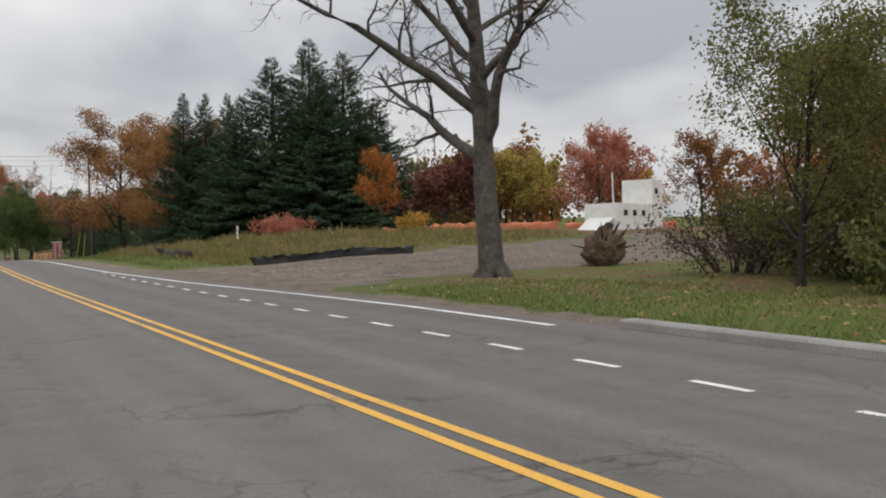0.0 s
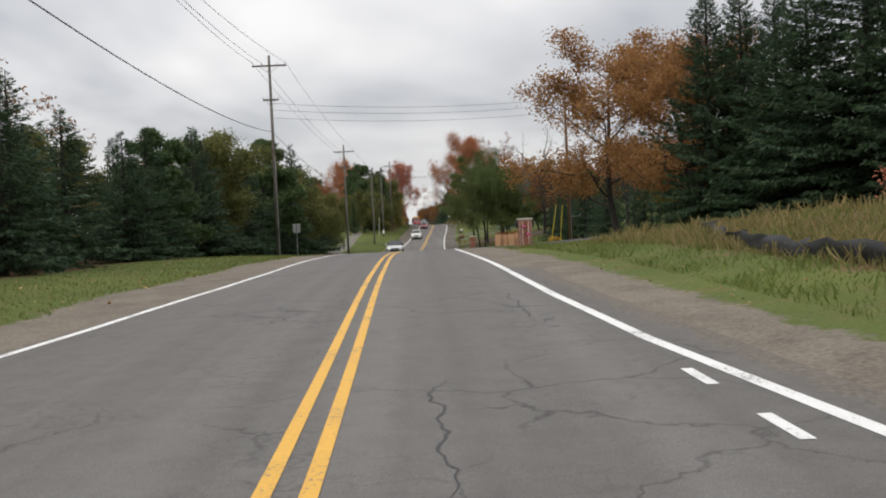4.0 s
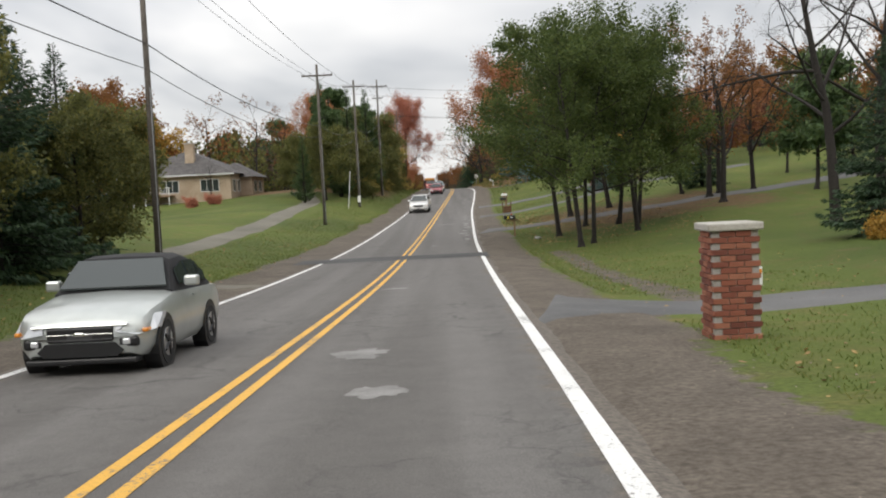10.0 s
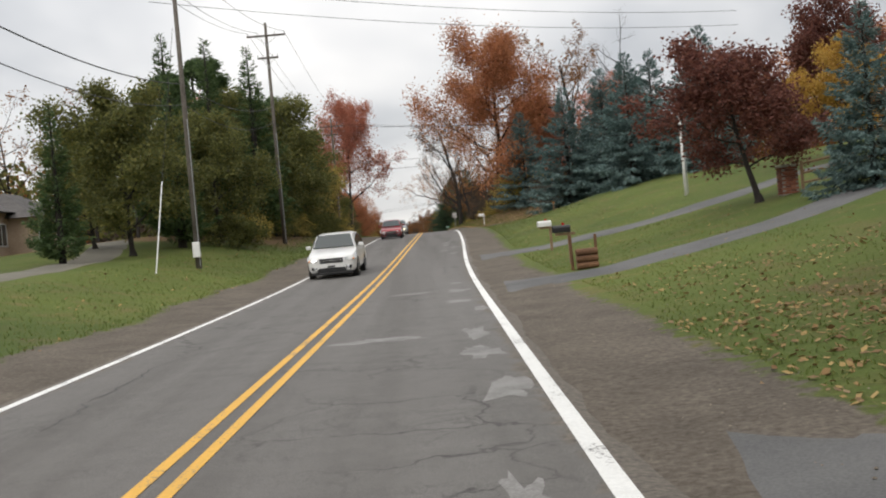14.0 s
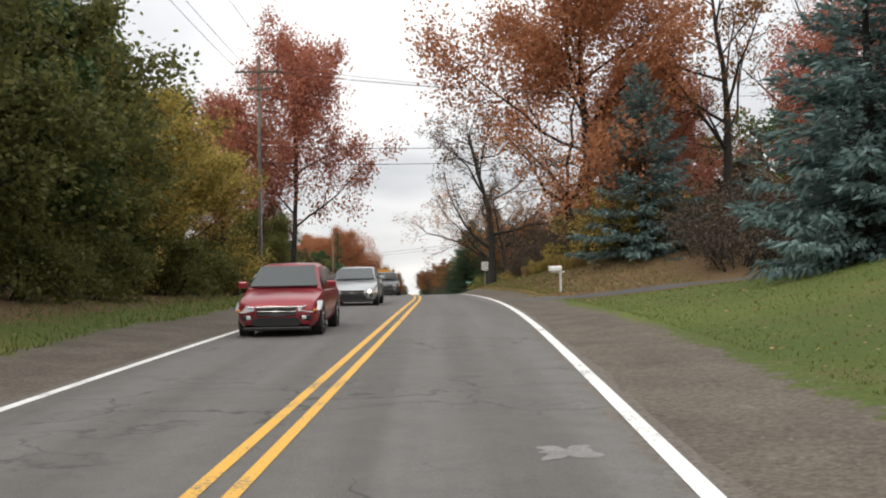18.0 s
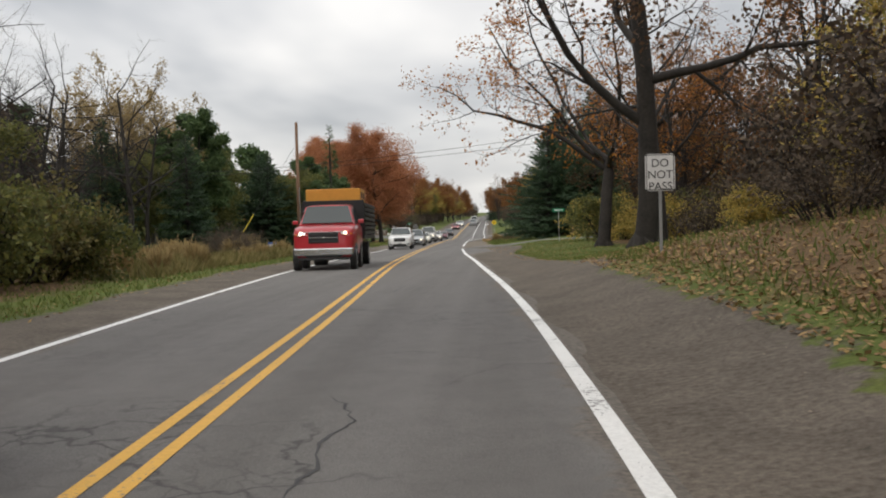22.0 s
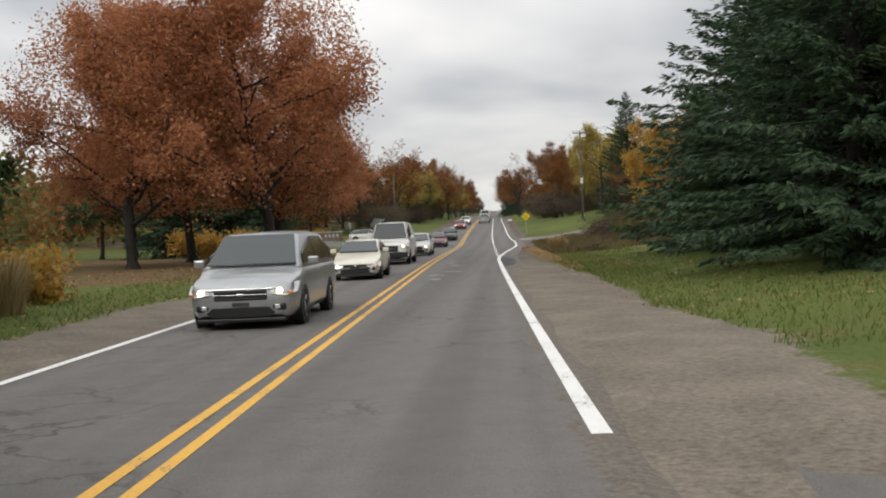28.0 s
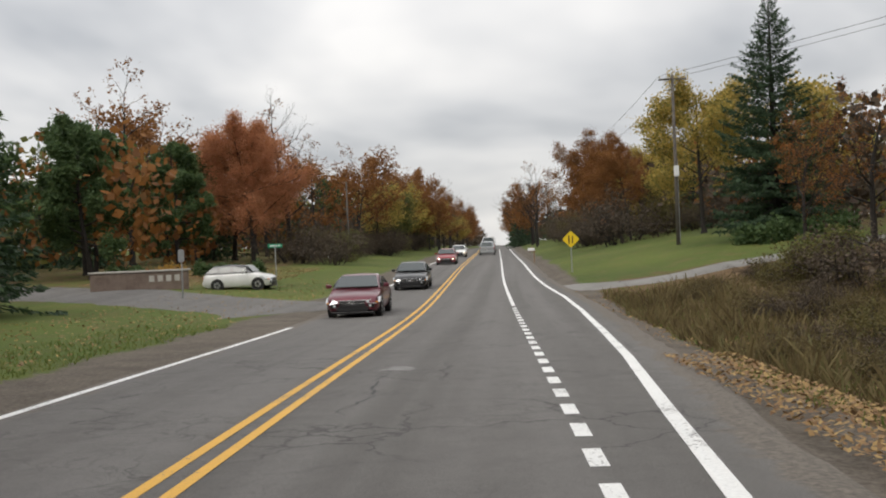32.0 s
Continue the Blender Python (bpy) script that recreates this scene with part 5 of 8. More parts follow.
    intake = loft(bmesh.new(), [[(-hw * 0.52, y, clearance + 0.03), (hw * 0.52, y, clearance + 0.03), (hw * 0.62, y, clearance + 0.1), (hw * 0.5, y, clearance + 0.2), (-hw * 0.5, y, clearance + 0.2), (-hw * 0.62, y, clearance + 0.1)] for y in (-0.02, 0.12)])
    bmesh.ops.recalc_face_normals(intake, faces=intake.faces[:])
    part("lower_intake", intake, BLACK, root)
    part("front_lip", box(bmesh.new(), -hw * 0.8, hw * 0.8, -0.02, 0.25, clearance - 0.06, clearance + 0.01, 0.02), BLACK, root, "black plastic lip under the bumper")
    part("bonnet_edge", box(bmesh.new(), -hw * 0.7, hw * 0.7, -0.03, 0.03, hood_z - 0.195 - dip, hood_z - 0.18 - dip, 0.006), grille, root, "thin trim strip along the bonnet")
    part("front_plate", box(bmesh.new(), -0.15, 0.15, -0.03, 0.0, clearance + 0.22, clearance + 0.29, 0.004), DARK_TRIM, root)
    if bumper:
        part("front_bumper", box(bmesh.new(), -hw * 0.94, hw * 0.94, -0.07, 0.1, clearance + 0.1, clearance + 0.36, 0.04), bumper, root, "dark front bumper")
    part("rear_bumper", box(bmesh.new(), -hw * 0.9, hw * 0.9, L - 0.08, L + 0.05, clearance + 0.12, clearance + 0.32, 0.04), bumper or paint, root)
    pl = part("number_plate", box(bmesh.new(), -0.16, 0.16, L + 0.03, L + 0.06, clearance + 0.4, clearance + 0.55), WHITE_SHEET, root, "white plate with dark bars")
    part("plate_bar", box(bmesh.new(), -0.12, 0.12, L + 0.06, L + 0.065, clearance + 0.45, clearance + 0.5), BLACK, pl)
    for s in (-1, 1):
        wp = bmesh.new()
        rod(wp, (s * 0.12 - 0.25, ya + 0.07, belt + 0.08), (s * 0.12 + 0.3, ya + 0.16, belt + 0.13), 0.012, n=5)
        part("wiper", wp, BLACK, root)
    return root


def park(root, lat, y, turn=0.0, dz=0.0):
    x = road_x(y) + lat
    slope = math.degrees(math.atan((road_z(y + 4) - road_z(y)) / 4))
    yaw = -math.degrees(math.atan((road_x(y + 5) - road_x(y)) / 5))
    z = road_z(y) if abs(lat) < 6 else ground_z(x, y) + 0.04
    root.matrix_basis = pose(x, y, z + dz, slope if abs(turn) < 1 else -slope, 0, turn + yaw)
    return root


SILVER = car_paint("silver_paint", (0.42, 0.44, 0.45), 0.6)
PALE_SILVER = car_paint("pale_silver_paint", (0.55, 0.58, 0.56), 0.5)
WHITE_CAR = car_paint("white_paint", (0.75, 0.75, 0.74), 0.0)
RED_CAR = car_paint("red_paint", (0.3, 0.02, 0.03), 0.3)
MAROON = car_paint("maroon_paint", (0.14, 0.02, 0.035), 0.4)
GREY_CAR = car_paint("dark_grey_paint", (0.11, 0.115, 0.12), 0.6)
BLACK_CAR = car_paint("black_paint", (0.02, 0.02, 0.022), 0.4)
CREAM_CAR = car_paint("cream_paint", (0.72, 0.7, 0.6), 0.0)
TRUCK_RED = car_paint("truck_red_paint", (0.42, 0.025, 0.035), 0.0)

SEDAN = (0.25, 0.43, 0.65, 0.84)
SUV = (0.27, 0.38, 0.84, 0.97)
park(build_car("convertible_car", "silver compact convertible with a dark cloth roof on the road", PALE_SILVER, 3.7, 1.69, 1.41, 0.86, 0.92, (0.34, 0.46, 0.7, 0.86), 0.31, False, roof=plain("dark_cloth_roof", (0.02, 0.02, 0.022), 0.9)), -2.25, 149.2)
park(build_car("suv", "white sport utility vehicle driving on the road", WHITE_CAR, 5.0, 2.0, 1.78, 1.08, 1.14, SUV, 0.38, False, 0.24), -2.1, 239.3)
park(build_car("hatchback", "red compact hatchback on the road", RED_CAR, 4.1, 1.72, 1.5, 0.88, 0.94, (0.24, 0.4, 0.72, 0.9), 0.31, False), -2.1, 279.1)
park(build_car("sedan", "silver sedan with headlights on, on the road", SILVER, 4.8, 1.85, 1.47, 0.84, 0.93, SEDAN, 0.33, True), -2.2, 295.7)
park(build_car("boxy_car", "dark grey boxy hatchback on the road", GREY_CAR, 4.1, 1.8, 1.62, 0.98, 1.06, (0.25, 0.36, 0.88, 0.97), 0.34, False), -1.95, 325.4)
park(build_car("suv", "large white sport utility vehicle on the road", WHITE_CAR, 5.2, 2.04, 1.9, 1.2, 1.25, SUV, 0.4, False, 0.26, tall_grille=0.42), -2.1, 408.4)
park(build_car("minivan", "silver minivan with its headlights on", SILVER, 5.15, 2.0, 1.74, 0.98, 1.06, (0.2, 0.37, 0.88, 0.985), 0.34, True), -1.8, 425.2)
park(build_car("sedan", "older cream-white sedan on the road", CREAM_CAR, 4.5, 1.7, 1.39, 0.8, 0.9, SEDAN, 0.31, False, grille=BLACK, tall_grille=0.1), -1.85, 441.9)
park(build_car("cargo_van", "white cargo van with headlights on", WHITE_CAR, 5.7, 2.0, 2.1, 1.15, 1.22, (0.17, 0.26, 0.96, 0.99), 0.37, True, 0.26, bumper=BLACK, tall_grille=0.4, panelled=True), -2.0, 455.8)
park(build_car("sedan", "white sedan with its headlights on", WHITE_CAR, 4.86, 1.85, 1.46, 0.88, 0.95, SEDAN, 0.34, True), -1.8, 471.1)
park(build_car("sedan", "dark maroon luxury sedan on the road", MAROON, 4.7, 1.82, 1.42, 0.84, 0.92, SEDAN, 0.34, False), -2.1, 502.1)
park(build_car("sedan", "black sedan further along the road", BLACK_CAR, 4.7, 1.82, 1.45, 0.86, 0.93, SEDAN, 0.33, False), -1.7, 521.8)
park(build_car("hatchback", "white compact hatchback waiting in the side street", WHITE_CAR, 3.85, 1.72, 1.42, 0.88, 0.94, (0.27, 0.38, 0.85, 0.97), 0.31, False, roof=BLACK_CAR), -9.6, 524.5, 88)
park(build_car("minivan", "silver grey minivan driving ahead on the road", SILVER, 5.15, 2.0, 1.75, 1.0, 1.08, (0.2, 0.37, 0.88, 0.985), 0.34, False), 1.7, 602.0, 180)
park(build_car("cargo_van", "white van driving far ahead", WHITE_CAR, 5.7, 2.1, 2.3, 1.2, 1.3, (0.17, 0.26, 0.96, 0.99), 0.37, False), 1.7, 622.0, 180)
park(build_car("sedan", "red car far along the road", RED_CAR, 4.7, 1.82, 1.45, 0.86, 0.93, SEDAN, 0.33, True), -1.7, 560)
park(build_car("sedan", "white car far along the road", WHITE_CAR, 4.7, 1.82, 1.45, 0.86, 0.93, SEDAN, 0.33, True), -1.7, 590)


def flatbed_truck():
    root = build_car("flatbed_truck", "red flatbed truck with stake sides and orange crates", TRUCK_RED, 3.5, 2.2, 2.35, 1.55, 1.6, (0.38, 0.5, 0.93, 0.985), 0.45, True, 0.42, bumper=CHROME, tall_grille=0.52)
    tagged(root, category="truck")
    bed = part("flat_bed", box(bmesh.new(), -1.2, 1.2, 3.45, 9.2, 1.05, 1.2, 0.02), BLACK, root, "black steel flat bed")
    for s in (-1, 1):
        for k in range(9):
            y = 3.55 + 0.69 * k
            part("stake", box(bmesh.new(), s * 1.17 - 0.03, s * 1.17 + 0.03, y - 0.04, y + 0.04, 1.2, 2.45, 0.006), BLACK, bed)
        for k in range(7):
            z = 1.29 + 0.18 * k
            part("side_rail", box(bmesh.new(), s * 1.2 - 0.015, s * 1.2 + 0.015, 3.5, 9.15, z - 0.05, z + 0.05, 0.006), BLACK, bed)
        for yw in (6.3,):
            t = bmesh.new()
            rod(t, (s * 0.6, yw, 0.47), (s * 1.12, yw, 0.47), 0.47, n=22)
            w = part("wheel", t, RUBBER, root)
            r = bmesh.new()
            rod(r, (s * 1.1, yw, 0.47), (s * 1.13, yw, 0.47), 0.28, 0.24, n=18)
            part("rim", r, RIM, w)
        part("chassis_rail", box(bmesh.new(), s * 0.45 - 0.06, s * 0.45 + 0.06, 3.6, 9.0, 0.75, 1.04, 0.01), BLACK, root)
    crate = plain("orange_crate_paint", (0.55, 0.25, 0.03), 0.6)
    for k in range(2):
        y = 3.6 + 1.08 * k
        c = part("crate", box(bmesh.new(), -1.05, 1.05, y, y + 1.02, 1.21, 3.0, 0.03), crate, root, "orange wooden crate")
        for z in (1.6, 2.05):
            part("crate_slot", box(bmesh.new(), -1.06, 1.06, y + 0.1, y + 0.9, z - 0.03, z + 0.03), BLACK, c)
        part("crate_panel", box(bmesh.new(), -1.065, 1.065, y + 0.16, y + 0.86, 2.62, 2.86), plain("dark_crate_panel", (0.12, 0.05, 0.015), 0.8), c)
    part("head_board", box(bmesh.new(), -1.18, 1.18, 3.47, 3.54, 1.2, 2.55, 0.01), BLACK, root)
    return root


park(flatbed_truck(), -2.15, 357.0)


# ---- poles and wires ----
ARMS = {}


def utility_pole(key, lat, y, height, arms, mat=POLE_WOOD, radius=0.15, lean=0.0, box_at=None, label="weathered wooden utility pole with crossarms"):
    root = empty("utility_pole", at(lat, y), label, "utility pole", "utility poles")
    root.rotation_euler = (0, radians(lean), 0)
    part("pole", rod(bmesh.new(), (0, 0, -0.8), (0, 0, height), radius, radius * 0.62, 12), mat, root, smooth=True)
    base = at(lat, y).translation
    ARMS[key] = []
    for k, (z, half) in enumerate(arms):
        arm = part("crossarm", box(bmesh.new(), -half, half, -0.16, -0.05, z - 0.06, z + 0.06, 0.012), POLE_WOOD, root)
        for s in (-0.95, -0.45, 0.45, 0.95):
            i = bmesh.new()
            rod(i, (s * half, -0.1, z + 0.06), (s * half, -0.1, z + 0.24), 0.035, 0.025, 8)
            part("insulator", i, STEEL, arm)
            ARMS[key].append(Vector((base.x + s * half, base.y - 0.1, base.z + z + 0.24)))
        for s in (-1, 1):
            br = bmesh.new()
            rod(br, (s * half * 0.55, -0.06, z - 0.05), (0, -0.12, z - 0.6), 0.018, n=5)
            part("brace", br, STEEL, arm)
    ARMS[key].append(Vector((base.x, base.y, base.z + height * 0.62)))
    ARMS[key].append(Vector((base.x, base.y, base.z + height * 0.55)))
    if box_at:
        b = bmesh.new()
        box(b, -0.16, 0.16, -0.32, -0.14, box_at, box_at + 0.7, 0.02)
        part("meter_box", b, WHITE_SHEET, root, "pale metal equipment box")
    g = bmesh.new()
    rod(g, (0.1, -0.13, 0.1), (0.1, -0.13, height * 0.5), 0.02, n=6)
    part("conduit", g, STEEL, root)
    return root


utility_pole("P1", -8.7, 68.9, 12.5, (), box_at=1.2, label="wooden utility pole with a pale box near its foot")
utility_pole("A", -10.0, 123, 15.4, ((14.6, 1.3), (12.0, 0.6)))
utility_pole("B", -9.3, 176, 14.2, ((13.3, 1.3), (11.3, 0.75)))
utility_pole("C", -8.6, 218, 12.9, ((12.0, 1.25),))
utility_pole("D", -8.8, 245, 13.6, ((12.9, 1.2),), box_at=0.5)
utility_pole("E", -8.6, 267, 15.0, ((14.1, 1.3), (12.6, 0.7)))
utility_pole("F", -9.2, 317.6, 14.3, ((13.3, 1.4), (12.3, 0.7)))
utility_pole("G", -8.0, 391, 9.0, (), POLE_BROWN, 0.16, label="plain brown wooden utility pole by the verge")
utility_pole("R1", 13.6, 131, 12.5, (), POLE_BROWN, 0.16, label="brown wooden utility pole behind paper bags")
utility_pole("H", 15.0, 535.6, 11.2, ((10.9, 0.9),), box_at=4.5)
utility_pole("K", 14.2, 577, 5.6, (), radius=0.1, box_at=5.0, label="short wooden pole with a box at its top")
utility_pole("Q", -13.4, 578.5, 8.5, (), radius=0.13, label="slim wooden utility pole by the lawn")
utility_pole("S1", 15.0, 250.3, 4.4, (), WHITE_WOOD, 0.09, label="short pale wooden pole on the lawn")


def wire(a, b, sag, thick=0.013):
    cu = bpy.data.curves.new("wire", "CURVE")
    cu.dimensions = "3D"
    sp = cu.splines.new("POLY")
    n = 14
    sp.points.add(n)
    for i in range(n + 1):
        f = i / n
        p = a.lerp(b, f)
        sp.points[i].co = (p.x, p.y, p.z - sag * 4 * f * (1 - f), 1)
    cu.bevel_depth, cu.bevel_resolution = thick, 1
    cu.materials.append(WIRE)
    return tagged(new("wire", cu), "black overhead cable strung between poles", "cable", "overhead wires")


for u, v in zip("ABCDE", "BCDEF"):
    A_, B_ = ARMS[u], ARMS[v]
    for k in (0, 1, 3):
        wire(A_[k], B_[k], 0.5)
    wire(A_[-2], B_[-2], 0.7, 0.022)
    wire(A_[-1], B_[-1], 0.8, 0.016)
P1t = Vector(ARMS["P1"][-2]); P1t.z += 4.2
for k in (0, 1, 3):
    wire(P1t, ARMS["A"][k], 0.6)
wire(ARMS["P1"][-2], ARMS["A"][-2], 0.7, 0.022)
back = P1t + Vector((-1, -60, 0))
wire(P1t, back, 0.8); wire(P1t + Vector((0, 0, -3)), back + Vector((0, 0, -3)), 0.8, 0.02)
R1t = ARMS["R1"][-1] + Vector((0, 0, 5.2))
for dz in (0, -0.5, -1.1):
    wire(ARMS["A"][-2] + Vector((0, 0, dz + 2.2)), R1t + Vector((0, 0, dz)), 0.5)
far_r = Vector((road_x(262) + 22, 262, road_z(262) + 13))
for dz in (0, -0.9):
    wire(ARMS["D"][0] + Vector((0, 0, dz)), far_r + Vector((0, 0, dz)), 0.6)
far_f = Vector((road_x(322) + 26, 322, road_z(322) + 12.5))
for k, dz in ((0, 0), (1, 0), (3, 0), (-2, 0.8), (-1, 0)):
    wire(ARMS["F"][k], far_f + Vector((0, 0, dz - (2.6 if k < 0 else 0))), 0.7, 0.012 if k >= 0 else 0.018)
gt = ARMS["G"][-2] + Vector((0, 0, 0.4))
far_g = Vector((road_x(402) + 22, 402, road_z(402) + 10.3))
for dz in (0, -0.25):
    wire(gt + Vector((0, 0, dz)), far_g + Vector((0, 0, dz * 2.4)), 0.3, 0.016)
    wire(gt + Vector((0, 0, dz)), gt + Vector((-45, -6, dz - 0.3)), 0.5, 0.016)
for k in (0, 3):
    wire(ARMS["H"][k], ARMS["H"][k] + Vector((30, -45, 2)), 0.5)
    wire(ARMS["H"][k], ARMS["H"][k] + Vector((-2, 120, 1)), 0.9)


def guy_guard(lat, y, dx, dy, height, label="yellow plastic guard on a pole's guy wire", mat=YELLOW_PLASTIC):
    root = empty("guy_wire_guard", at(lat, y), label, "guy wire", "guy wires")
    part("guard", rod(bmesh.new(), (0, 0, -0.1), (dx * 0.35, dy * 0.35, height * 0.35), 0.03, 0.028, 8), mat, root)
    part("guy_wire", rod(bmesh.new(), (dx * 0.35, dy * 0.35, height * 0.35), (dx, dy, height), 0.01, n=5), WIRE, root)


guy_guard(12.0, 131.5, 1.5, -0.4, 9.0)
guy_guard(13.0, 133.5, 0.7, -2.0, 9.0)
guy_guard(13.2, 389, 3.2, 0.0, 5.0)
guy_guard(14.7, 388.2, 3.2, 0.0, 5.0)
guy_guard(-9.4, 240.4, 0.6, 4.5, 11.0, "white guard on a pole's guy wire", WHITE_SHEET)
guy_guard(-12.0, 387, 3.6, 4.0, 7.0, "yellow-green guard on a guy wire")


# ---- signs ----
def writing(text, size, m, parent, mat, name="lettering"):
    cu = bpy.data.curves.new(name, "FONT")
    cu.body, cu.size, cu.align_x, cu.align_y, cu.extrude = text, size, "CENTER", "CENTER", 0.003
    cu.materials.append(mat)
    ob = new(name, cu)
    ob.parent = parent
    ob.matrix_basis = m
    return ob


def road_sign(name, lat, y, w, h, top, mat, label, turn=0.0, posts=1, diamond=False, post_mat=STEEL):
    root = empty(name, at(lat, y, 0, turn), label, "sign")
    if diamond:
        bm = bmesh.new()
        r = w / 2 * 1.414
        bmesh.ops.create_cone(bm, cap_ends=True, segments=4, radius1=r, radius2=r, depth=0.02, matrix=Matrix.Translation((0, -0.03, top - r)) @ pose(0, 0, 0, 90, 0, 0))
        bmesh.ops.bevel(bm, geom=[e for e in bm.edges if abs(e.verts[0].co.y - e.verts[1].co.y) > 0.01], offset=0.05, segments=3, affect="EDGES")
    else:
        bm = box(bmesh.new(), -w / 2, w / 2, -0.04, -0.02, top - h, top)
        bmesh.ops.bevel(bm, geom=[e for e in bm.edges if abs(e.verts[0].co.y - e.verts[1].co.y) > 0.01], offset=0.04, segments=3, affect="EDGES")
    board = part("sign_board", bm, mat, root)
    for k in range(posts):
        x = 0 if posts == 1 else (k - 0.5) * w * 0.55
        p = bmesh.new()
        box(p, x - 0.03, x + 0.03, -0.018, 0.03, -0.4, top - 0.05, 0.008)
        part("post", p, post_mat, root)
    return root, board


s, b = road_sign("road_sign", -9.4, 129, 0.62, 0.75, 2.75, STEEL, "bare metal back of a rectangular road sign")
part("brace_bar", box(bmesh.new(), -0.02, 0.02, -0.055, -0.04, 2.02, 2.73), BLACK, s)
s, b = road_sign("no_passing_sign", 6.6, 344.0, 0.62, 0.78, 2.1, WHITE_SHEET, "white no-passing sign with black lettering on a post")
for k, word in enumerate(("DO", "NOT", "PASS")):
    writing(word, 0.24, pose(0, -0.045, 1.9 - 0.245 * k, 90, 0, 0), b, BLACK)
for x0, x1, z0, z1 in ((-0.29, 0.29, 1.335, 1.35), (-0.29, 0.29, 2.07, 2.085), (-0.29, -0.275, 1.335, 2.085), (0.275, 0.29, 1.335, 2.085)):
    part("border", box(bmesh.new(), x0, x1, -0.046, -0.04, z0, z1), BLACK, b)


def street_name(lat, y, top, turn):
    root = empty("street_sign", at(lat, y), "green street name sign on a thin metal post", "sign")
    p = bmesh.new()
    rod(p, (0, 0, -0.3), (0, 0, top - 0.1), 0.03, n=8)
    part("post", p, STEEL, root)
    blade = part("sign_blade", box(bmesh.new(), -0.42, 0.42, -0.012, 0.012, top - 0.23, top, 0.006), GREEN_SIGN, root, "green sign blade")
    part("letter_bar", box(bmesh.new(), -0.3, 0.12, -0.016, 0.016, top - 0.15, top - 0.08), WHITE_SHEET, blade)
    part("letter_bar", box(bmesh.new(), 0.18, 0.3, -0.016, 0.016, top - 0.15, top - 0.08), WHITE_SHEET, blade)
    return root


street_name(10.3, 394.7, 2.35, 0)
street_name(-9.8, 526, 2.5, 0)
s, b = road_sign("warning_sign", 7.6, 531, 0.76, 0.76, 2.6, YELLOW_SIGN, "yellow diamond lane-merge warning sign", diamond=True)
for x, z0, z1 in ((-0.12, 1.8, 2.3), (0.1, 1.8, 2.25)):
    part("arrow_shaft", box(bmesh.new(), x - 0.035, x + 0.035, -0.052, -0.044, z0, z1), BLACK, b)
s, b = road_sign("warning_sign", -5.4, 481.3, 0.75, 0.75, 2.75, STEEL, "grey back of a diamond-shaped road sign", diamond=True, posts=2)
s, b = road_sign("yard_sign", -9.0, 386, 0.6, 0.4, 0.75, BLUE_SIGN, "small blue yard sign on wire legs", posts=2)
part("white_bar", box(bmesh.new(), -0.22, 0.22, -0.045, -0.04, 0.5, 0.6), WHITE_SHEET, b)
s, b = road_sign("side_street_sign", -12.2, 516, 0.3, 0.6, 2.4, STEEL, "narrow grey sign at the side street")


def marker(lat, y, h, mat, label, w=0.05):
    root = empty("marker_post", at(lat, y), label, "post", "marker posts")
    b = bmesh.new()
    box(b, -w, w, -0.015, 0.015, -0.2, h, 0.008)
    part("post", b, mat, root)
    part("reflector", box(bmesh.new(), -w * 0.7, w * 0.7, -0.02, -0.012, h - 0.16, h - 0.06), AMBER, root)


marker(14.0, 70.5, 1.0, WHITE_SHEET, "white plastic marker post in the grass")
marker(14.6, 72.5, 1.1, WHITE_SHEET, "white plastic marker post in the grass")
marker(12.7, 158.2, 0.8, BLACK, "thin dark marker post on the lawn", 0.03)
marker(10.8, 276.4, 0.75, WOOD, "low wooden stake on the lawn", 0.04)
marker(9.2, 160, 0.45, WHITE_SHEET, "short white utility marker in the grass", 0.06)


# ---- mailboxes, brick pillars ----
def mailbox(lat, y, height, box_mat, post_mat, label, turn=90.0, sticker=None, w=0.2, long=0.52):
    root = empty("mailbox", at(lat, y, 0, turn), label, "mailbox", "mailboxes")
    p = bmesh.new()
    box(p, -0.05, 0.05, -0.05, 0.05, -0.3, height + 0.05, 0.012)
    part("post", p, post_mat, root)
    part("arm", box(bmesh.new(), -0.045, 0.045, -0.2, 0.46, height - 0.1, height - 0.01, 0.01), post_mat, root)
    bm = bmesh.new()
    ring0, ring1 = [], []
    for k in range(13):
        a = math.pi * k / 12
        ring0.append((math.cos(a) * w / 2, -0.02, height + 0.14 + math.sin(a) * 0.1))
    prof = [(w / 2, height), *[(x, z) for x, _, z in ring0], (-w / 2, height)]
    loft(bm, [[(x, -0.05, z) for x, z in prof], [(x, long, z) for x, z in prof]])
    body = part("box", bm, box_mat, root)
    part("door", panel(bmesh.new(), [(x * 0.96, long + 0.012, z) for x, z in prof][::-1], 0.01), box_mat, body)
    part("flag", box(bmesh.new(), w / 2, w / 2 + 0.012, 0.12, 0.2, height + 0.1, height + 0.32), TAIL_RED, body, "red flag")
    if sticker:
        part("sticker", box(bmesh.new(), w / 2 + 0.001, w / 2 + 0.006, 0.32, 0.42, height + 0.02, height + 0.18), sticker, body)
        part("number_bar", box(bmesh.new(), w / 2 + 0.001, w / 2 + 0.006, 0.06, 0.26, height + 0.08, height + 0.13), WHITE_SHEET, body)
        part("sticker", box(bmesh.new(), -w / 2 - 0.006, -w / 2 - 0.001, 0.32, 0.42, height + 0.02, height + 0.18), sticker, body)
        part("number_bar", box(bmesh.new(), -w / 2 - 0.006, -w / 2 - 0.001, 0.06, 0.26, height + 0.08, height + 0.13), WHITE_SHEET, body)
    return root


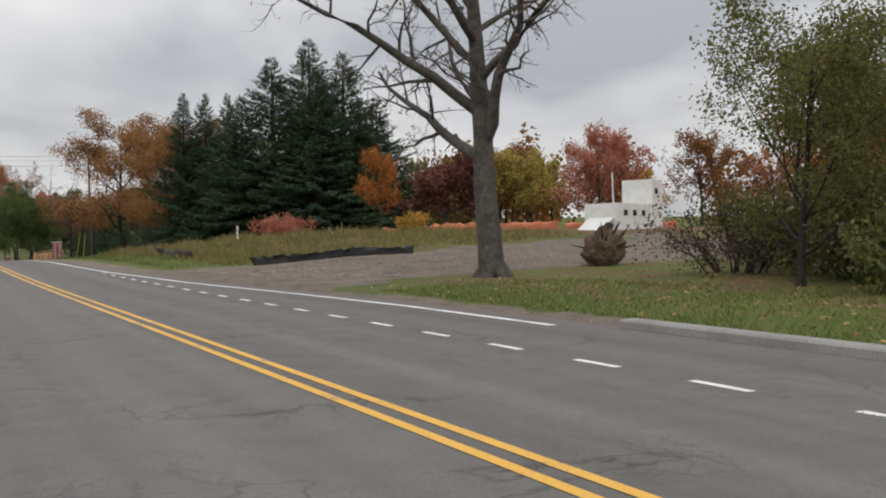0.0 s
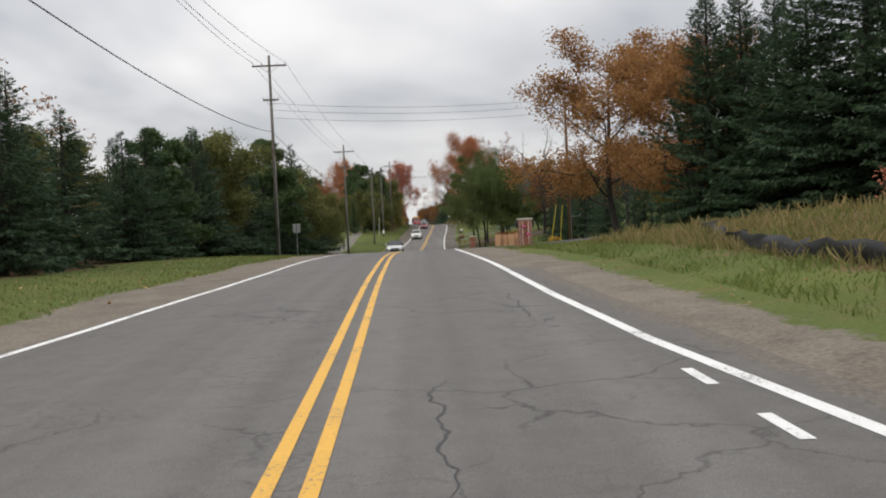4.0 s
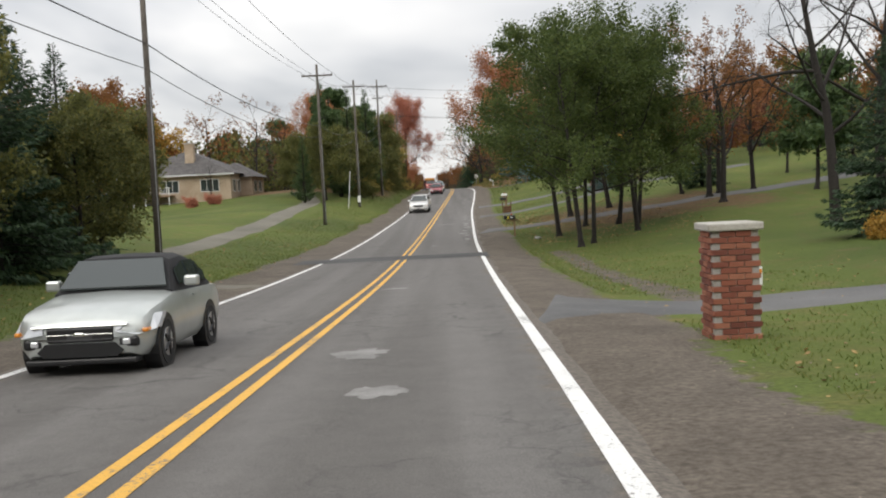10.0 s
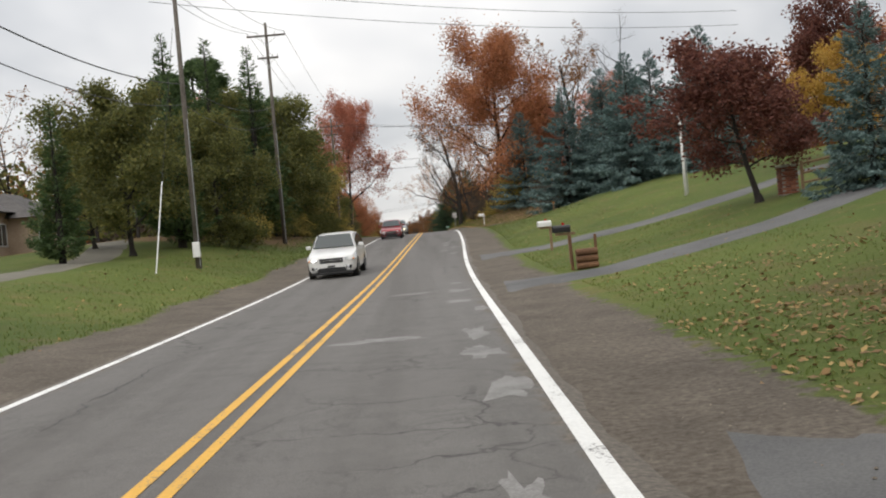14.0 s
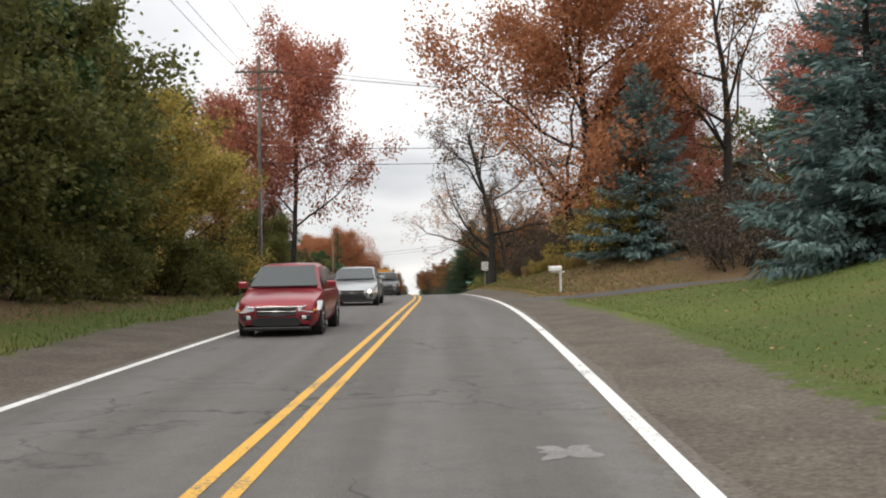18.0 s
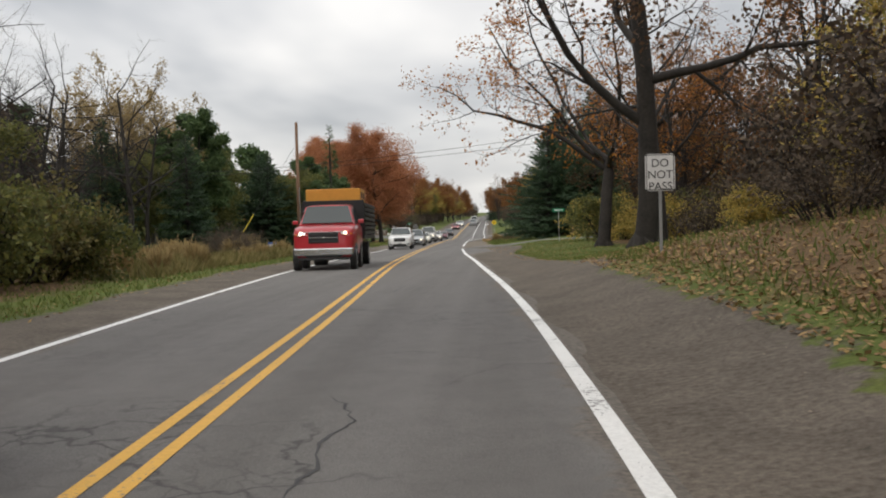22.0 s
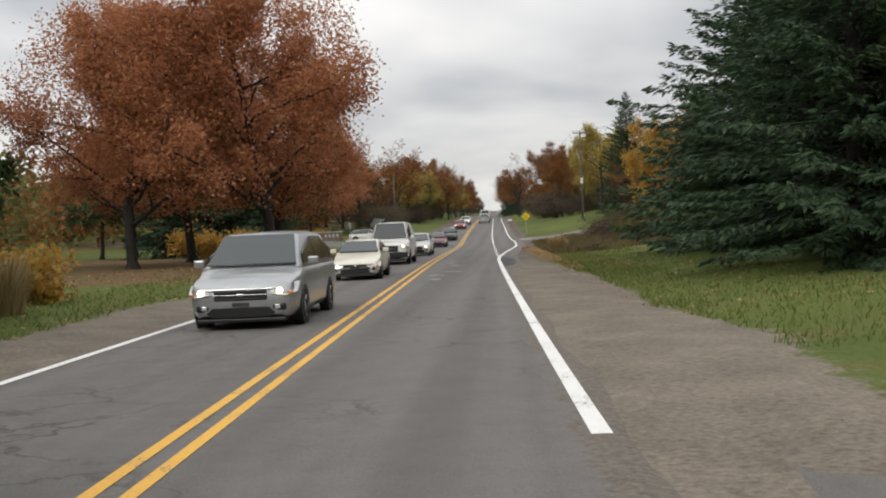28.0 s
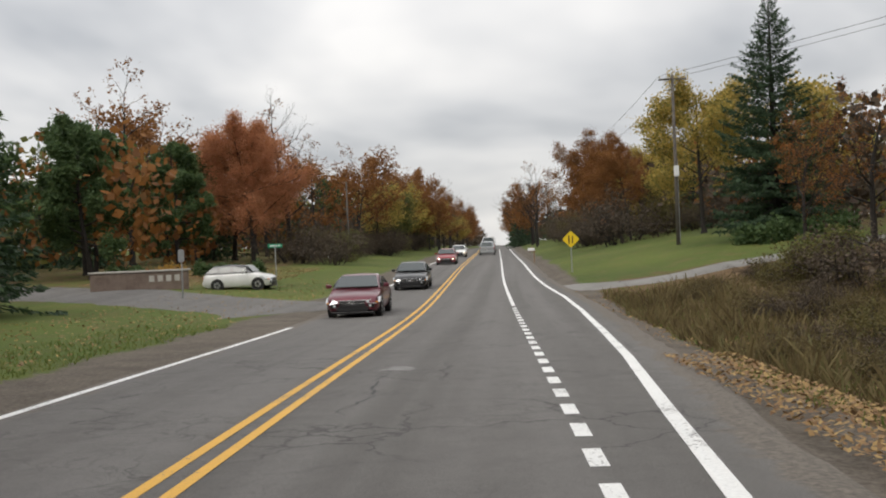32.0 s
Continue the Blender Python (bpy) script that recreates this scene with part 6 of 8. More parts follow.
mailbox(5.7, 196.1, 1.0, BLACK, WOOD, "black metal mailbox on a rough wooden post", sticker=YELLOW_PLASTIC, w=0.28, long=0.6)
mailbox(6.95, 306.7, 1.05, WHITE_SHEET, WHITE_WOOD, "pale grey mailbox on a white post", w=0.26, long=0.55)
mailbox(6.6, 232.0, 1.05, BLACK, WOOD, "dark mailbox on a crooked wooden post")
mailbox(7.0, 241.5, 1.05, WHITE_SHEET, WOOD, "light mailbox on a wooden post")
mailbox(6.2, 556, 1.05, WHITE_SHEET, WOOD, "small white mailbox by the drive")


def log_stand(lat, y):
    root = empty("log_stand", at(lat, y), "small brown stand of rough split logs by the drive", "log pile")
    for k in range(3):
        for j in range(3):
            b = bmesh.new()
            rod(b, (-0.32 + 0.03 * j, -0.22 + 0.2 * j, 0.1 + 0.2 * k), (0.32, -0.2 + 0.19 * j + 0.02 * k, 0.11 + 0.2 * k), 0.1, 0.095, 9)
            part("log", b, RUST_WOOD, root)
    for x in (-0.36, 0.36):
        part("post", rod(bmesh.new(), (x, 0.3, -0.2), (x * 1.05, 0.3, 1.0), 0.045, n=8), RUST_WOOD, root)


RUST_WOOD = rough_surface("rusty_brown_wood", (0.07, 0.035, 0.018), (0.2, 0.1, 0.05), 1.5, 18.0, 0.9, 0.6)
log_stand(6.6, 228.6)


def brick_pillar(lat, y, w, h, label, lantern=False):
    root = empty("brick_pillar", at(lat, y), label, "pillar", "brick pillars")
    part("core", box(bmesh.new(), -w / 2 + 0.012, w / 2 - 0.012, -w / 2 + 0.012, w / 2 - 0.012, -0.4, h), MORTAR, root)
    bm = box(bmesh.new(), -0.5, 0.5, -0.5, 0.5, -0.5, 0.5)
    me = bpy.data.meshes.new("brick")
    bmesh.ops.bevel(bm, geom=list(bm.edges), offset=0.03, segments=1, affect="EDGES")
    bm.to_mesh(me); bm.free()
    me.materials.append(BRICK_RED)
    rows = int(h / 0.075)
    n = max(3, int(round(w / 0.205)))
    for r in range(rows):
        z = (r + 0.5) * h / rows
        for side in range(4):
            for k in range(n):
                u = -w / 2 + (k + 0.5) * w / n + (w / n / 2 if r % 2 else 0)
                if u > w / 2 - 0.03:
                    continue
                ln = w / n - 0.012
                if r % 2 and k == n - 1:
                    continue
                ob = new("brick", me)
                ob.parent = root
                ob.matrix_basis = pose(0, 0, 0, 0, 0, 90 * side) @ Matrix.Translation((u, -w / 2 + 0.035, z)) @ Matrix.Diagonal((ln, 0.09, h / rows - 0.011, 1))
    part("cap", box(bmesh.new(), -w / 2 - 0.05, w / 2 + 0.05, -w / 2 - 0.05, w / 2 + 0.05, h, h + 0.1, 0.02), STONE_CAP, root, "pale stone cap")
    if lantern:
        for s in (-1, 1):
            b = bmesh.new()
            box(b, s * (w / 2 + 0.09) - 0.06, s * (w / 2 + 0.09) + 0.06, -0.09, 0.09, h - 0.42, h - 0.12, 0.02)
            ln = part("lantern", b, BLACK, root, "black wall lantern")
            part("lantern_top", rod(bmesh.new(), (s * (w / 2 + 0.09), 0, h - 0.13), (s * (w / 2 + 0.09), 0, h - 0.02), 0.08, 0.015, 8), BLACK, ln)
        for x, z in ((-0.1, h * 0.75), (0.12, h * 0.45)):
            b = bmesh.new()
            bmesh.ops.create_icosphere(b, subdivisions=1, radius=0.09, matrix=Matrix.Translation((x, -w / 2 - 0.05, z)))
            part("ribbon_bow", b, plain("pink_ribbon", (0.6, 0.06, 0.25), 0.6), root, "pink ribbon bow")
        for x in (-0.16, 0.16):
            part("ribbon", box(bmesh.new(), x - 0.012, x + 0.012, -w / 2 - 0.012, -w / 2 - 0.008, 0.1, h - 0.05), WHITE_SHEET, root)
    return root


def paper_bag(lat, y, tilt):
    root = empty("leaf_bag", at(lat, y, 0, tilt * 20), "brown paper yard bag stuffed with leaves", "bag", "leaf bags")
    bm = bmesh.new()
    rings = []
    rnd = random.Random(int(lat * 100 + y))
    for z, w in ((0, 0.2), (0.04, 0.23), (0.3, 0.25), (0.55, 0.24), (0.75, 0.21), (0.84, 0.2)):
        rings.append([(math.copysign(abs(math.cos(a)) ** 0.45, math.cos(a)) * w * rnd.uniform(0.93, 1.07), math.copysign(abs(math.sin(a)) ** 0.45, math.sin(a)) * w * 0.85 * rnd.uniform(0.93, 1.07), z + (rnd.uniform(-0.05, 0.05) if z > 0.8 else 0)) for a in [k * math.pi / 8 for k in range(16)]])
    loft(bm, rings)
    part("sack", bm, PAPER_BAG, root)
    me = leaf_quads([Vector((0, 0, 0.86)), Vector((0.08, 0.04, 0.88)), Vector((-0.08, 0, 0.87))], 60, 0.1, 0.07, int(y))
    quads_object("leaves", me, LEAF["brown"], root)


# ---- house ----
def hip_roof(bm, x0, x1, y0, y1, z, rise, over=0.6):
    x0, x1, y0, y1 = x0 - over, x1 + over, y0 - over, y1 + over
    short = min(x1 - x0, y1 - y0) / 2
    if (x1 - x0) > (y1 - y0):
        r0, r1 = (x0 + short, (y0 + y1) / 2, z + rise), (x1 - short, (y0 + y1) / 2, z + rise)
        order = lambda c, a, b: ((c[0], c[1], b, a), (c[1], c[2], b), (c[2], c[3], a, b), (c[3], c[0], a))
    else:
        r0, r1 = ((x0 + x1) / 2, y0 + short, z + rise), ((x0 + x1) / 2, y1 - short, z + rise)
        order = lambda c, a, b: ((c[0], c[1], a), (c[1], c[2], b, a), (c[2], c[3], b), (c[3], c[0], a, b))
    c = [bm.verts.new(p) for p in ((x0, y0, z), (x1, y0, z), (x1, y1, z), (x0, y1, z))]
    a, b = bm.verts.new(r0), bm.verts.new(r1)
    for f in order(c, a, b):
        bm.faces.new(f)
    bm.faces.new(c[::-1])
    return bm


def house_window(parent, x, y, z, w, h, face, panes=2):
    """face: 'x' looks along +x, 'y' looks along -y."""
    def bx(u0, u1, d0, d1, z0, z1):
        return box(bmesh.new(), *((d0, d1, u0, u1) if face == "x" else (u0, u1, -d1, -d0)), z0, z1)
    m = Matrix.Translation((x, y, z))
    win = part("window", bx(-w / 2, w / 2, -0.05, 0.03, -h / 2, h / 2), WINDOW_GLASS, parent)
    win.matrix_basis = m
    for u0, u1, z0, z1 in ((-w / 2 - 0.08, -w / 2, -h / 2 - 0.08, h / 2 + 0.08), (w / 2, w / 2 + 0.08, -h / 2 - 0.08, h / 2 + 0.08), (-w / 2, w / 2, h / 2, h / 2 + 0.08), (-w / 2, w / 2, -h / 2 - 0.08, -h / 2)):
        part("window_frame", bx(u0, u1, -0.05, 0.06, z0, z1), WHITE_WOOD, win)
    for k in range(1, panes):
        u = -w / 2 + w * k / panes
        part("mullion", bx(u - 0.03, u + 0.03, 0, 0.05, -h / 2, h / 2), WHITE_WOOD, win)
    return win


def brick_house():
    base = road_z(265) - 0.1
    root = empty("house", pose(road_x(268) - 33.0, 268, base, 0, 0, 0), "tan brick house with a grey hip roof", "house")
    walls = part("wall", box(bmesh.new(), -7.5, 6.0, -7.0, 8.0, -1.0, 4.6), TAN_BRICK, root, "tan brick wall")
    part("wall", box(bmesh.new(), 2.0, 7.5, -1.0, 7.5, -1.0, 4.2), TAN_BRICK, root, "tan brick wall")
    part("roof", hip_roof(bmesh.new(), -7.5, 6.0, -7.0, 8.0, 4.6, 3.4), SHINGLE, root, "grey shingle hip roof")
    part("roof", hip_roof(bmesh.new(), 2.0, 7.5, -1.0, 7.5, 4.2, 2.0), SHINGLE, root, "grey shingle hip roof")
    part("fascia", box(bmesh.new(), -8.1, 6.6, -7.62, -7.58, 4.45, 4.62), WHITE_WOOD, root)
    ch = part("chimney", box(bmesh.new(), -0.2, 0.9, -4.2, -3.2, 4.0, 8.6), TAN_BRICK, root, "tan brick chimney")
    part("chimney_cap", box(bmesh.new(), -0.28, 0.98, -4.28, -3.12, 8.6, 8.75), STONE_CAP, ch)
    for x in (-5.2, -1.6, 3.4):
        house_window(root, x, -7.0, 3.2, 2.2, 1.4, "y", 3)
        house_window(root, x, -7.0, 0.5, 2.0, 1.3, "y", 2)
    for y in (-5.0, -2.2):
        house_window(root, 6.0, y, 3.1, 1.5, 1.4, "x")
    for y in (1.2, 4.6):
        house_window(root, 7.5, y, 3.0, 1.6, 1.3, "x")
    deck = part("deck", box(bmesh.new(), -7.0, -1.0, -9.4, -7.0, 2.0, 2.2), WOOD, root, "wooden deck with white railing")
    for k in range(5):
        part("deck_post", box(bmesh.new(), -6.9 + 1.45 * k - 0.06, -6.9 + 1.45 * k + 0.06, -9.38, -9.26, -1.0, 3.2), WHITE_WOOD, deck)
    part("deck_rail", box(bmesh.new(), -7.0, -1.0, -9.4, -9.3, 3.1, 3.2), WHITE_WOOD, deck)
    for k in range(28):
        part("baluster", box(bmesh.new(), -6.8 + 0.2 * k - 0.02, -6.8 + 0.2 * k + 0.02, -9.36, -9.32, 2.2, 3.1), WHITE_WOOD, deck)
    return root


brick_house()


def white_hut():
    """A low white building with a small raised tower at one end, behind the bare ground."""
    x = road_x(70) + 43.5
    root = empty("site_building", pose(x, 70, ground_z(x, 70) - 0.2, 0, 0, 24), "small white boarded building with a raised end tower", "building")
    part("wall", box(bmesh.new(), -3.4, 2.2, -1.4, 1.4, -0.6, 2.0, 0.02), WHITE_WOOD, root, "white boarded wall")
    tw = part("tower", box(bmesh.new(), 2.2, 3.9, -1.3, 1.3, -0.6, 3.9, 0.02), WHITE_WOOD, root, "white boarded tower")
    part("tower_window", box(bmesh.new(), 2.6, 3.0, -1.34, -1.28, 2.8, 3.2), BLACK, tw)
    for x0 in (-2.6, -1.2, 0.2):
        part("window", box(bmesh.new(), x0, x0 + 0.5, -1.44, -1.38, 1.1, 1.5), BLACK, root)
    part("pole", rod(bmesh.new(), (-1.6, 0, 2.0), (-1.7, 0, 4.3), 0.05, n=8), WHITE_WOOD, root)
    part("ramp", panel(bmesh.new(), [(-5.6, -1, -0.2), (-3.4, -1, 0.9), (-3.4, 1, 0.9), (-5.6, 1, -0.2)], 0.08), WHITE_WOOD, root)
    return root


white_hut()


def root_stump(lat, y):
    root = empty("tree_stump", at(lat, y), "upturned tree stump with soil on its roots", "stump")
    bm = bmesh.new()
    bmesh.ops.create_icosphere(bm, subdivisions=4, radius=1.0)
    for v in bm.verts:
        n = noise.noise(v.co * 2.2) * 0.28 + noise.noise(v.co * 6.0) * 0.12
        v.co = Vector((v.co.x * 0.8, v.co.y * 0.7, v.co.z * 0.75 + 0.55)) * (1 + n)
        v.co.z = max(v.co.z, -0.1)
    part("root_ball", bm, SOIL, root)
    rnd = random.Random(4)
    for k in range(16):
        a, b = rnd.uniform(0, 6.28), rnd.uniform(0.1, 1.3)
        d = Vector((math.cos(a) * math.cos(b), math.sin(a) * math.cos(b), math.sin(b)))
        r = bmesh.new()
        rod(r, Vector((0, 0, 0.5)) + d * 0.6, Vector((0, 0, 0.5)) + d * rnd.uniform(0.95, 1.4), 0.05, 0.012, 5)
        part("root", r, BARK, root)
    part("trunk_stub", rod(bmesh.new(), (0.2, 0.2, 1.0), (0.5, 0.3, 1.55), 0.2, 0.16, 9), BARK, root)


root_stump(19.0, 40.3)


def fabric_fence(name, points, h, mat, label, sag=0.2):
    """A limp strip of sheet along (lat, y) points."""
    rows = [[], [], [], []]
    rnd = random.Random(len(points) + int(h * 10))
    for (l0, y0), (l1, y1) in zip(points, points[1:]):
        for k in range(10):
            f = k / 10
            l, y = l0 + (l1 - l0) * f, y0 + (y1 - y0) * f
            x = road_x(y) + l
            z = ground_z(x, y)
            hh = h * rnd.uniform(0.75, 1.1)
            for j in range(4):
                g = j / 3
                rows[j].append((x + rnd.uniform(-sag, sag) * g, y + rnd.uniform(-sag, sag) * g, z - 0.05 + hh * g))
    ob = grid_object(name, rows, mat)
    so = ob.modifiers.new("thick", "SOLIDIFY")
    so.thickness = 0.015
    return tagged(ob, label, "fence")


fabric_fence("silt_fence", [(11.6, 82.5), (10.2, 76), (9.2, 69), (9.4, 63)], 0.5, FABRIC, "slumped black fabric silt fence on bare ground")
fabric_fence("silt_fence", [(9.8, 54.5), (11.5, 54), (13.5, 53.6), (15.5, 53.6), (18, 54)], 0.45, FABRIC, "fallen black fabric silt fence on bare ground")
fabric_fence("barrier_fence", [(30, 84), (35, 83), (40, 82), (46, 81)], 0.8, ORANGE_MESH, "orange plastic barrier fence behind the mound")
fabric_fence("barrier_fence", [(48, 84), (54, 83), (60, 82)], 0.8, ORANGE_MESH, "orange plastic barrier fence behind the mound")

# bags and pillars
for k, dl in enumerate((0, 0.42, 0.86, 1.28, 1.7)):
    paper_bag(6.5 + dl, 115.0 + 0.25 * (k % 2), k - 2)
brick_pillar(7.2, 101.5, 0.72, 1.45, "square red brick gate pillar with ribbons and lanterns", True)
brick_pillar(5.9, 150.4, 0.62, 1.42, "square red brick pillar with a stone cap")
brick_pillar(15.6, 236.5, 0.6, 1.0, "low red brick garden pillar")


def kerb(y0, y1, lat):
    def lt(y):
        return edge_right(y) + 0.9 if lat is None else lat
    rows = []
    n = int((y1 - y0) / 0.8)
    for i in range(n + 1):
        y = y0 + (y1 - y0) * i / n
        x, z = road_x(y) + lt(y), road_z(y)
        rows.append([(x, y, z - 0.2), (x, y, z + 0.11), (x + 0.03, y, z + 0.14), (x + 0.3, y, z + 0.15), (x + 0.32, y, z - 0.2)])
    return tagged(grid_object("kerb", rows, CONCRETE, False), "low worn concrete kerb along the turn lane", "kerb", kind="structure")


kerb(-30, 23.0, 6.35)


GALVANISED = plain("dull_galvanised_steel", (0.42, 0.42, 0.41), 0.6, 0.4)


def culvert(lat, y):
    root = empty("culvert_pipe", at(lat, y, 0.0, 20), "pale culvert pipe end in the ditch", "pipe")
    bm = bmesh.new()
    ring = []
    for r, y0, y1 in ((0.11, 0, 0.5),):
        a = [(math.cos(k * math.pi / 8) * r, y0, math.sin(k * math.pi / 8) * r) for k in range(16)]
        b = [(x, y1, z) for x, _, z in a]
        c = [(x * 0.85, y0, z * 0.85) for x, _, z in a]
        d = [(x * 0.85, y1, z * 0.85) for x, _, z in a]
        va, vb, vc, vd = ([bm.verts.new(p) for p in r_] for r_ in (a, b, c, d))
        for k in range(16):
            j = (k + 1) % 16
            bm.faces.new((va[k], va[j], vb[j], vb[k])); bm.faces.new((vc[j], vc[k], vd[k], vd[j])); bm.faces.new((va[j], va[k], vc[k], vc[j]))
    part("pipe", bm, GALVANISED, root)


culvert(6.9, 192.4)


def cabinet(lat, y):
    root = empty("utility_cabinet", at(lat, y), "white metal utility cabinet on the grass", "cabinet")
    part("body", box(bmesh.new(), -0.55, 0.55, -0.35, 0.35, -0.1, 1.6, 0.03), WHITE_SHEET, root)
    part("lid", box(bmesh.new(), -0.6, 0.6, -0.4, 0.4, 1.6, 1.68, 0.02), WHITE_SHEET, root)
    part("door_seam", box(bmesh.new(), -0.01, 0.01, -0.362, -0.35, 0.1, 1.5), BLACK, root)


cabinet(-15.4, 579.5)


def entrance_wall(lat, y):
    root = empty("entrance_sign", at(lat, y, 0, 15), "low brown stone entrance sign with raised letters", "sign")
    part("wall", box(bmesh.new(), -2.6, 2.6, -0.25, 0.25, -0.2, 0.95, 0.04), rough_surface("brown_stone", (0.1, 0.07, 0.055), (0.22, 0.17, 0.14), 2.0, 20.0, 0.95, 0.5), root)
    part("cap", box(bmesh.new(), -2.7, 2.7, -0.32, 0.32, 0.95, 1.05, 0.02), STONE_CAP, root)
    for k in range(4):
        part("letter_bar", box(bmesh.new(), 0.5 + 0.45 * k, 0.78 + 0.45 * k, -0.27, -0.25, 0.4, 0.75), STONE_CAP, root)


entrance_wall(-16.7, 522.8)


def board_fence(points, label):
    root = empty("board_fence", at(*points[0]), label, "fence")
    base = root.matrix_basis.translation
    ps = []
    for (l0, y0), (l1, y1) in zip(points, points[1:]):
        n = max(1, int(math.hypot(l1 - l0, y1 - y0) / 2.4))
        for k in range(n):
            f = k / n
            ps.append((l0 + (l1 - l0) * f, y0 + (y1 - y0) * f))
    ps.append(points[-1])
    vs = [at(*p).translation - base for p in ps]
    for v in vs:
        b = bmesh.new()
        rod(b, v + Vector((0, 0, -0.3)), v + Vector((0, 0, 1.15)), 0.06, n=7)
        part("post", b, WOOD, root)
    for a, b_ in zip(vs, vs[1:]):
        for z in (0.35, 0.7, 1.05):
            b = bmesh.new()
            rod(b, a + Vector((0, 0, z)), b_ + Vector((0, 0, z)), 0.05, n=5)
            part("rail", b, WOOD, root)


board_fence([(14, 420), (22, 417), (32, 415)], "brown split-rail fence beyond the side road")
board_fence([(15.8, 235.5), (19.5, 233)], "short white garden fence beside a pillar")


# ---- drives and side roads ----
def drive(label, points, width, mat=DRIVE, name="driveway", up=0.035, steps=40):
    return tagged(ground_strip(name, points, width, mat, up, steps), label, "driveway", kind="structure")


flare = lambda w, extra: (lambda f: w + 0.6 * extra * max(0.0, 1 - f * 4) ** 2)
drive("dark asphalt driveway beside brick pillar", [(3.85, 107.5), (7, 107.4), (12, 109), (20, 113), (34, 120)], flare(4.6, 7), rough_surface("dark_drive", (0.03, 0.03, 0.032), (0.085, 0.085, 0.088), 0.4, 40.0, 0.85, 0.4))
drive("grey asphalt driveway past a brick pillar", [(3.9, 156), (7, 155.5), (14, 156), (24, 158), (36, 160)], flare(3.4, 6))
drive("grey asphalt driveway past a mailbox", [(3.9, 204.5), (7, 204), (12, 204.5), (20, 207), (34, 214)], flare(3.6, 6))
drive("narrow asphalt driveway up the lawn", [(3.95, 226.8), (7, 226.6), (11, 228), (18, 231), (30, 234)], flare(2.8, 5))
drive("narrow asphalt driveway up the lawn", [(3.95, 244.8), (6, 244.7), (8.5, 244), (13, 243), (20, 246), (30, 250)], flare(2.8, 5))
drive("dark asphalt driveway beside a mailbox", [(4.7, 301.0), (7, 300), (12, 298.5), (20, 297), (34, 296)], flare(4.2, 6), rough_surface("dark_drive", (0.03, 0.03, 0.032), (0.085, 0.085, 0.088), 0.4, 40.0, 0.85, 0.4))
drive("asphalt side road meeting the main road", [(3.9, 410.2), (8, 410), (14, 408), (24, 406), (50, 404)], flare(8.2, 4), ASPHALT, "side_road")
drive("asphalt side street meeting the main road", [(-3.7, 509), (-8, 512), (-14, 517), (-24, 523), (-45, 530)], flare(8.0, 10), ASPHALT, "side_road")
drive("pale driveway climbing the lawn", [(5.6, 521), (9, 518), (14, 518.5), (20, 521), (28, 525), (40, 532)], flare(3.2, 3), rough_surface("pale_drive", (0.12, 0.115, 0.105), (0.26, 0.25, 0.235), 0.4, 30.0, 0.95, 0.4))
drive("pale driveway climbing to the house", [(-4.2, 166), (-8.5, 170), (-11.6, 181), (-12.2, 196), (-12.8, 212), (-13.5, 230), (-14.2, 246), (-18.5, 262)], flare(2.2, 3), rough_surface("worn_drive", (0.09, 0.085, 0.065), (0.19, 0.175, 0.14), 0.4, 30.0, 0.95, 0.4))
drive("rough stony dirt lot entrance", [(6.0, 45.5), (9, 45.5), (14, 46.5), (22, 49), (40, 54)], flare(15.0, 10), rough_surface("stony_dirt", (0.05, 0.04, 0.03), (0.19, 0.155, 0.12), 0.8, 10.0, 1.0, 1.0), "dirt_lot", 0.03)
drive("asphalt side street where the drive begins", [(-3.7, 12), (-10, 14), (-25, 20), (-60, 34)], flare(9.0, 12), ASPHALT, "side_road")

# patches, tar band and pale worn spots
tagged(strip("tar_band", PATCH_Y - 1.6, PATCH_Y + 1.6, wobble(-5.2, 0.5, 21.0), wobble(3.66, 0.12, 22.0), TAR, 0.008, 0.8), "dark fresh tar band across the road", "road patch", kind="structure")
patch_rnd = random.Random(9)


def patch(lat, y, w, l, mat, label="pale worn patch in the asphalt"):
    n = 28
    ring = []
    seed = patch_rnd.uniform(0, 99)
    for k in range(n):
        a = 2 * math.pi * k / n
        c, s = math.cos(a), math.sin(a)
        r = 0.8 + 0.55 * noise.noise(Vector((c * 1.3 + seed, s * 1.3, 0))) + 0.4 * noise.noise(Vector((c * 5 + seed, s * 5, 3)))
        ly = y + math.copysign(abs(s) ** 0.75, s) * l / 2 * r
        lx = lat + math.copysign(abs(c) ** 0.75, c) * w / 2 * r
        ring.append((road_x(ly) + lx, ly, road_z(ly) + 0.004))
    mid = (road_x(y) + lat, y, road_z(y) + 0.004)
    ob = mesh_object("road_patch", [mid] + ring, [(0, 1 + k, 1 + (k + 1) % n) for k in range(n)], mat)
    return tagged(ob, label, "road patch", "road patches", "structure")


def crack(lat, y, l):
    """A thin crooked seam of tar along the lane."""
    seed = patch_rnd.uniform(0, 99)
    n = int(l / 0.12)
    rows = []
    for k in range(n + 1):
        yy = y + l * k / n
        c = lat + 0.35 * noise.noise(Vector((seed, yy * 0.9, 0))) + 0.12 * noise.noise(Vector((seed, yy * 4, 2)))
        h = 0.004 + 0.022 * max(0.0, noise.noise(Vector((seed + 7, yy * 2.2, 0))) + 0.45) * min(1.0, 4 * k / n, 4 * (n - k) / n)
        rows.append([(road_x(yy) + c - h, yy, road_z(yy) + 0.004), (road_x(yy) + c + h, yy, road_z(yy) + 0.004)])
    return tagged(grid_object("road_crack", rows, TAR), "thin dark crack filled with tar", "road crack", "road cracks", "structure")


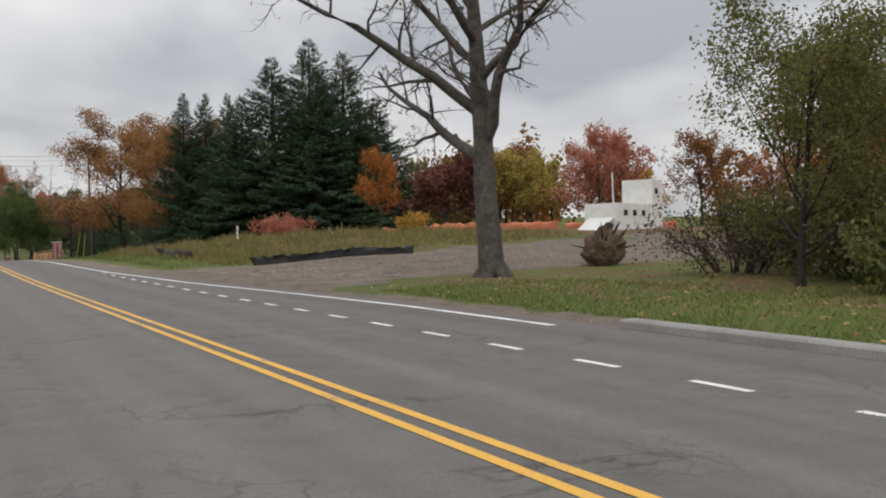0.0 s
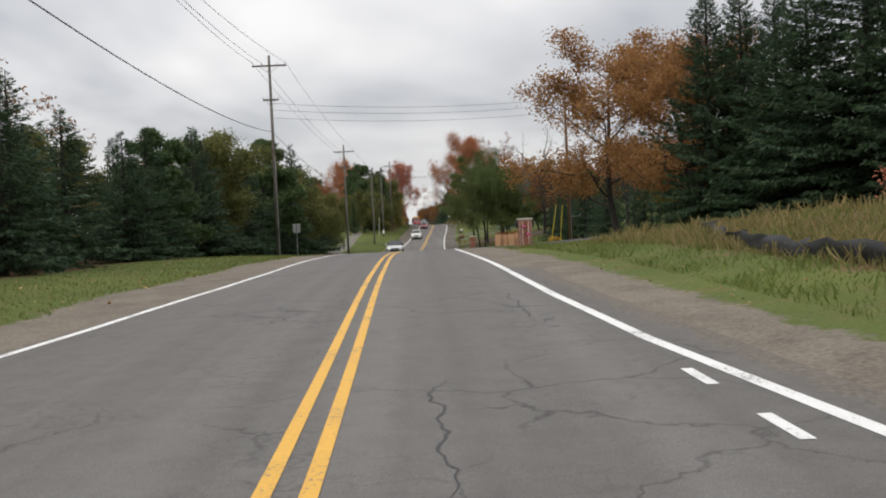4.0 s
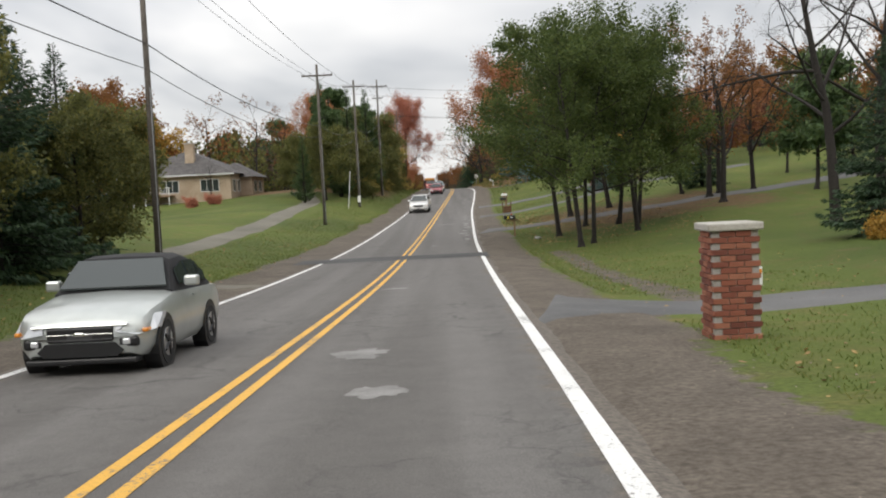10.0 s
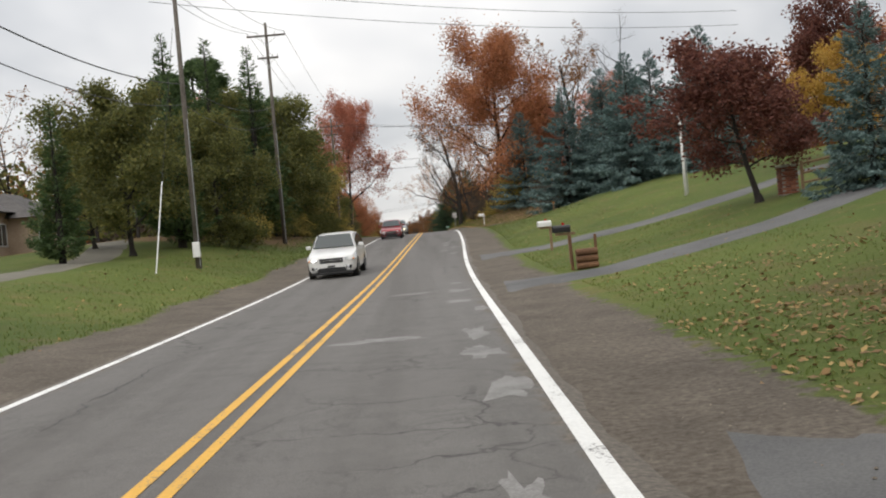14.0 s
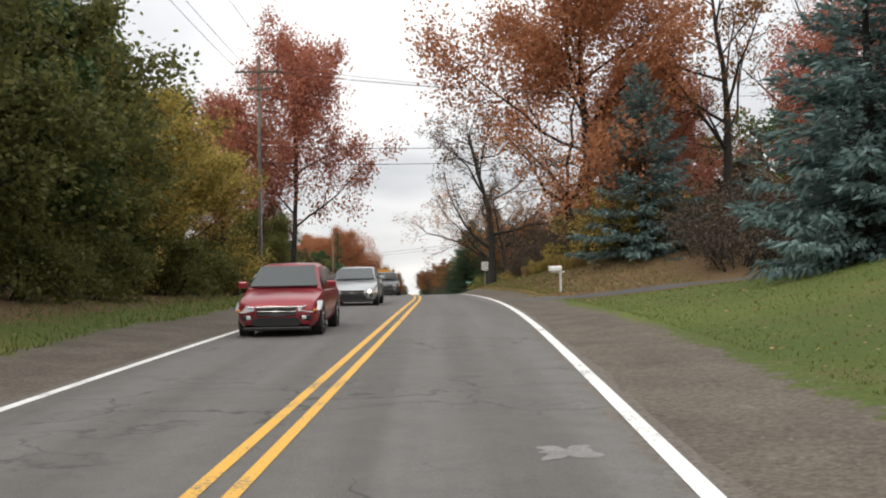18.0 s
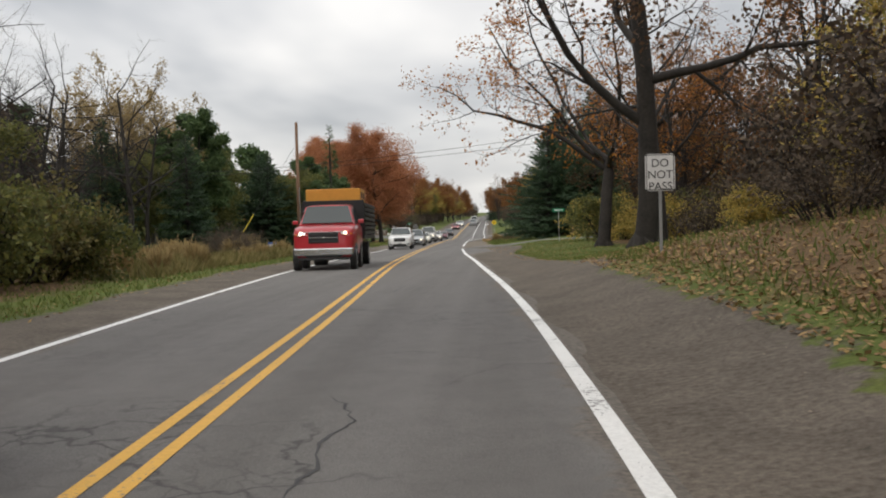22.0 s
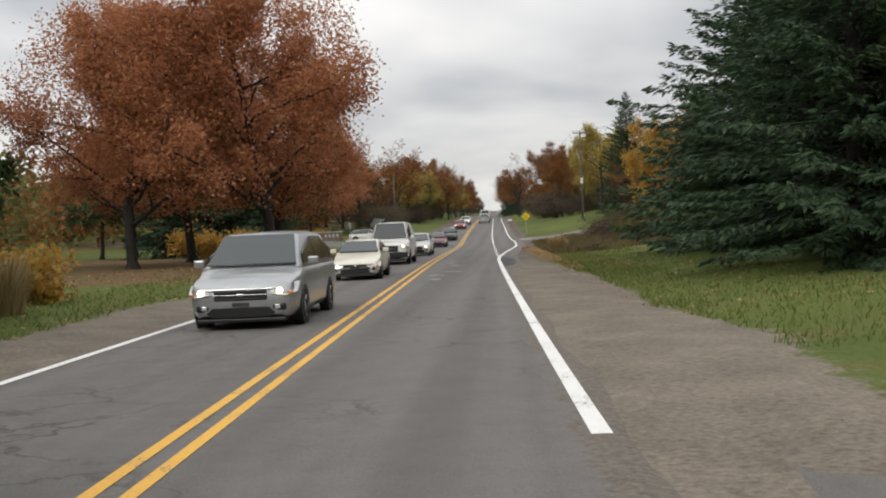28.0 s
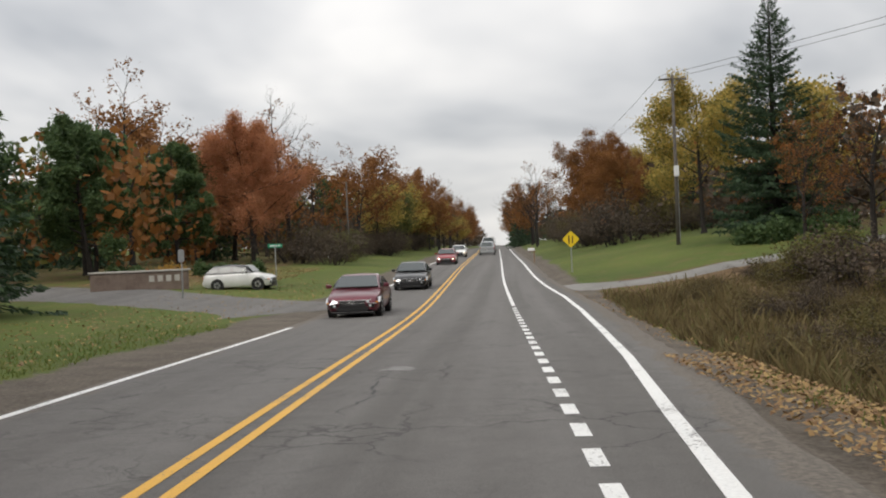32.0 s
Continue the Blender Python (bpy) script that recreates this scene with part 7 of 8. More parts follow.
for k in range(11):
    patch(2.95 + patch_rnd.uniform(-0.3, 0.2), 196 + 3.4 * k + patch_rnd.uniform(-1, 1), patch_rnd.uniform(0.35, 0.8), patch_rnd.uniform(0.8, 2.4), GREY_PATCH)
for k in range(7):
    patch(2.5 + patch_rnd.uniform(-0.3, 0.3), 250 + 2.8 * k, patch_rnd.uniform(0.3, 0.6), patch_rnd.uniform(0.6, 1.4), GREY_PATCH)
for y, l in ((147, 0.9), (150, 1.2), (163, 0.8), (190, 1.0), (440.5, 1.2), (443.5, 1.2), (446, 0.9), (452, 1.4), (455, 1.5), (458, 1.0), (485, 0.7)):
    patch(patch_rnd.uniform(0.7, 1.6), y, patch_rnd.uniform(0.4, 0.8), l, GREY_PATCH)
for lt, y, w, l in ((-1.2, 318, 0.5, 0.9), (1.2, 216, 1.6, 0.8), (1.5, 227, 1.3, 0.6)):
    patch(lt, y, w, l, GREY_PATCH)
tagged(strip("road_patch", 449.5, 461.4, lambda y: edge_right(y) + 0.09, lambda y: 4.05 + 0.45 * noise.noise(Vector((7, y * 0.5, 0))) + 0.25 * noise.noise(Vector((7, y * 2.1, 4))) - 0.25 * max(0.0, y - 460) - 0.4 * max(0.0, 450.5 - y), NEW_ASPHALT, 0.005, 0.25), "dark newer asphalt at the edge of the road", "road patch", "road patches", "structure")
patch(3.85, 458.9, 0.4, 0.9, GREY_PATCH)
for lt, y, l in ((1.2, 328, 3.5), (2.4, 317, 4), (1.9, 324, 3), (2.6, 310, 3), (0.9, 343, 4), (1.5, 347, 3), (2.3, 370, 3.5), (0.8, 358, 3), (1.4, 40, 5), (2.2, 46, 4), (1.0, 52, 4), (2.6, 60, 5), (1.7, 90, 5), (2.2, 132, 5),
                 (1.2, 165, 4), (2.4, 236, 5), (1.0, 262, 4), (1.8, 284, 5), (2.1, 396, 4), (1.1, 425, 4), (2.2, 466, 4), (0.9, 480, 5), (1.8, 492, 4), (-1.4, 120, 6), (-2.2, 210, 6), (-1.2, 360, 6), (-2.0, 440, 6)):
    crack(lt, y, l)


# ---- planting: the start, the dirt lot and the lawns ----
plant("bare_old", 12.3, 37.2, 1.0, turn=40)
for lt, y, sz in ((14.8, 27.0, 0.7), (18.0, 24.5, 0.66), (18.4, 30.5, 0.68), (22, 29, 0.7), (21, 20, 0.7)):
    plant("thorn_sparse", lt, y, sz)
for lt, y in ((17.2, 31.5), (19.5, 27.5), (21, 33.5), (16.6, 24.5), (22.5, 30)):
    plant("brush", lt, y, 0.7)
for lt, y in ((15.2, 22.5), (17.6, 27.5)):
    plant("bush_green", lt, y, 0.9)
for lt, y, sz in ((30, 100, 1.09), (33.6, 100.5, 1.04), (26.6, 101, 1.0), (36.5, 99, 0.78), (29, 95.5, 0.86), (33, 95, 0.75), (24.4, 104, 0.82)):
    plant("spruce_tall", lt, y, sz, wide=1.2)
for lt, y, sz in ((19.8, 108.7, 0.87), (22.2, 109.5, 0.88), (24.6, 110, 0.88)):
    plant("spruce_tall", lt, y, sz, wide=0.8)
plant("oak_orange", 27.0, 77.5, 0.44, wide=0.7)
for lt, y, sz in ((20.8, 84, 0.78), (22.6, 84.6, 0.8)):
    plant("bush_red", lt, y, sz)
plant("bush_gold", 32, 82, 0.85)
plant("oak_round", 16.2, 123, 1.2, wide=1.1)
plant("oak_round", 21.5, 120, 1.15, wide=1.1)
plant("oak_round", 19.5, 112, 0.95)
plant("tree_wine", 38, 88, 0.78, wide=1.35)
row(["maple_gold", "tree_yellowgreen", "bare_few", "oak_brown"], 100, 118, 42, 80, 12, (0.55, 0.72))
row(["oak_orange", "oak_brown", "bare_few", "maple_red"], 84, 100, 56, 90, 9, (0.48, 0.62))
row(["tree_wine", "tree_olive", "oak_orange"], 52, 76, 62, 90, 7)

# spruces and thorn trees along the near verge
for k in range(19):
    y = 72 + 5.0 * k
    h = 6.5 + 0.04 * (y - 72) + tree_rnd.uniform(-1.2, 1.2)
    kind = "spruce" if k % 3 != 1 or y < 98 else ("pine" if k % 2 else "tree_olive")
    plant(kind, -14.2 + tree_rnd.uniform(-1.2, 0.8), y, h / (12 if kind != "tree_olive" else 10.5), wide=1.25)
for k in range(12):
    plant(("tree_olive", "spruce", "spruce")[k % 3], -19.5 + tree_rnd.uniform(-2, 2), 74 + 8 * k, tree_rnd.uniform(0.6, 0.8))
for lt, y, sz in ((-12.2, 146, 0.72), (-12.6, 152, 0.8), (-12.4, 158, 0.78), (-12.0, 164, 0.8), (-12.8, 170, 0.85), (-12.3, 176, 0.7), (-13.2, 181, 0.75), (-15.5, 178, 0.9)):
    plant("spruce" if int(y) % 4 == 2 else "tree_olive", lt, y, sz * 0.9)
for lt, y, sz in ((-15, 168, 1.12), (-16, 157.5, 1.08), (-14.8, 174, 0.95), (-16.8, 186, 0.85)):
    plant("spruce", lt, y, sz, wide=0.85)
row(["spruce", "tree_olive", "bare_few"], 75, 185, -34, -25, 14, (0.55, 0.75))

# behind the lawns with the brick pillars
for lt, y, sz in ((19.6, 147, 0.5), (20.5, 152, 0.55), (19.2, 159, 0.6), (18.6, 166, 0.62), (18.0, 173, 0.6), (21.5, 170, 0.66), (22, 162, 0.62), (24, 150, 0.6)):
    plant("spruce", lt, y, sz)
for lt, y, sz in ((16.4, 165, 0.42), (17.2, 171, 0.45)):
    plant("bush_gold", lt, y, sz)
for lt, y, sz in ((19, 181, 0.8), (23, 186, 0.85), (27, 170, 0.8), (31, 160, 0.8), (30, 190, 0.85)):
    plant("bare", lt, y, sz)
row(["maple_gold", "oak_orange", "oak_brown", "tree_green"], 140, 215, 34, 48, 18, (0.45, 0.62))
row(["spruce", "tree_green", "tree_olive"], 120, 210, 37, 55, 18, (0.55, 0.75))
row(["oak_brown", "oak_orange", "bush_gold"], 118, 140, 22, 32, 7, (0.4, 0.6))

# the stand of locust trees by the ditch
for lt, y, sz in ((8.3, 185.2, 0.88), (9.1, 186.6, 0.8), (8.0, 192.7, 0.92), (11.8, 195.6, 0.9), (12.6, 193.6, 0.85), (10.0, 196.8, 0.9), (12.0, 190.5, 0.9), (13.6, 200, 0.7)):
    plant("tree_green", lt, y, sz * 0.82, wide=1.15)
plant("tree_green", 10.3, 208.0, 0.95, wide=1.15)
plant("pine", 13.5, 211, 0.8)
row(["pine", "spruce", "bare_few"], 196, 222, 19, 34, 10, (0.55, 0.72))

# lawn with blue spruces
for lt, y, sz in ((16.5, 231, 0.6), (13.6, 287, 1.06), (16.8, 285.5, 1.12), (19.5, 290, 1.2), (16.4, 272, 0.98), (19.3, 277, 1.02), (21, 268, 1.0), (23.5, 281, 1.1), (12.6, 313.4, 1.08), (17.5, 298, 0.9), (20.5, 303, 0.9)):
    plant("spruce_blue", lt, y, sz)
plant("tree_wine", 14.4, 236.3, 0.62, wide=1.35)
plant("tree_wine", 24, 252, 0.85)
plant("maple_gold", 22, 246, 0.45)
row(["tree_wine", "oak_brown", "bare_few", "maple_rust"], 236, 300, 28, 42, 14, (0.5, 0.68))
row(["spruce", "tree_green", "oak_brown"], 215, 300, 42, 60, 12, (0.6, 0.8))

# house surroundings
plant("bare", -27.5, 255, 0.33)
plant("bush_red", -27.0, 253, 0.55); plant("bush_red", -29.5, 252, 0.55); plant("bush_red", -38, 250, 0.7)
plant("maple_gold", -44, 282, 0.85, wide=1.2)
for lt, y, sz in ((-37, 292, 0.8), (-31, 296, 0.78), (-48, 290, 0.8), (-55, 270, 0.8), (-26, 292, 0.7)):
    plant("bare_few", lt, y, sz)
row(["oak_brown", "oak_orange", "spruce"], 280, 300, -70, -45, 6)
row(["spruce", "oak_orange", "tree_olive"], 215, 262, -62, -48, 7)

# evergreen grove on the bank
grove = (("cedar", -14.5, 244, 0.55), ("tree_olive", -13, 249, 0.8), ("cedar", -12.2, 255, 0.75), ("tree_olive", -11.2, 260, 0.75), ("cedar", -12.4, 265, 1.02), ("cedar", -10.6, 270, 1.05), ("pine", -14, 262, 0.78),
         ("tree_olive", -11.6, 275, 1.05), ("cedar", -11.6, 279, 0.95), ("tree_olive", -11.2, 283, 0.85), ("pine", -12.5, 287, 0.85), ("tree_olive", -11.2, 290, 0.9), ("tree_yellowgreen", -12.0, 296, 0.68), ("cedar", -12.6, 300, 0.85),
         ("tree_yellowgreen", -11.4, 303, 0.62), ("tree_yellowgreen", -12.0, 309, 0.6), ("pine", -15, 295, 1.0), ("pine", -16, 278, 1.05), ("cedar", -16.5, 270, 1.1), ("tree_olive", -17, 255, 0.65), ("pine", -19, 300, 1.0), ("tree_olive", -15, 306, 1.0))
for kind, lt, y, sz in grove:
    plant(kind, lt, y, sz, wide=1.15)
for k in range(11):
    plant(("bush_green", "brush_green", "bush_green")[k % 3], -10.2 + tree_rnd.uniform(-0.8, 0.4), 258 + 5.2 * k, tree_rnd.uniform(0.6, 0.9), wide=1.1)
plant("maple_rust", -24, 318, 1.15, wide=0.8)
plant("maple_red", -8.2, 325, 0.98, wide=0.78)
plant("maple_red", -12.6, 326, 0.75)
plant("tree_green", -9.6, 327, 0.42); plant("tree_olive", -9.8, 321, 0.5)
plant("bare_few", -12.2, 341, 0.32)
for y in range(330, 354, 4):
    plant(("brush_dull", "brush", "bush_green")[y // 4 % 3], -10.4 + tree_rnd.uniform(-1.0, 0.8), y, tree_rnd.uniform(0.8, 1.1))
    plant("bush_green", -11.2 + tree_rnd.uniform(-0.6, 1), y + 2, tree_rnd.uniform(0.95, 1.2))
    plant("tree_olive", -13.4 + tree_rnd.uniform(-1, 1), y + 1, tree_rnd.uniform(0.45, 0.54), wide=1.3)

# rust oak bank and the old bare oak
for kind, lt, y, sz in (("oak_rust", 11.4, 322, 1.0), ("maple_red", 16.8, 327, 0.72), ("maple_red", 19.5, 337, 0.62), ("maple_red", 18, 334, 0.75), ("bare_few", 20, 322, 1.05), ("bare", 24, 316, 1.0), ("maple_red", 22, 309, 0.7)):
    plant(kind, lt, y, sz)
for lt, y in ((12.2, 326), (13.2, 333), (12.6, 338), (13.0, 321), (14.5, 336), (13.5, 344), (12.0, 347), (15, 330), (12.6, 315), (17, 327), (15.5, 341), (16.5, 347)):
    plant(("brush_green", "bush_green", "brush")[int(y) % 3], lt, y, tree_rnd.uniform(0.8, 1.25))
for k in range(14):
    plant(("dry_clump", "brush_green", "brush")[k % 3], tree_rnd.uniform(9.2, 11.8), 318 + 2.2 * k, tree_rnd.uniform(0.3, 0.45) * (1.6 if k % 3 == 0 else 1.0), wide=1.2)
plant("oak_dark", 8.6, 355.5, 1.0, turn=110)
for lt, y, sz in ((15, 304, 0.9), (16.5, 308, 1.1), (18.5, 304, 1.0), (15.2, 312, 0.9), (20, 310, 1.2)):
    plant("brush", lt, y, sz)
plant("oak_sparse", 13.4, 338.5, 1.2, turn=200)
plant("bare", 11.8, 367, 0.75)
plant("oak_sparse", 11.0, 378.5, 1.05, turn=60)
row(["brush_green", "bush_green", "brush_green", "brush"], 348, 396, 13.5, 18, 13, (0.7, 1.1))
row(["bare_few", "bare", "bare", "tree_yellowgreen"], 345, 400, 17, 30, 14, (0.55, 0.8))
row(["spruce", "spruce_blue", "tree_green"], 340, 380, 28, 44, 8)
row(["bare", "bare_few", "bare"], 356, 392, 19, 26, 5, (0.5, 0.65))
row(["bare_few", "oak_dark", "bare_few"], 372, 398, 12.5, 19, 7, (0.5, 0.7))
row(["bare", "bare_few", "oak_brown", "maple_gold"], 412, 440, 26, 60, 12, (0.8, 1.0))
row(["bare", "bare_gold", "bare", "maple_gold"], 425, 470, 24, 50, 12)

# meadow and woods on the other side
for k in range(22):
    plant("dry_clump", -9.4 + tree_rnd.uniform(-2.4, 1.6), 355 + 1.5 * k, tree_rnd.uniform(0.6, 1.0))
row(["bare", "brush", "bare", "brush_dull", "tree_olive"], 352, 384, -19, -15, 14, (0.45, 0.65))
row(["bare"], 350, 392, -26, -19, 9, (0.5, 0.65))
for lt, y, sz in ((-9.8, 376, 0.5), (-10.5, 380, 0.45), (-11, 384, 0.5)):
    plant("brush", lt, y, sz)
row(["bare_gold"], 384, 402, -24, -17, 4, (0.65, 0.8))
row(["bare"], 335, 400, -26, -16, 14, (0.4, 0.5))
row(["spruce", "pine", "tree_olive"], 378, 412, -19, -13, 10, (0.6, 0.8))
row(["spruce", "pine", "bare"], 330, 420, -45, -28, 16)
plant("spruce_thin", -8.3, 411, 0.92)
for lt, y, sz in ((-12.6, 404, 0.66), (-14.5, 410, 0.7), (-12.0, 417, 0.62), (-16, 418, 0.75)):
    plant(("spruce", "pine")[int(y) % 2], lt, y, sz, wide=1.2)
plant("tree_olive", -10.5, 408, 0.62); plant("spruce", -11.5, 414, 0.55); plant("spruce", -13.5, 405, 0.65); plant("pine", -10.0, 417, 0.5)
for k in range(5):
    plant("dry_clump", -8.0 + tree_rnd.uniform(-0.5, 0.5), 424 + 1.2 * k, 1.1)
plant("bush_gold", -9.5, 433, 0.7)
for kind, lt, y, sz in (("pine", -9.2, 405, 0.42), ("pine", -9.6, 418, 0.5), ("spruce", -8.8, 421, 0.5), ("pine", -10.2, 425, 0.52), ("spruce", -12.5, 424, 0.62), ("pine", -11.5, 429, 0.5)):
    plant(kind, lt, y, sz, wide=1.25)

# big spruces past the side road, the rust maples opposite
for lt, y, sz in ((13.0, 436, 0.72), (15.0, 445, 0.86), (16.0, 453, 0.94), (18.5, 439, 0.85), (19.5, 448, 1.02)):
    plant("spruce_tall", lt, y, sz, wide=1.25)
for lt, y, sz in MAPLES:
    plant("maple_rust", lt, y, sz, wide=1.08, turn=40 * y)
row(["pine", "spruce", "pine"], 425, 505, -42, -22, 18, (0.8, 1.1))
plant("bush_gold", -17, 486, 1.0); plant("bush_gold", -19, 480, 1.0)

# brush and the driveway on the bank
for k in range(30):
    y = 474 + 1.3 * k
    plant(("weeds", "brush", "weeds", "brush_dull")[k % 4], tree_rnd.uniform(9.4, 16.0), y, tree_rnd.uniform(0.2, 0.32) * (2.4 if k % 2 == 0 else 1.0), wide=1.4)
for k in range(16):
    plant(("brush_dull", "brush", "brush_dull", "bush_green")[k % 4], tree_rnd.uniform(13.5, 21.0), 478 + 1.9 * k, tree_rnd.uniform(0.55, 0.9), wide=1.2)
for k in range(18):
    plant(("weeds", "weeds", "brush")[k % 3], tree_rnd.uniform(7.8, 10.5), 468 + 1.2 * k, tree_rnd.uniform(0.4, 0.65) * (0.3 if k % 3 == 2 else 1.0), wide=1.4)
plant("dry_clump", 7.4, 474.4, 0.95)
plant("dry_clump", 7.8, 475.4, 0.7)
plant("maple_gold", 17.8, 498, 0.8, wide=0.7)
plant("bare_few", 21, 491, 0.6); plant("bare", 20, 501, 0.7)
plant("spruce_tall", 20.4, 532, 0.84, wide=0.85)
plant("tree_yellowgreen", 18.8, 546, 0.95)
plant("tree_yellowgreen", 25, 542, 0.8)
plant("bare_few", 17.6, 517.3, 0.36)
plant("bare_few", 22.0, 520.6, 0.42, wide=1.3)
for lt, y, sz in ((26, 516, 0.9), (29, 522, 0.95), (31, 508, 0.9)):
    plant("pine", lt, y, sz)
for lt, y in ((18.6, 528), (20.5, 529), (22.5, 528.5)):
    plant("juniper", lt, y, 1.0)
row(["bare_few", "oak_brown", "spruce"], 500, 540, 30, 50, 10)
row(["brush", "oak_brown", "bare_few"], 556, 640, 11, 18, 14, (0.45, 0.7))
row(["brush", "brush_dull", "brush"], 552, 640, 12, 22, 24, (0.8, 1.3))
row(["oak_brown", "tree_yellowgreen", "spruce", "bare"], 560, 720, 18, 32, 20, (0.6, 0.85))
row(["bare", "spruce", "bare_few"], 640, 860, 8, 16, 16, (0.6, 0.8))

# across from it: side street, lawns and woods
for lt, y, sz in ((-24, 534, 0.8), (-27, 540, 0.85), (-22, 546, 0.75), (-30, 530, 0.9)):
    plant("pine", lt, y, sz)
for lt, y, sz in ((-18.5, 506, 0.85), (-20.5, 501, 1.05), (-22.5, 509, 1.0), (-23.5, 503, 1.1), (-19.5, 494, 0.9)):
    plant("spruce", lt, y, sz, wide=1.25)
plant("bush_dome", -19.0, 535.3, 1.1)
for lt, y in ((-16.5, 536), (-14.5, 538), (-21.5, 533)):
    plant("juniper", lt, y, 0.8)
for lt, y, sz in ((-20, 562, 0.85), (-24, 570, 0.9)):
    plant("maple_rust", lt, y, sz)
plant("bare", -18.5, 572, 0.9)
row(["oak_brown", "tree_olive", "bare_few", "oak_brown", "tree_yellowgreen"], 590, 660, -16, -10.5, 14, (0.6, 0.9))
row(["brush", "brush_dull", "bush_green", "brush"], 556, 660, -17, -11, 26, (0.8, 1.3))
row(["oak_brown", "pine", "tree_olive", "bare_few", "spruce"], 552, 720, -32, -18, 24, (0.8, 1.0))
row(["pine", "spruce"], 536, 590, -44, -26, 12, (0.8, 1.0))
row(["bare_few", "tree_olive", "oak_brown"], 660, 860, -16, -8, 16, (0.6, 0.9))


row(["bare", "spruce", "bare_few", "oak_brown"], 610, 800, 6.8, 9.5, 22, (0.5, 0.75))
row(["bare_few", "oak_brown", "bare", "tree_yellowgreen"], 630, 800, -9.5, -6.8, 18, (0.5, 0.75))


# ---- grass blades, fallen leaves, far woods ----
BLADES = leaf_material("grass_blades", ((0.065, 0.1, 0.024), (0.115, 0.155, 0.038), (0.17, 0.2, 0.058), (0.24, 0.235, 0.09)), 0.8, 0.5)
DRY_BLADES = leaf_material("dry_grass_blades", ((0.1, 0.1, 0.035), (0.17, 0.15, 0.055), (0.25, 0.2, 0.085), (0.31, 0.25, 0.12)), 0.8, 0.4)
WEED_BLADES = leaf_material("withered_weed_blades", ((0.075, 0.055, 0.028), (0.13, 0.098, 0.046), (0.19, 0.15, 0.07), (0.12, 0.125, 0.05)), 0.8, 0.4)
FALLEN = leaf_material("fallen_leaves", ((0.15, 0.085, 0.042), (0.26, 0.16, 0.08), (0.42, 0.29, 0.12), (0.2, 0.11, 0.055), (0.36, 0.27, 0.17)), 0.8, 0.15)


def off_the_drives(xs, ys):
    """True where no drive or side road runs."""
    keep = np.ones(len(xs), dtype=bool)
    for cx, cy, r in STRIPS:
        keep &= (xs - cx) ** 2 + (ys - cy) ** 2 > (r + 0.25) ** 2
    for k in range(len(xs)):
        if keep[k]:
            lat = xs[k] - road_x(float(ys[k]))
            if (lat > 0 and lat < shoulder_right(float(ys[k])) + 0.1) or (lat < 0 and lat > shoulder_left(float(ys[k])) - 0.1):
                keep[k] = False
    return keep


def grass_band(lat0, lat1, y0, y1, count, height, seed, mat=BLADES, label="short autumn grass on the verge"):
    rs = np.random.RandomState(seed)
    quads = np.zeros((count, 4, 3), dtype=np.float32)
    ys = rs.uniform(y0, y1, count)
    ls = lat0 + (lat1 - lat0) * rs.uniform(0, 1, count) ** 1.4
    turn = rs.uniform(0, 6.283, count)
    hs = height * rs.uniform(0.35, 1.4, count)
    bend = rs.normal(0, 0.45, (count, 2))
    xs = ls + np.array([road_x(float(v)) for v in ys])
    keep = off_the_drives(xs, ys)
    quads = quads[:int(keep.sum())]
    for i, q in enumerate(np.nonzero(keep)[0]):
        y, x = float(ys[q]), float(xs[q])
        z = ground_z(x, y) - 0.02
        h = hs[q] * (1.0 if height < 0.15 else max(0.25, 0.75 + 1.1 * noise.noise(Vector((x * 0.55, y * 0.55, seed)))))
        a = np.array((math.cos(turn[i]), math.sin(turn[i]), 0)) * 0.012 * (1 + h * 4)
        p = np.array((x, y, z))
        t = p + np.array((bend[i, 0] * h, bend[i, 1] * h, h))
        quads[i] = (p - a, p + a, t + a * 0.3, t - a * 0.3)
    return tagged(quads_object("grass", quads, mat), label, "grass", kind="stuff")


grass_band(5.6, 11.0, 92, 215, 40000, 0.055, 1)
grass_band(5.8, 12.0, 215, 300, 30000, 0.05, 2)
grass_band(6.0, 13.0, 300, 348, 7000, 0.14, 3)
grass_band(6.0, 12.0, 345, 404, 20000, 0.07, 4)
grass_band(10.0, 34.0, 57, 88, 14000, 0.22, 12)
grass_band(9.0, 32.0, 54, 92, 20000, 0.4, 13, DRY_BLADES, "shaggy dry weeds on the mound")
grass_band(5.8, 11.0, 420, 520, 30000, 0.1, 5)
grass_band(7.0, 14.0, 5, 34, 12000, 0.09, 6)
grass_band(6.4, 14.0, 55, 95, 9000, 0.16, 10)
grass_band(-5.6, -11.0, 60, 250, 40000, 0.08, 7)
grass_band(-5.6, -9.0, 250, 500, 30000, 0.11, 8)
grass_band(-7.2, -13.0, 354, 392, 12000, 0.45, 9, DRY_BLADES, "tall dry weeds in the meadow")
grass_band(7.0, 15.0, 468, 514, 16000, 0.42, 11, WEED_BLADES, "tall withered brown weeds on the bank")
grass_band(6.2, 8.4, 440, 474, 12000, 0.09, 14)


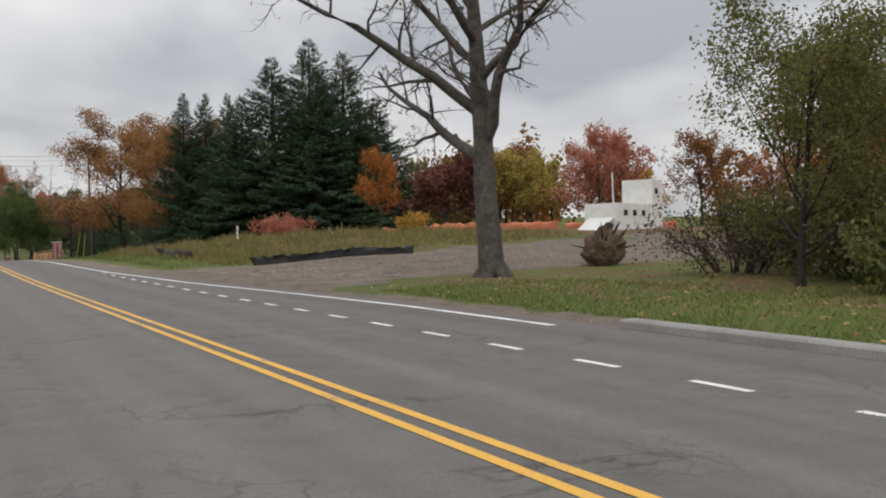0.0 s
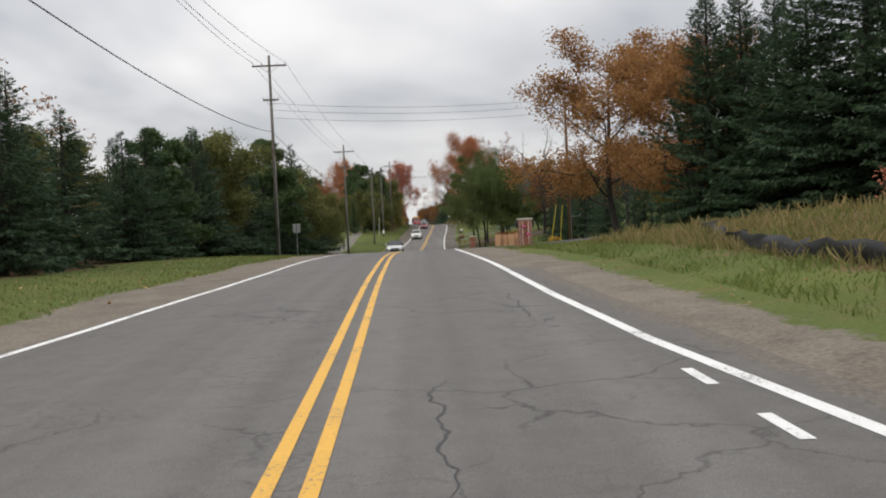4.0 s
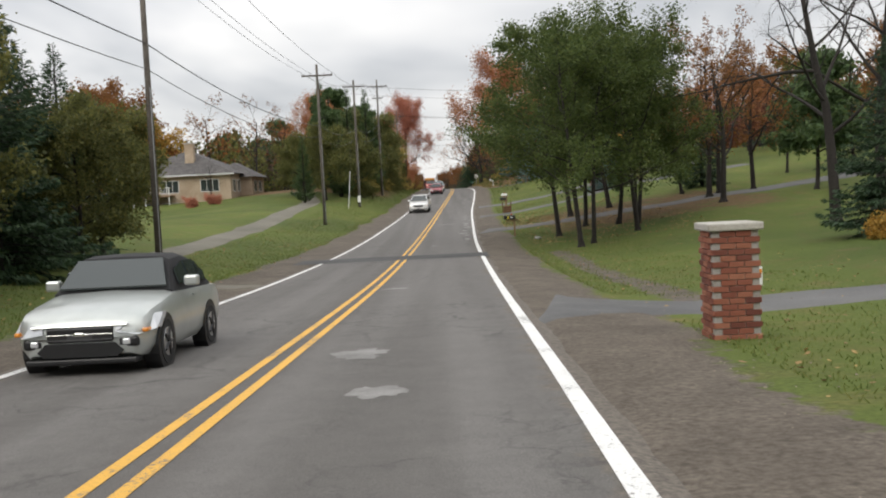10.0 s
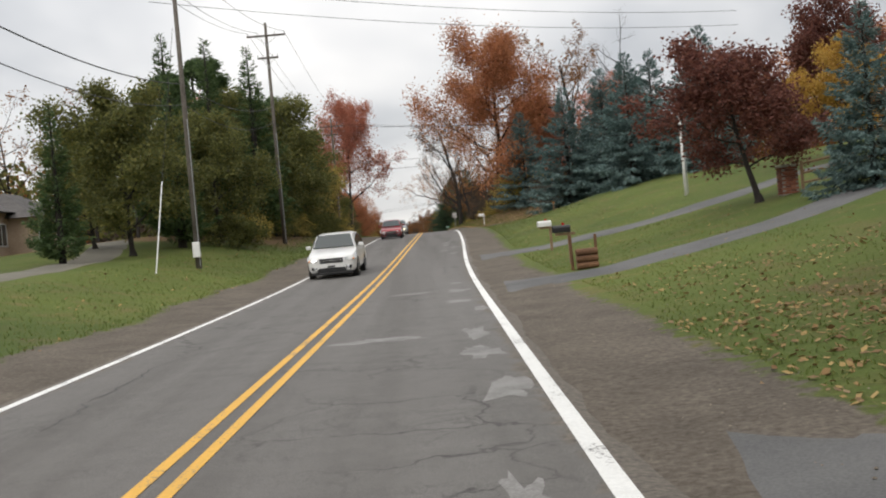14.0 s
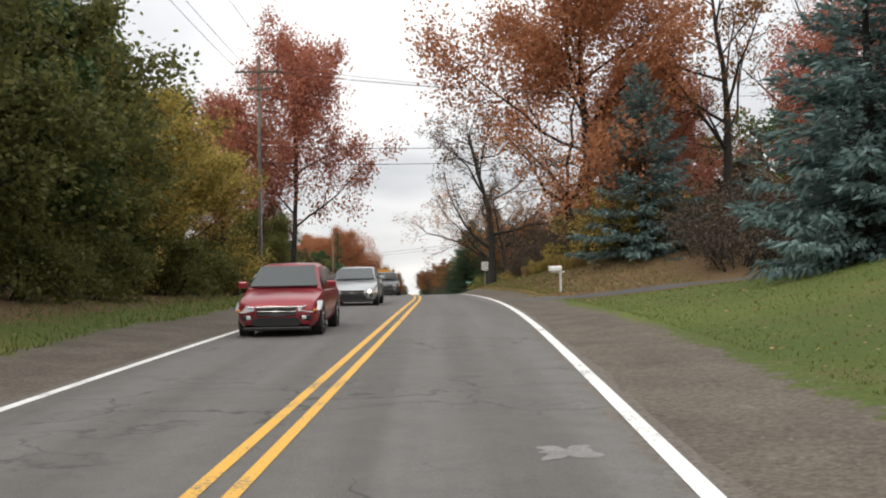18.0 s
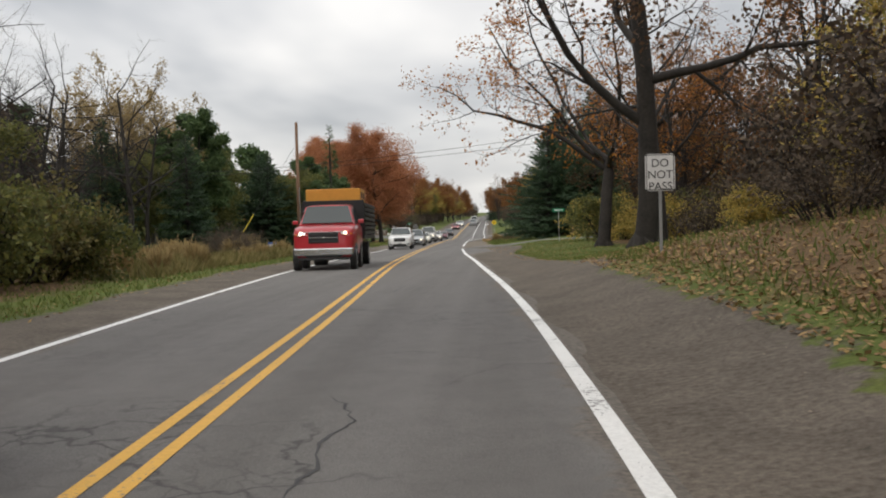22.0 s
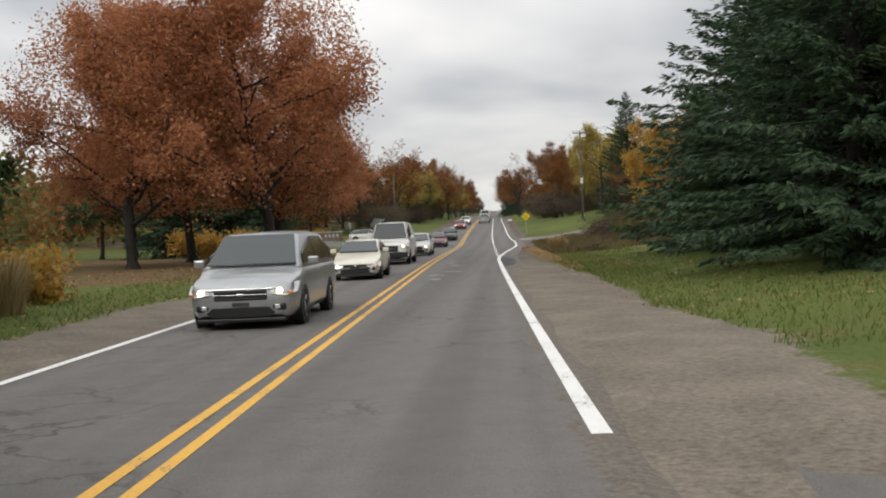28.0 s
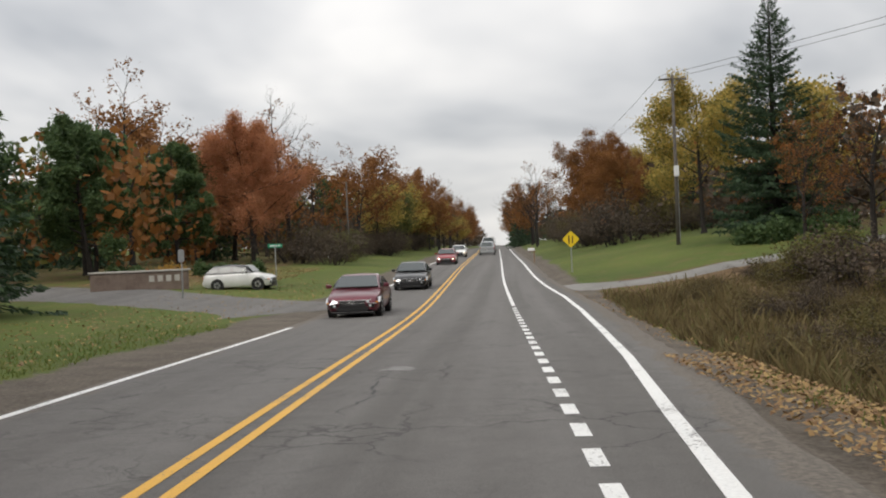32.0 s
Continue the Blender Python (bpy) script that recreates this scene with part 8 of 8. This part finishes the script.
def leaf_fall(lat0, lat1, y0, y1, count, size, seed, power=1.0):
    rs = np.random.RandomState(seed)
    quads = np.zeros((count, 4, 3), dtype=np.float32)
    for i in range(count):
        y = rs.uniform(y0, y1); l = lat0 + (lat1 - lat0) * rs.uniform(0, 1) ** power
        x = road_x(y) + l
        z = (road_z(y) if abs(l) < 5.5 else max(ground_z(x, y), road_z(y) - 0.03 if abs(l) < 6.5 else -99)) + 0.012 + rs.uniform(0, 0.03)
        s = size * rs.uniform(0.6, 1.3)
        t = rs.uniform(0, 6.283)
        a = np.array((math.cos(t), math.sin(t), rs.normal(0, 0.3))) * s * 0.6
        b = np.array((-math.sin(t), math.cos(t), rs.normal(0, 0.3))) * s * 0.4
        p = np.array((x, y, z))
        quads[i] = (p - a, p + b - a * 0.1, p + a, p - b - a * 0.1)
    return tagged(quads_object("fallen_leaves", quads, FALLEN), "scattered yellow and brown fallen leaves", "leaves", kind="stuff")


leaf_fall(6.2, 13.0, 302, 347, 4500, 0.075, 61)
leaf_fall(5.2, 14, 60, 190, 2000, 0.07, 11)
leaf_fall(6.2, 16, 188, 222, 3600, 0.09, 12)
leaf_fall(5.2, 9.5, 203, 214, 1500, 0.08, 22)
leaf_fall(4.6, 7.0, 300, 346, 5000, 0.075, 23, 0.6)
leaf_fall(6.0, 14, 222, 300, 1500, 0.07, 13)
leaf_fall(5.2, 12, 303, 350, 13000, 0.075, 14, 1.5)
leaf_fall(5.2, 12, 345, 404, 2600, 0.07, 15)
leaf_fall(5.4, 11, 425, 470, 1200, 0.075, 16)
leaf_fall(6.4, 9.5, 468, 515, 2600, 0.08, 17)
leaf_fall(5.3, 7.1, 454, 486, 9000, 0.065, 25)
leaf_fall(5.7, 8.6, 444, 462, 1800, 0.08, 26)
leaf_fall(7.0, 18, 18, 36, 1300, 0.09, 18)
leaf_fall(-5.0, -11, 280, 440, 3600, 0.08, 19)
leaf_fall(-6.0, -14, 440, 535, 6000, 0.085, 20)
leaf_fall(-11, -22, 527, 549, 7000, 0.1, 24)
leaf_fall(-5.0, -11, 62, 280, 1200, 0.1, 21)


def stone_scatter(lat0, lat1, y0, y1, count, size, seed, mat):
    """Loose stones lying on bare ground, as one mass."""
    rs = np.random.RandomState(seed)
    verts, faces = [], []
    shape = ((0, 0, 0.7), (1, 0, 0.1), (0.2, 0.9, 0), (-0.9, 0.4, 0.1), (-0.6, -0.8, 0), (0.5, -0.8, 0.1), (0, 0, -0.3))
    for i in range(count):
        y = rs.uniform(y0, y1)
        x = road_x(y) + rs.uniform(lat0, lat1)
        s = size * rs.uniform(0.3, 1.0) ** 2 + 0.008
        t = rs.uniform(0, 6.28)
        z = ground_z(x, y) + 0.04
        b = len(verts)
        for u, v, w in shape:
            u, v, w = u * rs.uniform(0.7, 1.2), v * rs.uniform(0.7, 1.2), w * rs.uniform(0.7, 1.2)
            verts.append((x + s * (u * math.cos(t) - v * math.sin(t)), y + s * (u * math.sin(t) + v * math.cos(t)), z + s * w))
        for k in range(5):
            faces.append((b, b + 1 + k, b + 1 + (k + 1) % 5))
    return tagged(mesh_object("stones", verts, faces, mat), "loose stones and rubble on bare dirt", "stones", kind="stuff")


STONE = rough_surface("rubble_stone", (0.1, 0.082, 0.064), (0.3, 0.25, 0.2), 2.0, 12.0, 0.95, 0.6)
stone_scatter(6.8, 30, 40, 53, 6000, 0.085, 31, STONE)
stone_scatter(4.2, 6.2, 60, 470, 3500, 0.014, 32, STONE)


def far_woods(name_mat, spans, seed, size=0.6, dense=210):
    """Distant woodland as one mass of leaf clumps with an uneven top."""
    rs = np.random.RandomState(seed)
    out = []
    for y0, y1, l0, l1, h0, h1 in spans:
        n = max(1, int((y1 - y0) * abs(l1 - l0) / 70))
        for k in range(n):
            y, l = rs.uniform(y0, y1), rs.uniform(l0, l1)
            x = road_x(y) + l
            z = ground_z(x, y)
            h, r = rs.uniform(h0, h1), rs.uniform(2.2, 4.0)
            c = rs.normal(0, 1, (dense, 3))
            c /= np.maximum(np.linalg.norm(c, axis=1)[:, None], 0.4)
            c *= rs.uniform(0.5, 1.0, (dense, 1))
            c = c * np.array((r, r, h * 0.5)) + np.array((x, y, z + h * 0.5))
            a = rs.normal(0, 1, (dense, 3)); a /= np.linalg.norm(a, axis=1)[:, None]
            b = np.cross(a, rs.normal(0, 1, (dense, 3))); b /= np.linalg.norm(b, axis=1)[:, None]
            s = size * rs.uniform(0.5, 1.2, (dense, 1)) * 0.5
            out.append(np.stack([c - a * s * 1.3, c + b * s, c + a * s * 1.3, c - b * s], 1))
    return tagged(quads_object("far_woods", np.concatenate(out), LEAF[name_mat]), "distant autumn woods behind the lawns", "woods", kind="stuff")


right, left = (40, 75), (-40, -75)
far_woods("olive", ((110, 330, 46, 80, 7, 12), (330, 560, 40, 75, 6, 11), (-20, 70, 75, 110, 6, 10), (60, 200, -75, -38, 8, 13), (290, 520, -75, -34, 8, 12), (520, 760, -75, -30, 8, 12), (560, 760, 30, 75, 7, 11)), 51)
far_woods("brown", ((110, 330, 50, 85, 8, 14), (330, 560, 32, 70, 7, 12), (20, 120, 80, 115, 7, 12), (200, 300, -110, -80, 8, 13), (300, 520, -80, -40, 8, 13), (520, 800, -70, -22, 7, 12), (560, 800, 24, 70, 6, 11)), 52)
far_woods("twig", ((330, 560, 24, 60, 6, 10), (320, 430, -50, -22, 6, 11), (560, 860, 16, 50, 5, 9), (600, 860, -50, -14, 5, 9), (860, 1000, -90, -6, 5, 9), (860, 1000, 8, 90, 5, 9)), 53)
